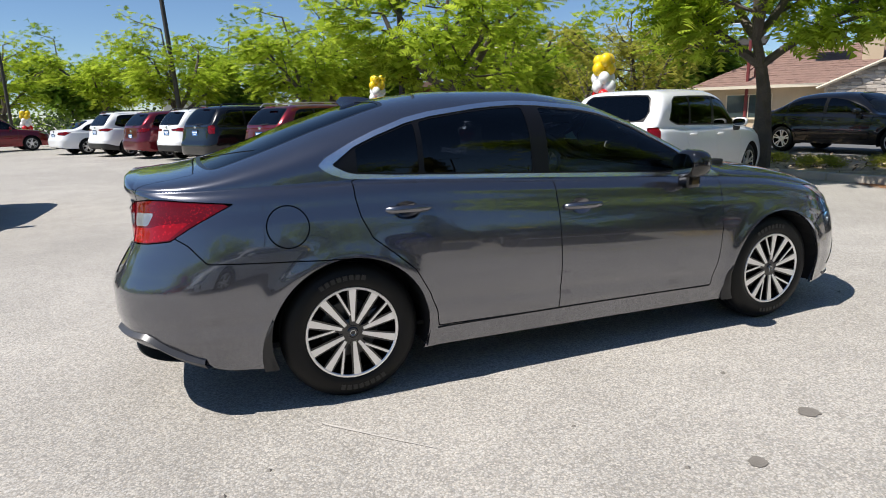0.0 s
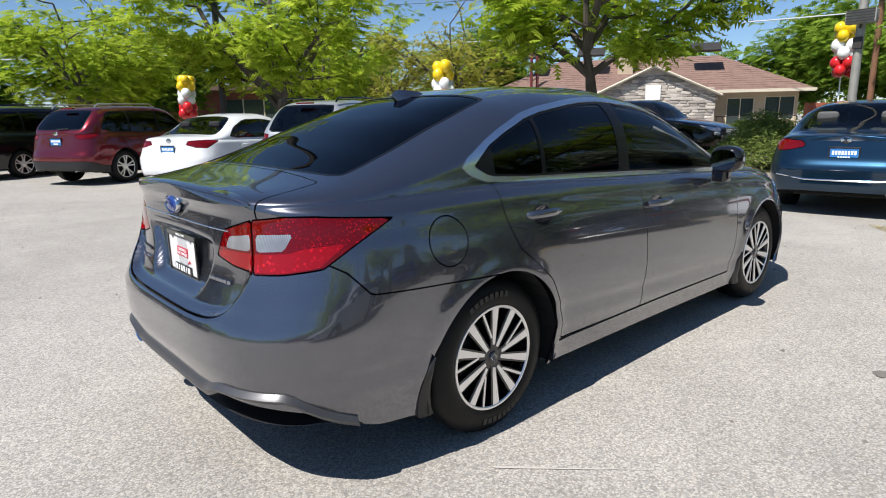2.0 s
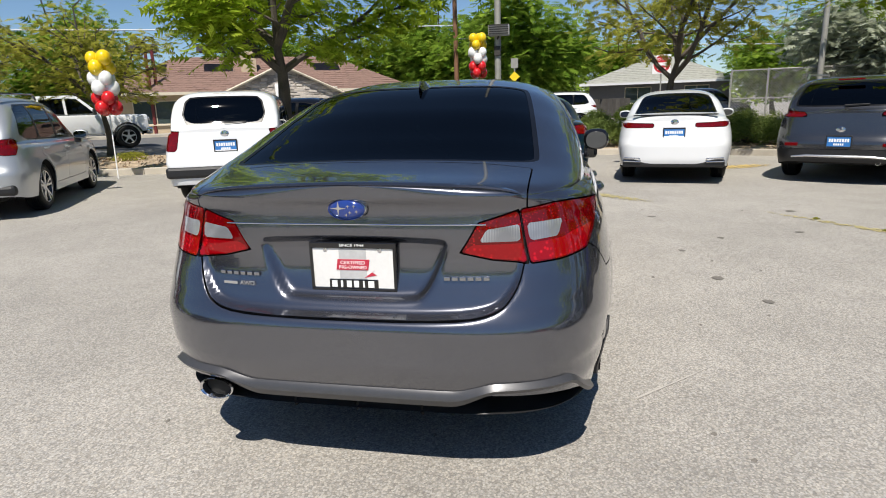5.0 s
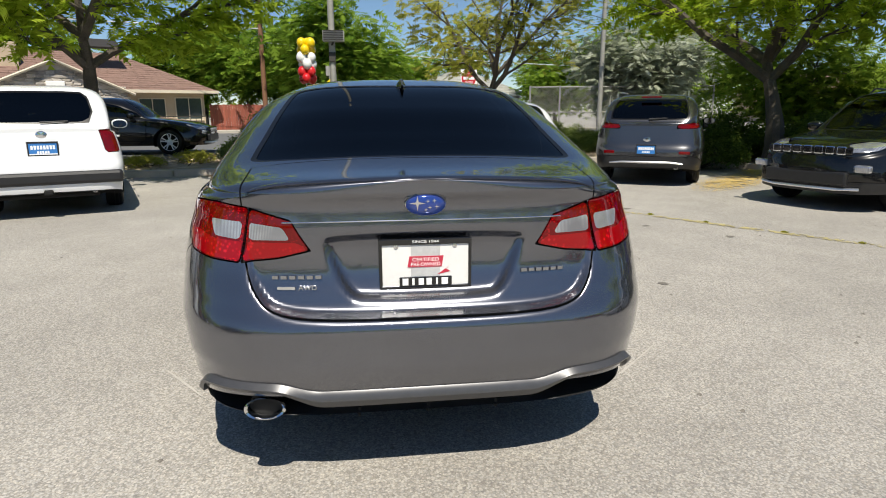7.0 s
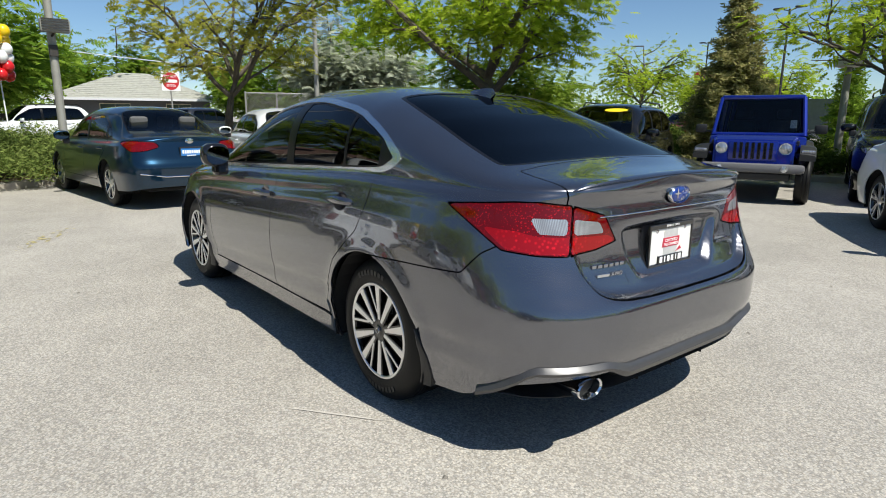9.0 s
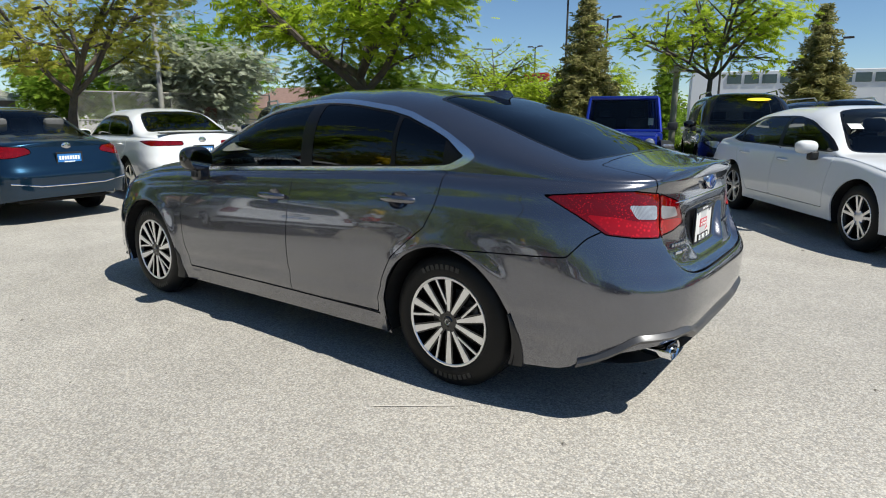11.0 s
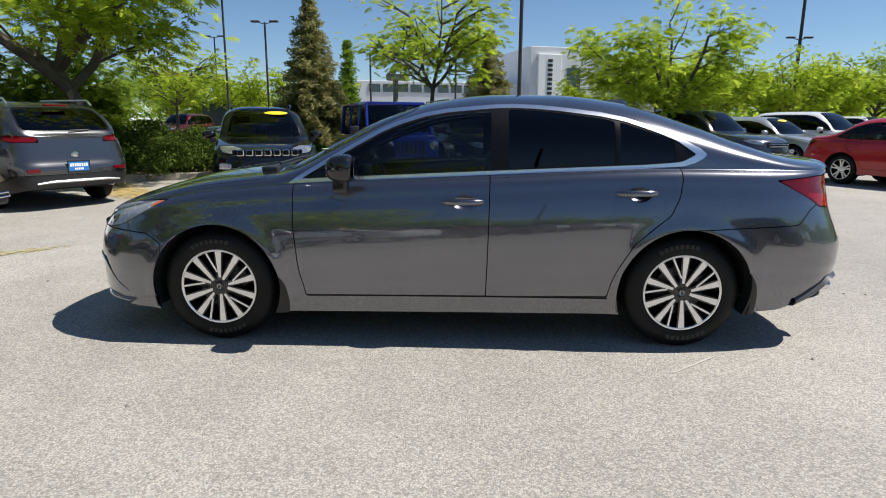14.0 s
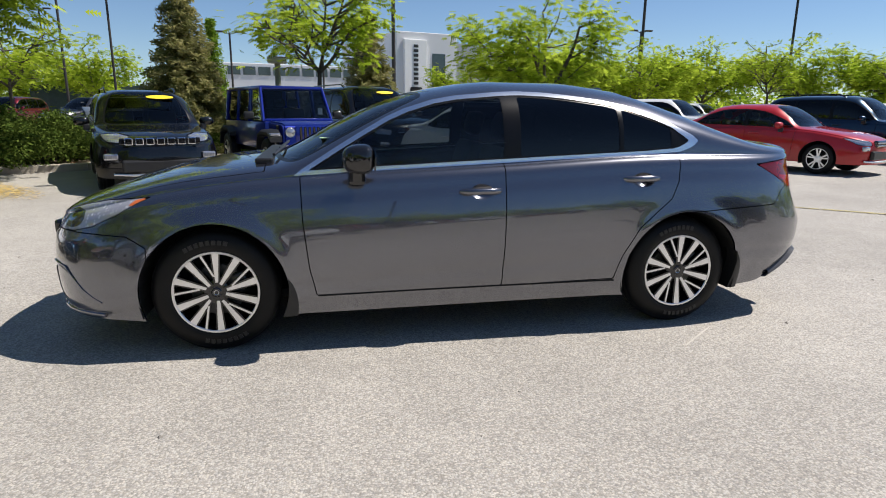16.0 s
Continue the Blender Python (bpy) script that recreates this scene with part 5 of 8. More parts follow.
ys = np.linspace(-0.845, 0.845, 85)
def valance(y):
    """Top and bottom of the grey strip: raised over the two openings, running down round the corners."""
    a = abs(y)
    t = min(max((a - 0.36) / 0.16, 0), 1)
    t = t * t * (3 - 2 * t)
    e = min(max((a - 0.755) / 0.09, 0), 1)
    return 0.388 + 0.035 * t - 0.125 * e, 0.340 + 0.062 * t - 0.14 * e


def strip_point(y, z, out):
    """A place on the bumper at a height, its width drawn in as the bumper narrows."""
    yy = y * (0.907 + float(MAIN["inset"](1.05 - z))) / (0.907 + float(MAIN["inset"](0.63)))
    return bumper_x(yy, z, out), yy + math.copysign(max(out, 0) * min(1, abs(y) / 0.8) ** 6, y), z


bm = bmesh.new()
rr_ = []
for y in ys:
    hi, lo = valance(y)
    rr_.append([bm.verts.new(strip_point(y, z, o)) for z, o in ((hi + 0.012, 0.0), (hi, 0.014), ((hi + lo) / 2 + 0.004, 0.024), (lo, 0.018), (lo - 0.004, -0.04))])
for a, b in zip(rr_, rr_[1:]):
    for j in range(4):
        bm.faces.new((a[j], b[j], b[j + 1], a[j + 1]))
part("valance", bm, SATIN_GREY, car, "satin grey lower strip", True)
bm = bmesh.new()
cs = []
for y in np.linspace(-0.815, 0.815, 55):
    hi, lo = valance(y)
    t = min(max((abs(y) - 0.36) / 0.12, 0), 1) * min(max((0.805 - abs(y)) / 0.04, 0), 1)
    deep = 0.035 + 0.09 * t
    cs.append([bm.verts.new(v) for v in ((bumper_x(y, 0.38, -0.01), y, lo + 0.012), (bumper_x(y, 0.38, -deep), y, lo - 0.006), (bumper_x(y, 0.33, -deep - 0.01), y, 0.322), (bumper_x(y, 0.33, -0.012 - 0.02 * (1 - t)), y, 0.306 - 0.008 * t), (bumper_x(y, 0.33, -0.012), y, 0.296), (bumper_x(y, 0.3, -0.2), y, 0.265))])
for a, b in zip(cs, cs[1:]):
    for j in range(5):
        bm.faces.new((a[j], b[j], b[j + 1], a[j + 1]))
part("under_valance", bm, PLASTIC, car, "black plastic lower edge with two openings", True)
for y in (0.24, 0.0, -0.24):
    part("diffuser_fin", cbox(bumper_x(y, 0.33) + 0.02, bumper_x(y, 0.33) + 0.12, y - 0.005, y + 0.005, 0.28, 0.315, 0.002), DARK, car)
ex = lathe([(0.044, -0.16), (0.046, -0.02), (0.049, 0.0), (0.046, 0.006), (0.041, 0.0), (0.040, -0.14), (0.0005, -0.15)], 36, "x")
bmesh.ops.scale(ex, vec=(-1, 1.42, 0.86), verts=ex.verts)
bmesh.ops.translate(ex, vec=(-2.352, 0.555, 0.333), verts=ex.verts)
part("exhaust_tip", ex, CHROME, car, "oval chrome exhaust tip", True)
# near-black disc set in the chrome tip as the shade inside the pipe
ib = lathe([(0.0005, -0.03), (0.0395, -0.03)], 36, "x")
bmesh.ops.scale(ib, vec=(-1, 1.42, 0.86), verts=ib.verts)
bmesh.ops.translate(ib, vec=(-2.352, 0.555, 0.333), verts=ib.verts)
part("bore_shade", ib, DARK, car, "near-black disc for the shade inside the pipe")
part("exhaust_pipe", bar([(-2.3, 0.555, 0.335), (-1.9, 0.52, 0.3), (-1.6, 0.4, 0.3)], 0.03, 10), DARK, car)
part("silencer", cbox(-2.12, -1.75, 0.22, 0.64, 0.25, 0.36, 0.05), mat_cache("cast_iron", (0.12, 0.12, 0.12), 0.5, 0.8), car)

# mud flaps, sills, antenna, wipers
def side_y(x, z):
    """Half the body's width at a place on its side."""
    d = float(MAIN["shoulder"](x)) - z
    y = float(MAIN["wide"](x)) + float(MAIN["inset"](d))
    return y + sum(0.012 * math.exp(-(((math.hypot(x - ax, z - az) - r) / 0.055) ** 2)) for ax, az, r in MAIN["arches"])


for sg in (1, -1):
    # dark bar laid over the door-bottom gap to deepen its shade line
    part("sill_gap_line", bar([(x, sg * (side_y(x, 0.302) - 0.001), 0.302) for x in np.linspace(-0.93, 0.84, 24)], 0.0055, 6), DARK, car, "", True)
    for ax, z0, z1, w in ((-1.365, 0.215, 0.462, 0.062), (1.375, 0.19, 0.41, 0.075)):
        bm = bmesh.new()
        secs = []
        for k in range(9):
            t = k / 8
            z = z1 + (z0 - z1) * t
            x0 = ax - math.sqrt(0.386**2 - (z - 0.335) ** 2) + 0.014 * t
            x1 = x0 - 0.004 - w * t**0.75
            ya, yb = side_y(x0, max(z, 0.25)) + 0.004, side_y(x1, max(z, 0.25)) + 0.004 - 0.004 * t
            secs.append([bm.verts.new(v) for v in ((x0, sg * (ya - 0.10), z), (x0, sg * ya, z), ((x0 + x1) / 2, sg * ((ya + yb) / 2 + 0.005), z), (x1, sg * yb, z), (x1, sg * (yb - 0.06), z))])
        for a, b in zip(secs, secs[1:]):
            for j in range(5):
                bm.faces.new((a[j], a[(j + 1) % 5], b[(j + 1) % 5], b[j]))
        bm.faces.new(secs[-1])
        part("mud_flap", bm, PLASTIC, car, "", True)
bm = bmesh.new()
sec = []
for t in np.linspace(0, 1, 9):
    h, w = 0.055 * (1 - t) ** 0.7 * min(1, 4 * t + 0.45), 0.024 * (1 - abs(2 * t - 0.9)) + 0.008
    x = -1.17 + 0.19 * t
    z = float(MAIN["top"](x)) - 0.006
    sec.append([bm.verts.new(v) for v in ((x, -w, z), (x - 0.03 * (1 - t), -w * 0.25, z + h), (x - 0.03 * (1 - t), w * 0.25, z + h), (x, w, z))])
for a, b in zip(sec, sec[1:]):
    for j in range(3):
        bm.faces.new((a[j], a[j + 1], b[j + 1], b[j]))
bm.faces.new(sec[0])
part("roof_antenna", bm, GREY, car, "shark-fin antenna", True)
for y0, y1 in ((0.55, -0.02), (0.0, -0.55)):
    part("wiper", bar([(1.06, y0, 1.05), (1.03, (y0 + y1) / 2, 1.068), (1.03, y1, 1.066)], 0.009, 6), PLASTIC, car)
part("cowl_grille", cbox(1.06, 1.16, -0.62, 0.62, 1.0, 1.035, 0.01), PLASTIC, car)
part("windscreen_sticker", cbox(0.72, 0.80, 0.48, 0.56, 1.14, 1.143, 0, None), mat_cache("pale_green_sticker", (0.55, 0.7, 0.4), 0.5), car)

# front corner: grille, fog-lamp recess, lip
def fx(y, z, o):
    wide = 0.9 + float(MAIN["inset"](max(0.78 - z, 0)))
    return 1.3 + (float(MAIN["front"](z)) + o) * (1 - min(y / wide, 0.999) ** 3) ** (1 / 3)


part("grille", cbox(2.22, 2.30, -0.42, 0.42, 0.48, 0.68, 0.02), GLOSSB, car)
for sg in (1, -1):
    bm = bmesh.new()
    pts = rounded([(0.50, 0.30), (0.74, 0.27), (0.80, 0.30), (0.70, 0.46), (0.52, 0.46)], 2)
    f_ = [bm.verts.new((fx(y, z, 0.004), sg * y, z)) for y, z in pts]
    i_ = [bm.verts.new((fx(y, z, -0.03), sg * y, z)) for y, z in pts]
    for k in range(len(pts)):
        j = (k + 1) % len(pts)
        bm.faces.new((f_[k], f_[j], i_[j], i_[k]))
    bm.faces.new(i_)
    part("fog_recess", bm, PLASTIC, car)
    part("fog_trim", bar([(fx(y, z, 0.002), sg * y, z) for y, z in ((0.52, 0.475), (0.60, 0.476), (0.68, 0.47), (0.72, 0.42), (0.76, 0.36), (0.79, 0.32), (0.81, 0.295))], 0.006, 8), GREY, car, "", True)
    part("front_lip", bar([(fx(y, 0.225, 0.004), sg * y, 0.225) for y in (0.02, 0.15, 0.3, 0.42, 0.55, 0.63, 0.7, 0.76, 0.8)], 0.012, 8), GREY, car, "", True)


# ---------------------------------------------------------------- the other cars
GLASS_OPEN = (CLEAR, CLEAR, CLEAR)
DARKG = glass("dark_car_glass", (0.03, 0.035, 0.035), 1.5)
GLASS_DARK = (DARKG, DARKG, TINT_F)


def other_car(name, x, y, yaw, s, material, label, plates=("blue", None), pz=0.8, seat=None, mirrors=True, rails=None, category="car", badge=True, exhaust=False, group="parked cars"):
    back = lambda z: s["caps"][0] - float(s["rear"](min(z, s["belt"] - 0.02)))
    s["plate_rear"] = (back(pz) - 0.006, pz)
    c, _ = build_car(name, pose(x, y, 0, 0, 0, yaw), s, material, label, category, group, plates=plates)
    W, belt, sb = s["W"], s["belt"], s["sb"]
    if mirrors:
        mirror_parts(c, sb - 0.42, W - 0.03, belt + 0.06, material, 0.95)
    f0 = -0.24 if s["kind"] == "saloon" else -0.2
    handle(c, f0 + 0.16, belt - 0.13, W - 0.055, material)
    handle(c, f0 - 0.85, belt - 0.10, W - 0.05, material)
    dash(c, sb - 0.45, sb - 0.05, belt - 0.02, W - 0.2)
    m = seat or CLOTH
    seats(c, (sb - 0.95,), 0.36, 0.42 if s["kind"] == "saloon" else 0.55, m)
    seats(c, (sb - 1.85,), 0.36, 0.42 if s["kind"] == "saloon" else 0.55, m)
    if rails:
        for sg in (1, -1):
            pts = [(s["xr"] + 0.55, sg * (W - 0.33), s["H"] - 0.06), (s["xr"] + 0.65, sg * (W - 0.33), s["H"] + 0.02), (sb - 1.15, sg * (W - 0.34), s["H"] + 0.03), (sb - 1.0, sg * (W - 0.35), s["H"] - 0.05)]
            part("roof_rail", bar(pts, 0.016, 8), rails, c, "", True)
    if badge:
        bd = lathe([(0.0005, 0.01), (0.05, 0.008), (0.06, 0)], 20, "x")
        bmesh.ops.scale(bd, vec=(-1, 1, 0.75), verts=bd.verts)
        bmesh.ops.translate(bd, vec=(back(pz + 0.17) - 0.002, 0, pz + 0.17), verts=bd.verts)
        part("rear_badge", bd, CHROME, c, "", True)
    return c, s


def rear_bits(c, s, style):
    """Tailgate wiper, brake light, bumper trim, reflectors, exhaust."""
    xr, W, H, belt = s["xr"], s["W"], s["H"], s["belt"]
    if s["kind"] == "estate":
        part("brake_light", cbox(xr + 0.40, xr + 0.46, -0.17, 0.17, H - 0.085, H - 0.06, 0.008), REDL, c)
        part("rear_wiper", bar([(xr + 0.1, 0.0, belt + 0.12), (xr + 0.12, -0.3, belt + 0.13)], 0.01, 6), PLASTIC, c)
    if style == "bar":
        part("bumper_trim", bar([(xr - 0.06, -0.6, 0.40), (xr - 0.09, -0.4, 0.42), (xr - 0.095, 0, 0.42), (xr - 0.09, 0.4, 0.42), (xr - 0.06, 0.6, 0.40)], [0.012, 0.018, 0.02, 0.018, 0.012], 8), SATIN, c, "", True)
    for sg in (1, -1) if style == "bar" else ():
        part("reflector", cbox(xr - 0.052, xr - 0.02, sg * 0.62 - 0.09, sg * 0.62 + 0.09, 0.56, 0.61, 0.008), REDL, c)
    ex = lathe([(0.03, -0.12), (0.033, 0.0), (0.028, 0.002), (0.027, -0.1), (0.0005, -0.11)], 16, "x")
    bmesh.ops.scale(ex, vec=(-1, 1, 1), verts=ex.verts)
    bmesh.ops.translate(ex, vec=(xr - 0.02, -0.5, 0.33), verts=ex.verts)
    part("exhaust_tip", ex, SATIN, c, "", True)


def front_bits(c, s, style, gz_=0.8):
    """Grille, lower intake, fog lamps, sticker on the windscreen."""
    xf, W, hood = s["xf"], s["W"], s["hood"]
    if style == "slots":
        part("grille_bar", cbox(xf - 0.08, xf - 0.03, -0.56, 0.56, hood - 0.24, hood - 0.14, 0.02), GLOSSB, c)
        for k in range(7):
            y = (k - 3) * 0.145
            r = bmesh.new()
            box(r, xf - 0.05, xf - 0.02, y - 0.06, y + 0.06, hood - 0.245, hood - 0.135, 0.02)
            root = part("grille_slot", r, CHROME, c)
            part("slot_mesh", cbox(xf - 0.04, xf - 0.016, y - 0.048, y + 0.048, hood - 0.233, hood - 0.147, 0.012), GLOSSB, root)
    else:
        part("grille", cbox(xf - 0.1, xf - 0.005, -0.42, 0.42, hood - 0.36, hood - 0.22, 0.03), GLOSSB, c)
        for k in range(2):
            part("grille_bar", cbox(xf - 0.04, xf + 0.006, -0.40, 0.40, hood - 0.33 + 0.05 * k, hood - 0.31 + 0.05 * k, 0.006), CHROME, c)
    part("lower_intake", cbox(xf - 0.08, xf + 0.004, -0.55, 0.55, 0.34, 0.52, 0.03), PLASTIC, c)
    part("front_trim", bar([(xf - 0.12, -0.66, 0.31), (xf + 0.0, -0.4, 0.3), (xf + 0.012, 0, 0.3), (xf + 0.0, 0.4, 0.3), (xf - 0.12, 0.66, 0.31)], 0.02, 8), SATIN, c, "", True)
    for sg in (1, -1):
        part("fog_lamp", cbox(xf - 0.16, xf - 0.06, sg * 0.68 - 0.1, sg * 0.68 + 0.1, 0.52, 0.62, 0.03), CLEARL, c)


def sticker(c, s, y=0.0, w=0.22):
    x = s["sb"] - 0.50
    m = Matrix.Translation((x, y, float(s["top"](x)) + 0.016)) @ Matrix.Rotation(radians(32), 4, "Y")
    o = lathe([(0.0005, 0.003), (0.98, 0.003), (1.0, 0)], 24, "z")
    bmesh.ops.transform(o, matrix=m @ Matrix.Diagonal((0.06, w, 1, 1)), verts=o.verts)
    part("windscreen_sticker", o, YELLOW_INK, c, "yellow oval sticker")


def kind(s, k):
    s["kind"] = k
    return s


# along the kerb ahead: blue saloon, white saloon, grey tall car
c, s = other_car("saloon_car", 7.82, 0.02, 7, kind(saloon(glass_=GLASS_OPEN, tail=[(0.47, 0.875), (0.53, 0.945), (0.9, 0.965), (1.30, 0.95), (0.95, 0.815), (0.68, 0.825)]), "saloon"), NAVY,
                 "dark blue four-door saloon car parked against the kerb", seat=BEIGE_CLOTH, pz=0.785)
rear_bits(c, s, "")
part("bumper_trim", bar([(s["xr"] + 0.02, -0.72, 0.52), (s["xr"] - 0.05, -0.4, 0.47), (s["xr"] - 0.055, 0, 0.465), (s["xr"] - 0.05, 0.4, 0.47), (s["xr"] + 0.02, 0.72, 0.52)], 0.012, 8), CHROME, c, "", True)
c, s = other_car("saloon_car", 8.18, -2.72, -9, kind(saloon(2.80, 1.02, 0.98, 0.875, 1.46, 0.98, 0.95, 0.33, style="five", tail=[(0.33, 0.88), (0.36, 0.945), (0.9, 0.96), (1.30, 0.95), (0.95, 0.88)], glass_=GLASS_DARK), "saloon"), WHITE,
                 "white four-door saloon car with dark rear lamps by the kerb", pz=0.79)
rear_bits(c, s, "")
for sg in (1, -1):
    part("exhaust_trim", bar([(s["xr"] - 0.055, sg * a, z) for a, z in ((0.48, 0.36), (0.48, 0.41), (0.72, 0.42), (0.74, 0.37), (0.48, 0.36))], 0.01, 6), CHROME, c)
part("lower_panel", cbox(s["xr"] - 0.03, s["xr"] + 0.25, -0.75, 0.75, 0.27, 0.40, 0.03), PLASTIC, c)
part("boot_lip", cbox(s["xr"] + 0.1, s["xr"] + 0.2, -0.62, 0.62, 1.06, 1.08, 0.008), GLOSSB, c)
c, s = other_car("tall_estate_car", 7.72, -5.79, -30, kind(estate(H=1.59, belt=1.03, hood=1.02, glass_=GLASS_DARK, tail=[(0.52, 0.985), (0.55, 1.06), (1.0, 1.085), (1.32, 1.06), (1.0, 0.99)], slope=0.42, cladding=True), "estate"), CHARC,
                 "charcoal grey tall estate car with roof rails by the bushes", pz=0.63, rails=SATIN)
rear_bits(c, s, "bar")

# facing the lane: black tall car, blue off-roader, black large car, white saloon
SLOTTED = kind(estate(2.64, 0.86, 0.90, 0.91, 1.58, 1.0, 0.98, 0.35, cladding=True, slope=0.36, glass_=(DARKG, DARKG, TINT_F)), "estate")
c, s = other_car("tall_estate_car", 3.90, -7.72, 110, SLOTTED, BLACKP, "black tall estate car with slotted grille and yellow sticker", plates=(None, None), rails=BLACKP)
front_bits(c, s, "slots")
sticker(c, s, 0.25)
BIGSUV = kind(estate(3.04, 0.95, 0.93, 0.96, 1.79, 1.12, 1.13, 0.385, slope=0.3, glass_=(DARKG, DARKG, TINT_F)), "estate")
c, s = other_car("tall_estate_car", -0.30, -10.75, 110, BIGSUV, BLACKP, "large black tall estate car with yellow sticker on the windscreen", plates=(None, None), rails=BLACKP)
front_bits(c, s, "")
sticker(c, s, 0.2)
INTAKES = kind(saloon(2.82, 1.05, 1.0, 0.92, 1.445, 0.94, 0.92, 0.335, style="twin", glass_=(DARKG, TINT_F, CLEAR), head=[(1.42, 0.76), (0.95, 0.62), (0.60, 0.60), (0.66, 0.67)]), "saloon")
c, s = other_car("saloon_car", -2.66, -5.74, 125, INTAKES, WHITE, "white four-door saloon car with black front intakes", plates=(None, None))
xf = s["xf"]
part("front_intake", prism(rounded([(-0.55, 0.30), (0.55, 0.30), (0.62, 0.36), (0.48, 0.54), (-0.48, 0.54), (-0.62, 0.36)], 1), 0.09, pose(xf - 0.07, 0, 0, 90, 0, 90)), PLASTIC, c, "black honeycomb intake")
bm = bmesh.new()
for r_ in range(5):
    for k in range(14):
        y = (k - 6.5) * 0.07 + (0.035 if r_ % 2 else 0)
        if abs(y) < 0.47:
            box(bm, xf + 0.016, xf + 0.024, y - 0.022, y + 0.022, 0.33 + r_ * 0.042, 0.355 + r_ * 0.042, 0)
tagged(part("intake_mesh", bm, GLOSSB, c), kind="stuff")
part("upper_grille", cbox(xf - 0.12, xf - 0.03, -0.5, 0.5, 0.60, 0.65, 0.02), GLOSSB, c)
for sg in (1, -1):
    part("grille_wing", bar([(xf - 0.02, sg * 0.08, 0.60), (xf - 0.03, sg * 0.3, 0.64), (xf - 0.12, sg * 0.56, 0.67), (xf - 0.3, sg * 0.72, 0.70)], [0.03, 0.02, 0.014, 0.008], 8), WHITE, c, "", True)
    part("side_intake", prism(rounded([(-0.10, -0.05), (0.10, -0.07), (0.06, 0.06), (-0.04, 0.09)], 1), 0.05, pose(xf - 0.22, sg * 0.76, 0.46, 90, 0, 90 - sg * 42)), PLASTIC, c, "black side intake")
    part("lower_lip", bar([(xf + 0.0, sg * 0.0, 0.26), (xf - 0.02, sg * 0.4, 0.26), (xf - 0.16, sg * 0.7, 0.265), (xf - 0.4, sg * 0.86, 0.28)], 0.018, 6), WHITE, c, "", True)
part("front_badge", lathe([(0.0005, 0.02), (0.06, 0.015), (0.07, 0)], 20, "x"), CHROME, c, "", True).matrix_basis = Matrix.Translation((xf - 0.01, 0, 0.665)) @ Matrix.Diagonal((1, 1, 0.7, 1))
part("windscreen_label", cbox(-0.05, 0.05, -0.07, 0.07, 0, 0.002, 0, Matrix.Translation((s["sb"] - 0.35, -0.52, float(s["top"](s["sb"] - 0.35)) - 0.02)) @ Matrix.Rotation(radians(32), 4, "Y")), WHITE_INK, c)

# row beyond: rails, silver, dark, silver, white; red saloon and a dark tall car across the lane
MID = kind(estate(glass_=(DARKG, DARKG, TINT_F), slope=0.4), "estate")
c, s = other_car("tall_estate_car", -2.0, -12.6, 118, MID, BLACKP, "black tall estate car with pale roof rails", plates=(None, None), rails=SATIN)
c, s = other_car("tall_estate_car", -4.6, -12.2, 122, kind(estate(2.64, 0.86, 0.90, 0.91, 1.62, 1.03, 1.03, 0.35, cladding=True, glass_=(DARKG, DARKG, TINT_F)), "estate"), SILVER, "silver tall estate car with slotted grille", plates=(None, None), rails=SATIN)
front_bits(c, s, "slots")
silver_ = c
c, s = other_car("tall_estate_car", -7.1, -13.8, 122, kind(estate(2.66, 0.92, 0.95, 0.93, 1.68, 1.05, 1.04, 0.355, cladding=True, glass_=(DARKG, DARKG, TINT_F)), "estate"), CHARC, "dark grey tall estate car with chrome grille", plates=(None, None))
front_bits(c, s, "")
dark_ = c
c, s = other_car("saloon_car", -9.6, -15.3, 122, kind(saloon(2.75, 1.0, 0.98, 0.92, 1.5, 0.98, 0.96, 0.34, glass_=(DARKG, DARKG, TINT_F)), "saloon"), SILVER, "silver four-door saloon car with yellow sticker", plates=(None, None))
front_bits(c, s, "")
sticker(c, s)
c, s = other_car("tall_estate_car", -12.1, -16.9, 122, kind(estate(2.8, 0.95, 0.95, 0.95, 1.7, 1.08, 1.07, 0.36, glass_=(DARKG, DARKG, TINT_F)), "estate"), WHITE, "white tall estate car", plates=(None, None))
front_bits(c, s, "")
white_ = c
c, s = other_car("saloon_car", -9.70, -8.48, 115, kind(saloon(2.65, 1.05, 0.93, 0.89, 1.46, 0.95, 0.95, 0.325, style="twin", glass_=(TINT_F, TINT_F, CLEAR)), "saloon"), RED, "bright red four-door saloon car across the lane", plates=(None, None), seat=BEIGE_CLOTH)
front_bits(c, s, "")
c, s = other_car("tall_estate_car", -13.6, -10.3, 115, kind(estate(2.8, 0.98, 0.95, 0.95, 1.72, 1.08, 1.07, 0.37, glass_=(DARKG, DARKG, CLEAR)), "estate"), NAVY, "dark blue tall estate car with roof rails", plates=(None, None), rails=BLACKP)
front_bits(c, s, "")

# the row on the other side: boxy white, silver, white saloon, dark red, dark van, white, red, white, white
s = kind(estate(2.635, 0.87, 0.90, 0.875, 1.66, 1.06, 1.06, 0.35, corner=(13.0, 4.0), slope=0.2, glass_=(DARKG, DARKG, CLEAR), tail=[(0.70, 0.80), (0.69, 1.08), (0.95, 1.09), (0.94, 0.80)], lean=0.05), "estate")
c, s = other_car("tall_estate_car", 5.80, 4.93, 22, s, WHITE, "boxy white tall estate car with upright red lamps", pz=0.86)
part("rear_bumper", cbox(s["xr"] - 0.09, s["xr"] + 0.2, -0.84, 0.84, 0.42, 0.58, 0.04), PLASTIC, c, "black plastic bumper")
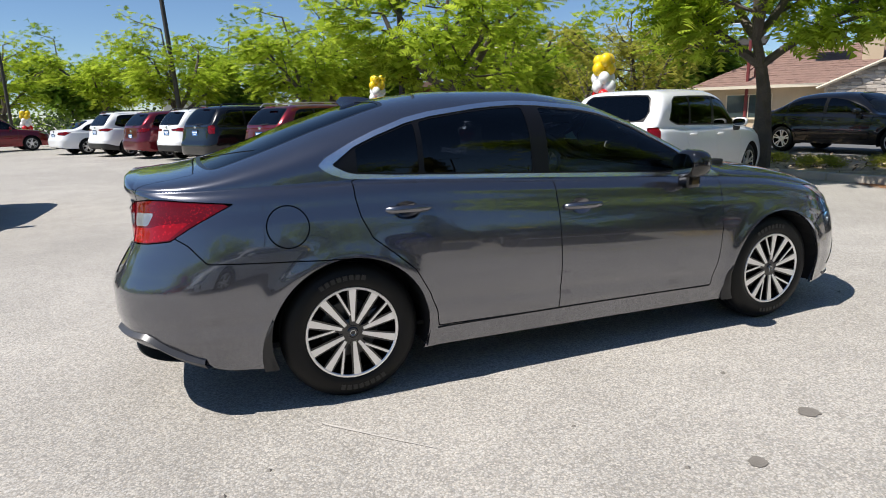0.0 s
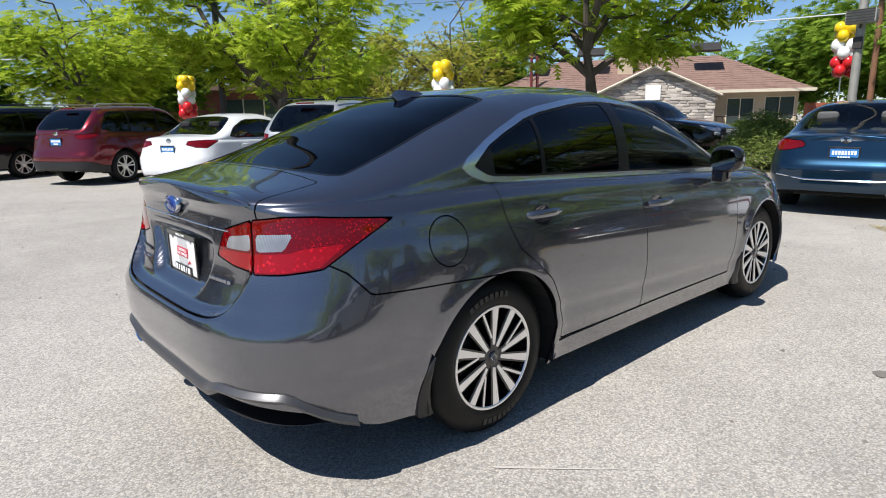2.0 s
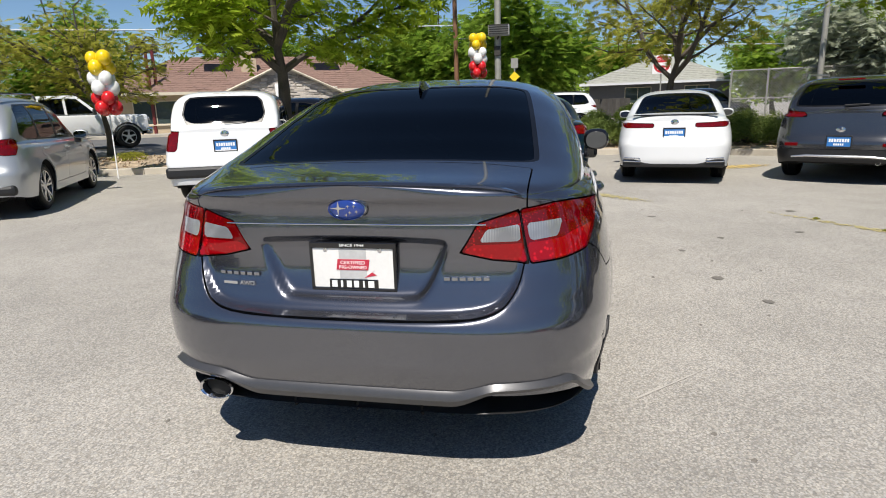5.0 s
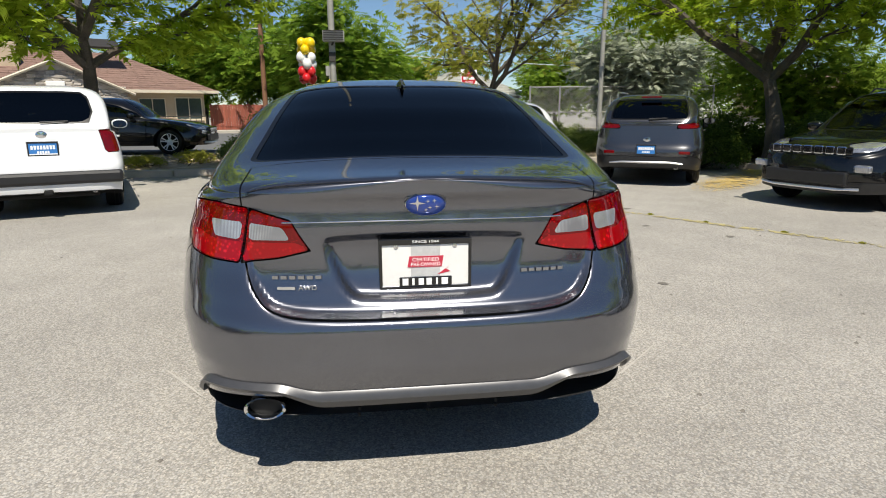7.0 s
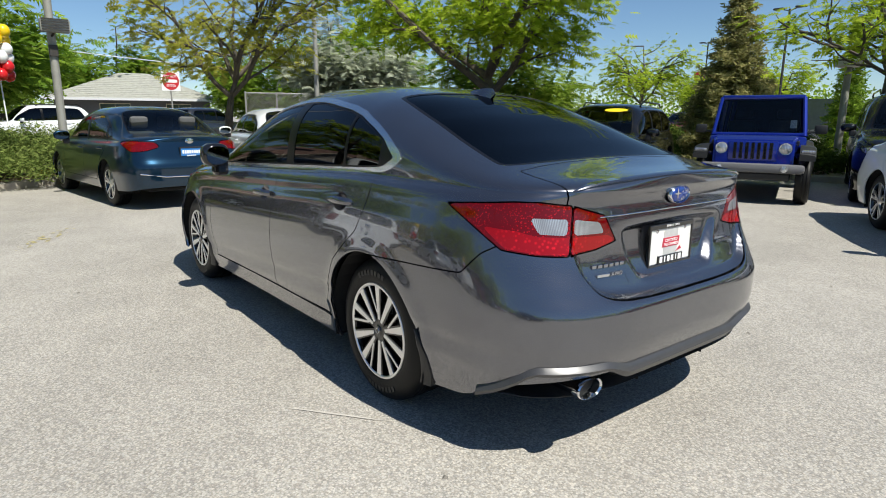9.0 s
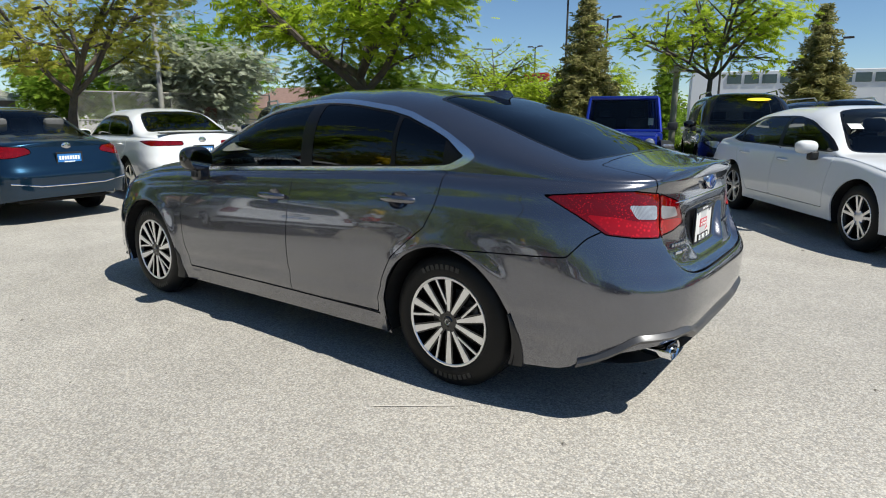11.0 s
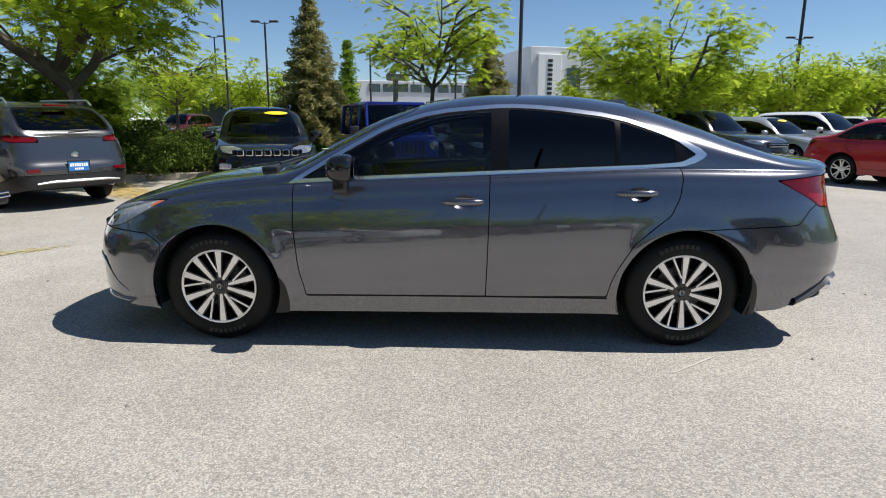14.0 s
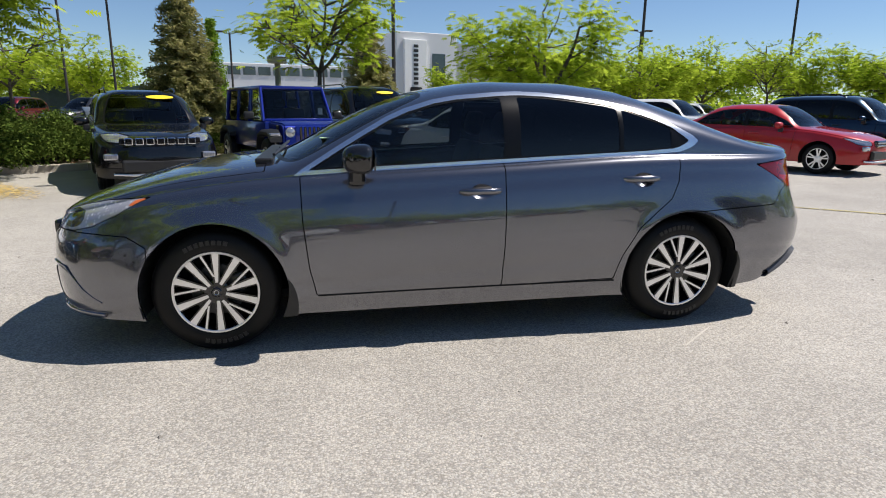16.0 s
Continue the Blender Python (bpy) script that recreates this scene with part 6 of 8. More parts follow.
part("lower_apron", cbox(s["xr"] - 0.03, s["xr"] + 0.3, -0.62, 0.62, 0.31, 0.43, 0.03), PLASTIC, c)
part("tow_hook", cbox(s["xr"] - 0.12, s["xr"] + 0.05, -0.05, 0.05, 0.30, 0.36, 0.015), DARK, c)
part("tailgate_trim", cbox(s["xr"] - 0.035, s["xr"] - 0.015, -0.55, 0.55, 0.615, 0.63, 0.003), CHROME, c)
rear_bits(c, s, "")
s = kind(estate(2.615, 0.95, 0.98, 0.89, 1.66, 0.99, 1.02, 0.345, corner=(8.0, 3.4), slope=0.42, glass_=GLASS_OPEN, tail=[(0.66, 0.86), (0.66, 1.06), (1.0, 1.08), (1.12, 1.04), (0.95, 0.86)], lean=0.16), "estate")
c, s = other_car("tall_estate_car", 4.10, 8.20, 28, s, SILVER, "silver tall estate car with clear rear window", pz=0.88, seat=BEIGE_CLOTH, rails=BLACKP)
part("rear_bumper", cbox(s["xr"] - 0.05, s["xr"] + 0.2, -0.78, 0.78, 0.33, 0.48, 0.05), PLASTIC, c, "black lower bumper")
rear_bits(c, s, "")
c, s = other_car("saloon_car", 2.75, 10.55, 29, kind(saloon(glass_=GLASS_DARK, style="twin", tail=[(0.44, 0.88), (0.50, 0.95), (0.9, 0.965), (1.30, 0.95), (0.95, 0.815), (0.66, 0.83)]), "saloon"), WHITE, "white four-door saloon car with red lamps", pz=0.78)
rear_bits(c, s, "")
s = kind(estate(glass_=GLASS_DARK, cladding=True, tail=[(0.58, 0.98), (0.58, 1.06), (1.0, 1.09), (1.28, 1.08), (1.0, 0.98)], slope=0.42), "estate")
c, s = other_car("tall_estate_car", 1.45, 13.6, 29, s, DKRED, "dark red tall estate car with black lower cladding", pz=0.92, rails=SATIN)
rear_bits(c, s, "")
s = kind(estate(3.08, 1.0, 1.0, 0.98, 1.74, 1.08, 1.08, 0.345, slope=0.34, corner=(7, 3.4), glass_=GLASS_DARK, tail=[(0.74, 0.92), (0.74, 1.16), (1.05, 1.17), (1.05, 0.93)]), "estate")
c, s = other_car("people_carrier", 0.15, 17.0, 29, s, BLACKP, "very dark blue people carrier with upright red lamps", pz=0.95, rails=BLACKP)
rear_bits(c, s, "")
s = kind(estate(2.66, 0.9, 0.95, 0.92, 1.70, 1.07, 1.05, 0.35, glass_=GLASS_DARK, cladding=True, tail=[(0.35, 0.99), (0.36, 1.04), (0.9, 1.08), (1.25, 1.06), (1.0, 0.96)]), "estate")
tall_white, s = other_car("tall_estate_car", -1.0, 19.8, 29, s, WHITE, "white tall estate car with red lamps", pz=0.93, rails=BLACKP)
rear_bits(tall_white, s, "")
s = kind(estate(glass_=GLASS_DARK, slope=0.4), "estate")
c, s = other_car("tall_estate_car", -2.2, 21.9, 29, s, DKRED, "dark red tall estate car in the far row", pz=0.8)
rear_bits(c, s, "")
far_red = c
copy_thing(tall_white, pose(-3.7, 24.3, 0, 0, 0, 29))
c, s = other_car("saloon_car", -5.5, 27.1, 29, kind(saloon(glass_=GLASS_DARK), "saloon"), WHITE, "white four-door saloon car at the end of the row", pz=0.78)
rear_bits(c, s, "")
far_white = c
copy_thing(far_red, pose(-11.2, 32.2, 0, 0, 0, 25))
c, s = other_car("saloon_car", 12.95, 6.55, -88, kind(saloon(2.75, 1.02, 0.95, 0.90, 1.45, 0.94, 0.92, 0.325, glass_=GLASS_DARK), "saloon"), BLACKP, "black four-door saloon car standing in the street", plates=(None, None))
front_bits(c, s, "")
c.location.z = 0.2
black_ = c
c, s = other_car("tall_estate_car", -5.95, 6.35, -90, kind(estate(glass_=GLASS_DARK), "estate"), BLACKP, "black tall estate car whose shadow falls on the lane", plates=(None, None))

# parked cars farther off, repeated
random.seed(11)
far_rows = [(-16, -31), (-13, -31.5), (-10, -32), (-7, -32.5), (-4.2, -33), (-19, -30.5), (-22, -30), (-25, -29), (-28, -28), (-24, -22), (-27, -20.5), (-30, -19), (-33, -17), (-36, -15)]
for k, (x, y) in enumerate(far_rows):
    copy_thing((silver_, dark_, white_, black_)[k % 4], pose(x, y, 0, 0, 0, 118 + random.uniform(-4, 4)))
for x, y, yaw, src in ((26.0, 0.2, 100, tall_white), (27.5, -7.2, -60, dark_), (31.5, -17.0, 20, white_), (36.0, -19.5, 35, tall_white), (12.0, -29.0, 60, dark_), (16.5, -31.5, 80, far_red), (20.5, -33.0, 60, far_white), (25, -38, 60, silver_), (29, -41, 60, dark_), (32, -46, 60, white_)):
    copy_thing(src, pose(x, y, 0, 0, 0, yaw))


# ---------------------------------------------------------------- off-roader and pick-ups
def offroader(m):
    """A boxy blue off-roader with separate black wings and round lamps."""
    c = thing("off_road_car", m, "bright blue boxy off-road car with black wings", "car", "parked cars")
    wb, W = 3.0, 0.78
    part("lower_body", cbox(-1.95, 1.15, -W, W, 0.55, 1.12, 0.05), BLUE, c, "", True)
    bm = bmesh.new()
    hood = [(1.1, 0.98), (1.1, 1.14), (1.75, 1.10), (1.82, 1.06), (1.84, 0.62), (1.1, 0.60)]
    a = [bm.verts.new((x, -0.70 + (0.08 if x > 1.5 else 0), z)) for x, z in hood]
    b = [bm.verts.new((x, 0.70 - (0.08 if x > 1.5 else 0), z)) for x, z in hood]
    bm.faces.new(a)
    bm.faces.new(b[::-1])
    for k in range(6):
        bm.faces.new((a[k], b[k], b[(k + 1) % 6], a[(k + 1) % 6]))
    bmesh.ops.bevel(bm, geom=list(bm.edges), offset=0.04, segments=3, affect="EDGES")
    part("bonnet", bm, BLUE, c, "", True)
    # cabin frame
    top = [(-1.9, 1.12), (-1.82, 1.80), (0.62, 1.82), (0.95, 1.14)]
    part("roof", cbox(-1.86, 0.66, -0.69, 0.69, 1.76, 1.85, 0.035), BLUE, c, "", True)
    for sg in (1, -1):
        for x0, x1, z0, z1, w in ((0.98, 0.64, 1.12, 1.80, 0.07), (0.02, 0.0, 1.1, 1.78, 0.10), (-0.92, -0.92, 1.1, 1.78, 0.09), (-1.85, -1.80, 1.1, 1.78, 0.12)):
            part("pillar", bar([(x0, sg * 0.745, z0), (x1, sg * 0.675, z1)], w / 2, 8), BLUE, c, "", True)
        for x0, x1 in ((0.06, 0.82), (-0.87, -0.04), (-1.78, -0.98)):
            bm = bmesh.new()
            f = bm.faces.new([bm.verts.new(v) for v in ((x0, sg * 0.752, 1.13), (x1, sg * 0.752, 1.13), (x1 - (0.22 if x1 > 0.5 else 0), sg * 0.685, 1.76), (x0, sg * 0.685, 1.76))])
            bmesh.ops.solidify(bm, geom=[f], thickness=0.006)
            part("side_window", bm, DARKG, c)
        for x in (wb / 2, -wb / 2):
            pts = [(x - 0.52, sg * 0.86, 0.62), (x - 0.40, sg * 0.86, 0.90), (x - 0.2, sg * 0.86, 0.97), (x + 0.25, sg * 0.86, 0.96), (x + 0.45, sg * 0.85, 0.84)]
            bm = bmesh.new()
            r0 = [[bm.verts.new((p[0], sg * yy, p[2] + dz)) for yy, dz in ((0.70, 0.02), (0.90, 0.0), (0.935, -0.03), (0.93, -0.09), (0.70, -0.09))] for p in pts]
            for u, v in zip(r0, r0[1:]):
                for j in range(5):
                    bm.faces.new((u[j], v[j], v[(j + 1) % 5], u[(j + 1) % 5]))
            bm.faces.new(r0[0])
            bm.faces.new(r0[-1][::-1])
            part("wing", bm, PLASTIC, c, "black plastic wing", True)
            wheel(c, x, sg * 0.90, 0.405, 0.23, "five", False, sg)
        lamp = lathe([(0.0005, 0.03), (0.07, 0.022), (0.085, 0.01), (0.098, 0.012), (0.1, -0.03)], 24, "x")
        bmesh.ops.translate(lamp, vec=(1.83, sg * 0.49, 0.93), verts=lamp.verts)
        part("headlamp", lamp, CLEARL, c, "round headlamp", True)
        part("marker_lamp", cbox(1.72, 1.92, sg * 0.82 - 0.10, sg * 0.82 + 0.10, 0.86, 0.92, 0.02), CLEARL, c)
        fog = lathe([(0.0005, 0.02), (0.05, 0.015), (0.06, 0)], 16, "x")
        bmesh.ops.translate(fog, vec=(2.0, sg * 0.5, 0.60), verts=fog.verts)
        part("fog_lamp", fog, CLEARL, c, "", True)
    bm = bmesh.new()
    f = bm.faces.new([bm.verts.new(v) for v in ((0.97, -0.68, 1.17), (0.97, 0.68, 1.17), (0.67, 0.62, 1.77), (0.67, -0.62, 1.77))])
    bmesh.ops.solidify(bm, geom=[f], thickness=0.006)
    part("windscreen", bm, CLEAR, c)
    part("screen_frame", bar([(0.99, -0.72, 1.15), (0.99, 0.72, 1.15)], 0.03, 8), BLUE, c, "", True)
    part("windscreen_label", cbox(0.83, 0.84, 0.50, 0.60, 1.26, 1.40), WHITE_INK, c)
    part("grille_panel", cbox(1.80, 1.845, -0.38, 0.38, 0.72, 1.05, 0.02), BLUE, c, "", True)
    for k in range(7):
        y = (k - 3) * 0.092
        part("grille_slot", cbox(1.835, 1.852, y - 0.028, y + 0.028, 0.75, 1.03, 0.012), GLOSSB, c)
    part("front_bumper", cbox(1.78, 2.0, -0.80, 0.80, 0.53, 0.68, 0.05), mat_cache("grey_bumper", (0.13, 0.13, 0.135), 0.5), c, "grey plastic bumper", True)
    part("bumper_lower", cbox(1.7, 1.9, -0.6, 0.6, 0.40, 0.53, 0.03), PLASTIC, c)
    part("floor_pan", cbox(-1.9, 1.7, -0.6, 0.6, 0.42, 0.56, 0.03), DARK, c)
    part("cabin_back", cbox(-1.95, -1.86, -0.72, 0.72, 1.1, 1.8, 0.02), DARK, c)
    dash(c, 0.5, 0.9, 1.12, 0.6)
    seats(c, (0.1, -0.8), 0.36, 0.72, CLOTH)
    for sg in (1, -1):
        part("door_mirror", cbox(0.72, 0.80, sg * 0.98 - 0.10, sg * 0.98 + 0.10, 1.16, 1.32, 0.03), PLASTIC, c, "", True)
        part("mirror_arm", bar([(0.78, sg * 0.76, 1.18), (0.78, sg * 0.92, 1.2)], 0.02, 6), PLASTIC, c)
        part("bonnet_latch", cbox(1.55, 1.62, sg * 0.66 - 0.02, sg * 0.66 + 0.02, 0.98, 1.06, 0.008), PLASTIC, c)
    return c


offroader(pose(1.55, -9.0, 0, 0, 0, 112)).scale = (0.92, 0.92, 0.92)


def pickup(m, material, label):
    c = thing("pickup_truck", m, label, "pickup truck", "parked cars")
    s = kind(estate(2.2, 0.6, 1.0, 0.95, 1.82, 1.12, 1.13, 0.39, slope=0.12, corner=(10, 3.6), glass_=GLASS_DARK, door_cuts=False), "estate")
    wb = 3.6
    part("cab", cbox(-0.95, 1.0, -0.92, 0.92, 0.5, 1.15, 0.06), material, c, "", True)
    bm = bmesh.new()
    prof = [(-0.9, 1.12), (-0.82, 1.78), (0.30, 1.80), (0.98, 1.15)]
    a = [bm.verts.new((x, -0.88 + 0.16 * (z > 1.5), z)) for x, z in prof]
    b = [bm.verts.new((x, 0.88 - 0.16 * (z > 1.5), z)) for x, z in prof]
    bm.faces.new(a)
    bm.faces.new(b[::-1])
    for k in range(4):
        bm.faces.new((a[k], b[k], b[(k + 1) % 4], a[(k + 1) % 4]))
    bmesh.ops.bevel(bm, geom=list(bm.edges), offset=0.05, segments=2, affect="EDGES")
    part("cabin", bm, material, c, "", True)
    for sg in (1, -1):
        for q in (((-0.02, 1.2), (0.78, 1.2), (0.30, 1.68), (-0.02, 1.70)), ((-0.80, 1.2), (-0.10, 1.2), (-0.10, 1.70), (-0.74, 1.68))):
            bm = bmesh.new()
            f = bm.faces.new([bm.verts.new((x, sg * (0.895 - 0.25 * (z - 1.15)), z)) for x, z in q])
            bmesh.ops.solidify(bm, geom=[f], thickness=0.012)
            part("side_window", bm, DARKG, c)
        for x in (wb / 2 - 0.1, -wb / 2 - 0.1):
            wheel(c, x, sg * 0.93, 0.39, 0.23, "five", False, sg)
            part("arch", bar([(x + 0.46 * math.cos(t), sg * 0.93, 0.39 + 0.46 * math.sin(t)) for t in np.linspace(0.1, 3.04, 12)], 0.03, 6), PLASTIC, c)
        part("bed_side", cbox(-2.85, -0.95, sg * 0.90 - 0.05, sg * 0.90 + 0.05, 0.55, 1.2, 0.03), material, c, "", True)
        part("headlamp", cbox(2.35, 2.45, sg * 0.72 - 0.14, sg * 0.72 + 0.14, 0.88, 1.04, 0.03), CLEARL, c)
        part("door_mirror", cbox(0.7, 0.8, sg * 1.05 - 0.1, sg * 1.05 + 0.1, 1.15, 1.35, 0.03), PLASTIC, c)
    bm = bmesh.new()
    f = bm.faces.new([bm.verts.new(v) for v in ((0.98, -0.8, 1.19), (0.98, 0.8, 1.19), (0.36, 0.68, 1.76), (0.36, -0.68, 1.76))])
    bmesh.ops.solidify(bm, geom=[f], thickness=0.012)
    part("windscreen", bm, TINT_F, c)
    part("bonnet", cbox(0.9, 2.4, -0.88, 0.88, 0.55, 1.13, 0.08), material, c, "", True)
    part("grille", cbox(2.36, 2.44, -0.55, 0.55, 0.75, 1.05, 0.03), GLOSSB, c)
    part("front_bumper", cbox(2.3, 2.5, -0.92, 0.92, 0.45, 0.68, 0.05), CHROME, c, "", True)
    part("bed_floor", cbox(-2.85, -0.95, -0.88, 0.88, 0.55, 0.66), DARK, c)
    part("tailgate", cbox(-2.9, -2.84, -0.85, 0.85, 0.6, 1.2, 0.02), material, c, "", True)
    return c


pk = pickup(pose(13.6, 15.9, 0.2, 0, 0, -40), WHITE, "white pickup truck standing in the street")
copy_thing(pk, pose(10.0, -27.0, 0, 0, 0, 125))


# ---------------------------------------------------------------- trees and bushes
BARKT = mat("tree_bark", (0.09, 0.075, 0.06), 0.95, 0.0, 0.35, 4, 40, 0.02)
LEAF_A = leaf_mat("locust_leaves", (0.19, 0.29, 0.018), (0.50, 0.60, 0.065), 0.62)
LEAF_B = leaf_mat("green_leaves", (0.09, 0.18, 0.02), (0.32, 0.45, 0.06), 0.5)
LEAF_C = leaf_mat("dark_leaves", (0.11, 0.19, 0.025), (0.30, 0.40, 0.06), 0.5)
LEAF_D = leaf_mat("olive_leaves", (0.24, 0.25, 0.04), (0.48, 0.47, 0.09), 0.58)
LEAF_E = leaf_mat("spruce_needles", (0.19, 0.205, 0.075), (0.44, 0.40, 0.18), 0.42)
LEAF_S = leaf_mat("hedge_leaves", (0.045, 0.08, 0.016), (0.14, 0.19, 0.04), 0.3)
LEAF_F = leaf_mat("silver_leaves", (0.27, 0.30, 0.20), (0.52, 0.55, 0.43), 0.45)
LEAF_J = leaf_mat("juniper_needles", (0.10, 0.15, 0.035), (0.28, 0.34, 0.10), 0.32)


def leaves(rng, centres, spread, count, size, flat=0.6, aspect=0.5, hang=0.0):
    """Many small pointed leaves strewn about the given centres; returns vertices and quads."""
    n = len(centres) * count
    c = np.repeat(centres, count, 0)
    off = np.clip(rng.normal(0, 1, (n, 3)), -1.7, 1.7) * np.array([spread, spread, spread * flat])
    p = c + off
    d = rng.normal(0, 1, (n, 3))
    d[:, 2] = d[:, 2] * 0.5 - hang
    d /= np.linalg.norm(d, axis=1)[:, None]
    e = rng.normal(0, 1, (n, 3))
    e -= d * (e * d).sum(1)[:, None]
    e /= np.linalg.norm(e, axis=1)[:, None]
    L = size * rng.uniform(0.6, 1.3, (n, 1))
    w = L * aspect
    v = np.stack([p - d * L / 2, p + e * w / 2, p + d * L / 2, p - e * w / 2], 1).reshape(-1, 3)
    return v


def leaf_mesh(name, v, material, parent):
    n = len(v)
    me = bpy.data.meshes.new(name)
    me.vertices.add(n)
    me.vertices.foreach_set("co", v.astype(np.float32).ravel())
    me.loops.add(n)
    me.loops.foreach_set("vertex_index", np.arange(n, dtype=np.int32))
    me.polygons.add(n // 4)
    me.polygons.foreach_set("loop_start", np.arange(0, n, 4, dtype=np.int32))
    me.polygons.foreach_set("loop_total", np.full(n // 4, 4, dtype=np.int32))
    me.update(calc_edges=True)
    me.validate()
    return tagged(link_mesh(name, me, material, parent), kind="stuff")


def sprays(rng, centres, spread, count, length, flat=0.45, droop=0.22):
    """Feathery compound leaves strewn about the given centres: a drooping stalk with paired leaflets, each spray one island; returns vertices and triangles."""
    c = np.repeat(centres, count, 0)
    n = len(c)
    p = c + np.clip(rng.normal(0, 1, (n, 3)), -1.8, 1.8) * np.array([spread, spread, spread * flat])
    out = p - centres.mean(0)
    out[:, 2] *= 0.15
    d = out / (np.linalg.norm(out, axis=1)[:, None] + 1e-6) + rng.normal(0, 0.75, (n, 3)) * (1, 1, 0.4)
    d /= np.linalg.norm(d, axis=1)[:, None] + 1e-6
    up = np.array([0, 0, 1.0]) + rng.normal(0, 0.42, (n, 3))
    s = np.cross(up, d)
    s /= np.linalg.norm(s, axis=1)[:, None] + 1e-6
    L = length * rng.uniform(0.65, 1.3, (n, 1))
    v = np.empty((n, 13, 3))
    for k in range(5):
        f = k / 4
        v[:, k] = p + d * L * f - np.array([0, 0, 1.0]) * L * droop * f * f
    for k in range(4):
        reach = L * (0.34, 0.46, 0.42, 0.30)[k] * rng.uniform(0.8, 1.15, (n, 1))
        root = (v[:, k] + v[:, k + 1]) / 2 + d * reach * 0.45
        v[:, 5 + k] = root + s * reach - np.array([0, 0, 0.18]) * reach
        v[:, 9 + k] = root - s * reach - np.array([0, 0, 0.18]) * reach
    one = np.array([(k, k + 1, 5 + k) for k in range(4)] + [(k + 1, k, 9 + k) for k in range(4)])
    tri = (one[None] + 13 * np.arange(n)[:, None, None]).reshape(-1)
    return v.reshape(-1, 3), tri


def spray_mesh(name, v, tri, material, parent):
    me = bpy.data.meshes.new(name)
    me.vertices.add(len(v))
    me.vertices.foreach_set("co", v.astype(np.float32).ravel())
    me.loops.add(len(tri))
    me.loops.foreach_set("vertex_index", tri.astype(np.int32))
    me.polygons.add(len(tri) // 3)
    me.polygons.foreach_set("loop_start", np.arange(0, len(tri), 3, dtype=np.int32))
    me.polygons.foreach_set("loop_total", np.full(len(tri) // 3, 3, dtype=np.int32))
    me.update(calc_edges=True)
    return tagged(link_mesh(name, me, material, parent), kind="stuff")


def tree(name, m, label, height, trunk_h, spread, material, seed, tips=170, per=75, leaf=0.13, radius=0.17, lean=0.0, flat=0.45, clump=0.34, arch=0.55, bare=0, full=1.0):
    """A tree: tapered trunk forking into limbs and twigs, leaves in clumps about the twig ends."""
    rnd, rng = random.Random(seed), np.random.default_rng(seed)
    t = thing(name, m, label, "tree")
    bm = bmesh.new()
    ends = []

    def limb(p, d, length, r, level):
        pts, rad = [p], [r]
        steps = 5
        for k in range(steps):
            d = (d + Vector((rnd.uniform(-1, 1), rnd.uniform(-1, 1), rnd.uniform(-0.5, 0.7))) * 0.22 + Vector((0, 0, 0.05 if level else 0))).normalized()
            p = p + d * (length / steps)
            pts.append(p.copy())
            rad.append(r * (1 - 0.6 * (k + 1) / steps))
            if level >= 2 and k >= 1:
                ends.append(p.copy())
        tube(bm, pts, rad, 8 if level == 0 else (6 if level == 1 else 4), False)
        return pts, rad, d

    base = Vector((0, 0, 0))
    pts, rad, d = limb(Vector((0, 0, -0.05)), Vector((lean, 0.03, 1)).normalized(), trunk_h, radius, 0)
    top, tr = pts[-1], rad[-1]
    n1 = rnd.randint(5, 6)
    for k in range(n1):
        a = 2 * math.pi * (k + rnd.uniform(-0.25, 0.25)) / n1
        up = rnd.uniform(0.5, 1.15) * (height - trunk_h) / spread * arch + 0.15
        d1 = Vector((math.cos(a), math.sin(a), up)).normalized()
        p1, r1, e1 = limb(pts[-1 - (k % 2)], d1, spread * rnd.uniform(0.75, 1.05), tr * rnd.uniform(1.0, 1.35), 1)
        for j in range(5):
            q = p1[1 + j % (len(p1) - 1)]
            b = a + rnd.uniform(-1.2, 1.2)
            d2 = Vector((math.cos(b), math.sin(b), rnd.uniform(-0.15, 0.9))).normalized()
            p2, r2, e2 = limb(q, d2, spread * rnd.uniform(0.3, 0.62), 0.035, 2)
            for i in range(2):
                c = b + rnd.uniform(-1.3, 1.3)
                limb(p2[2 + i], Vector((math.cos(c), math.sin(c), rnd.uniform(-0.3, 0.6))).normalized(), spread * rnd.uniform(0.18, 0.34), 0.016, 3)
    lead = Vector((rnd.uniform(-0.2, 0.2), rnd.uniform(-0.2, 0.2), 1)).normalized()
    p1, r1, e1 = limb(top, lead, (height - trunk_h) * 0.8, tr * 0.9, 1)
    for j in range(8):
        a = rnd.uniform(0, 6.28)
        limb(p1[1 + j % 5], Vector((math.cos(a), math.sin(a), rnd.uniform(0, 0.9))).normalized(), spread * rnd.uniform(0.3, 0.6), 0.03, 2)
    part("trunk", bm, BARKT, t, "", True)
    c = np.array([tuple(e) for e in ends])
    k = rng.permutation(len(c))[: max(20, int(len(c) * (1 - bare)))]
    c = c[k]
    extra = c[rng.integers(0, len(c), max(0, tips - len(c)))] + rng.normal(0, clump * 0.9, (max(0, tips - len(c)), 3)) * (1, 1, 0.5) if tips > len(c) else c[:0]
    c = np.vstack([c, extra])
    spray_mesh("crown", *sprays(rng, c, clump, max(3, int(per * 0.24 * full)), leaf * 1.85, flat), material, t)
    return t


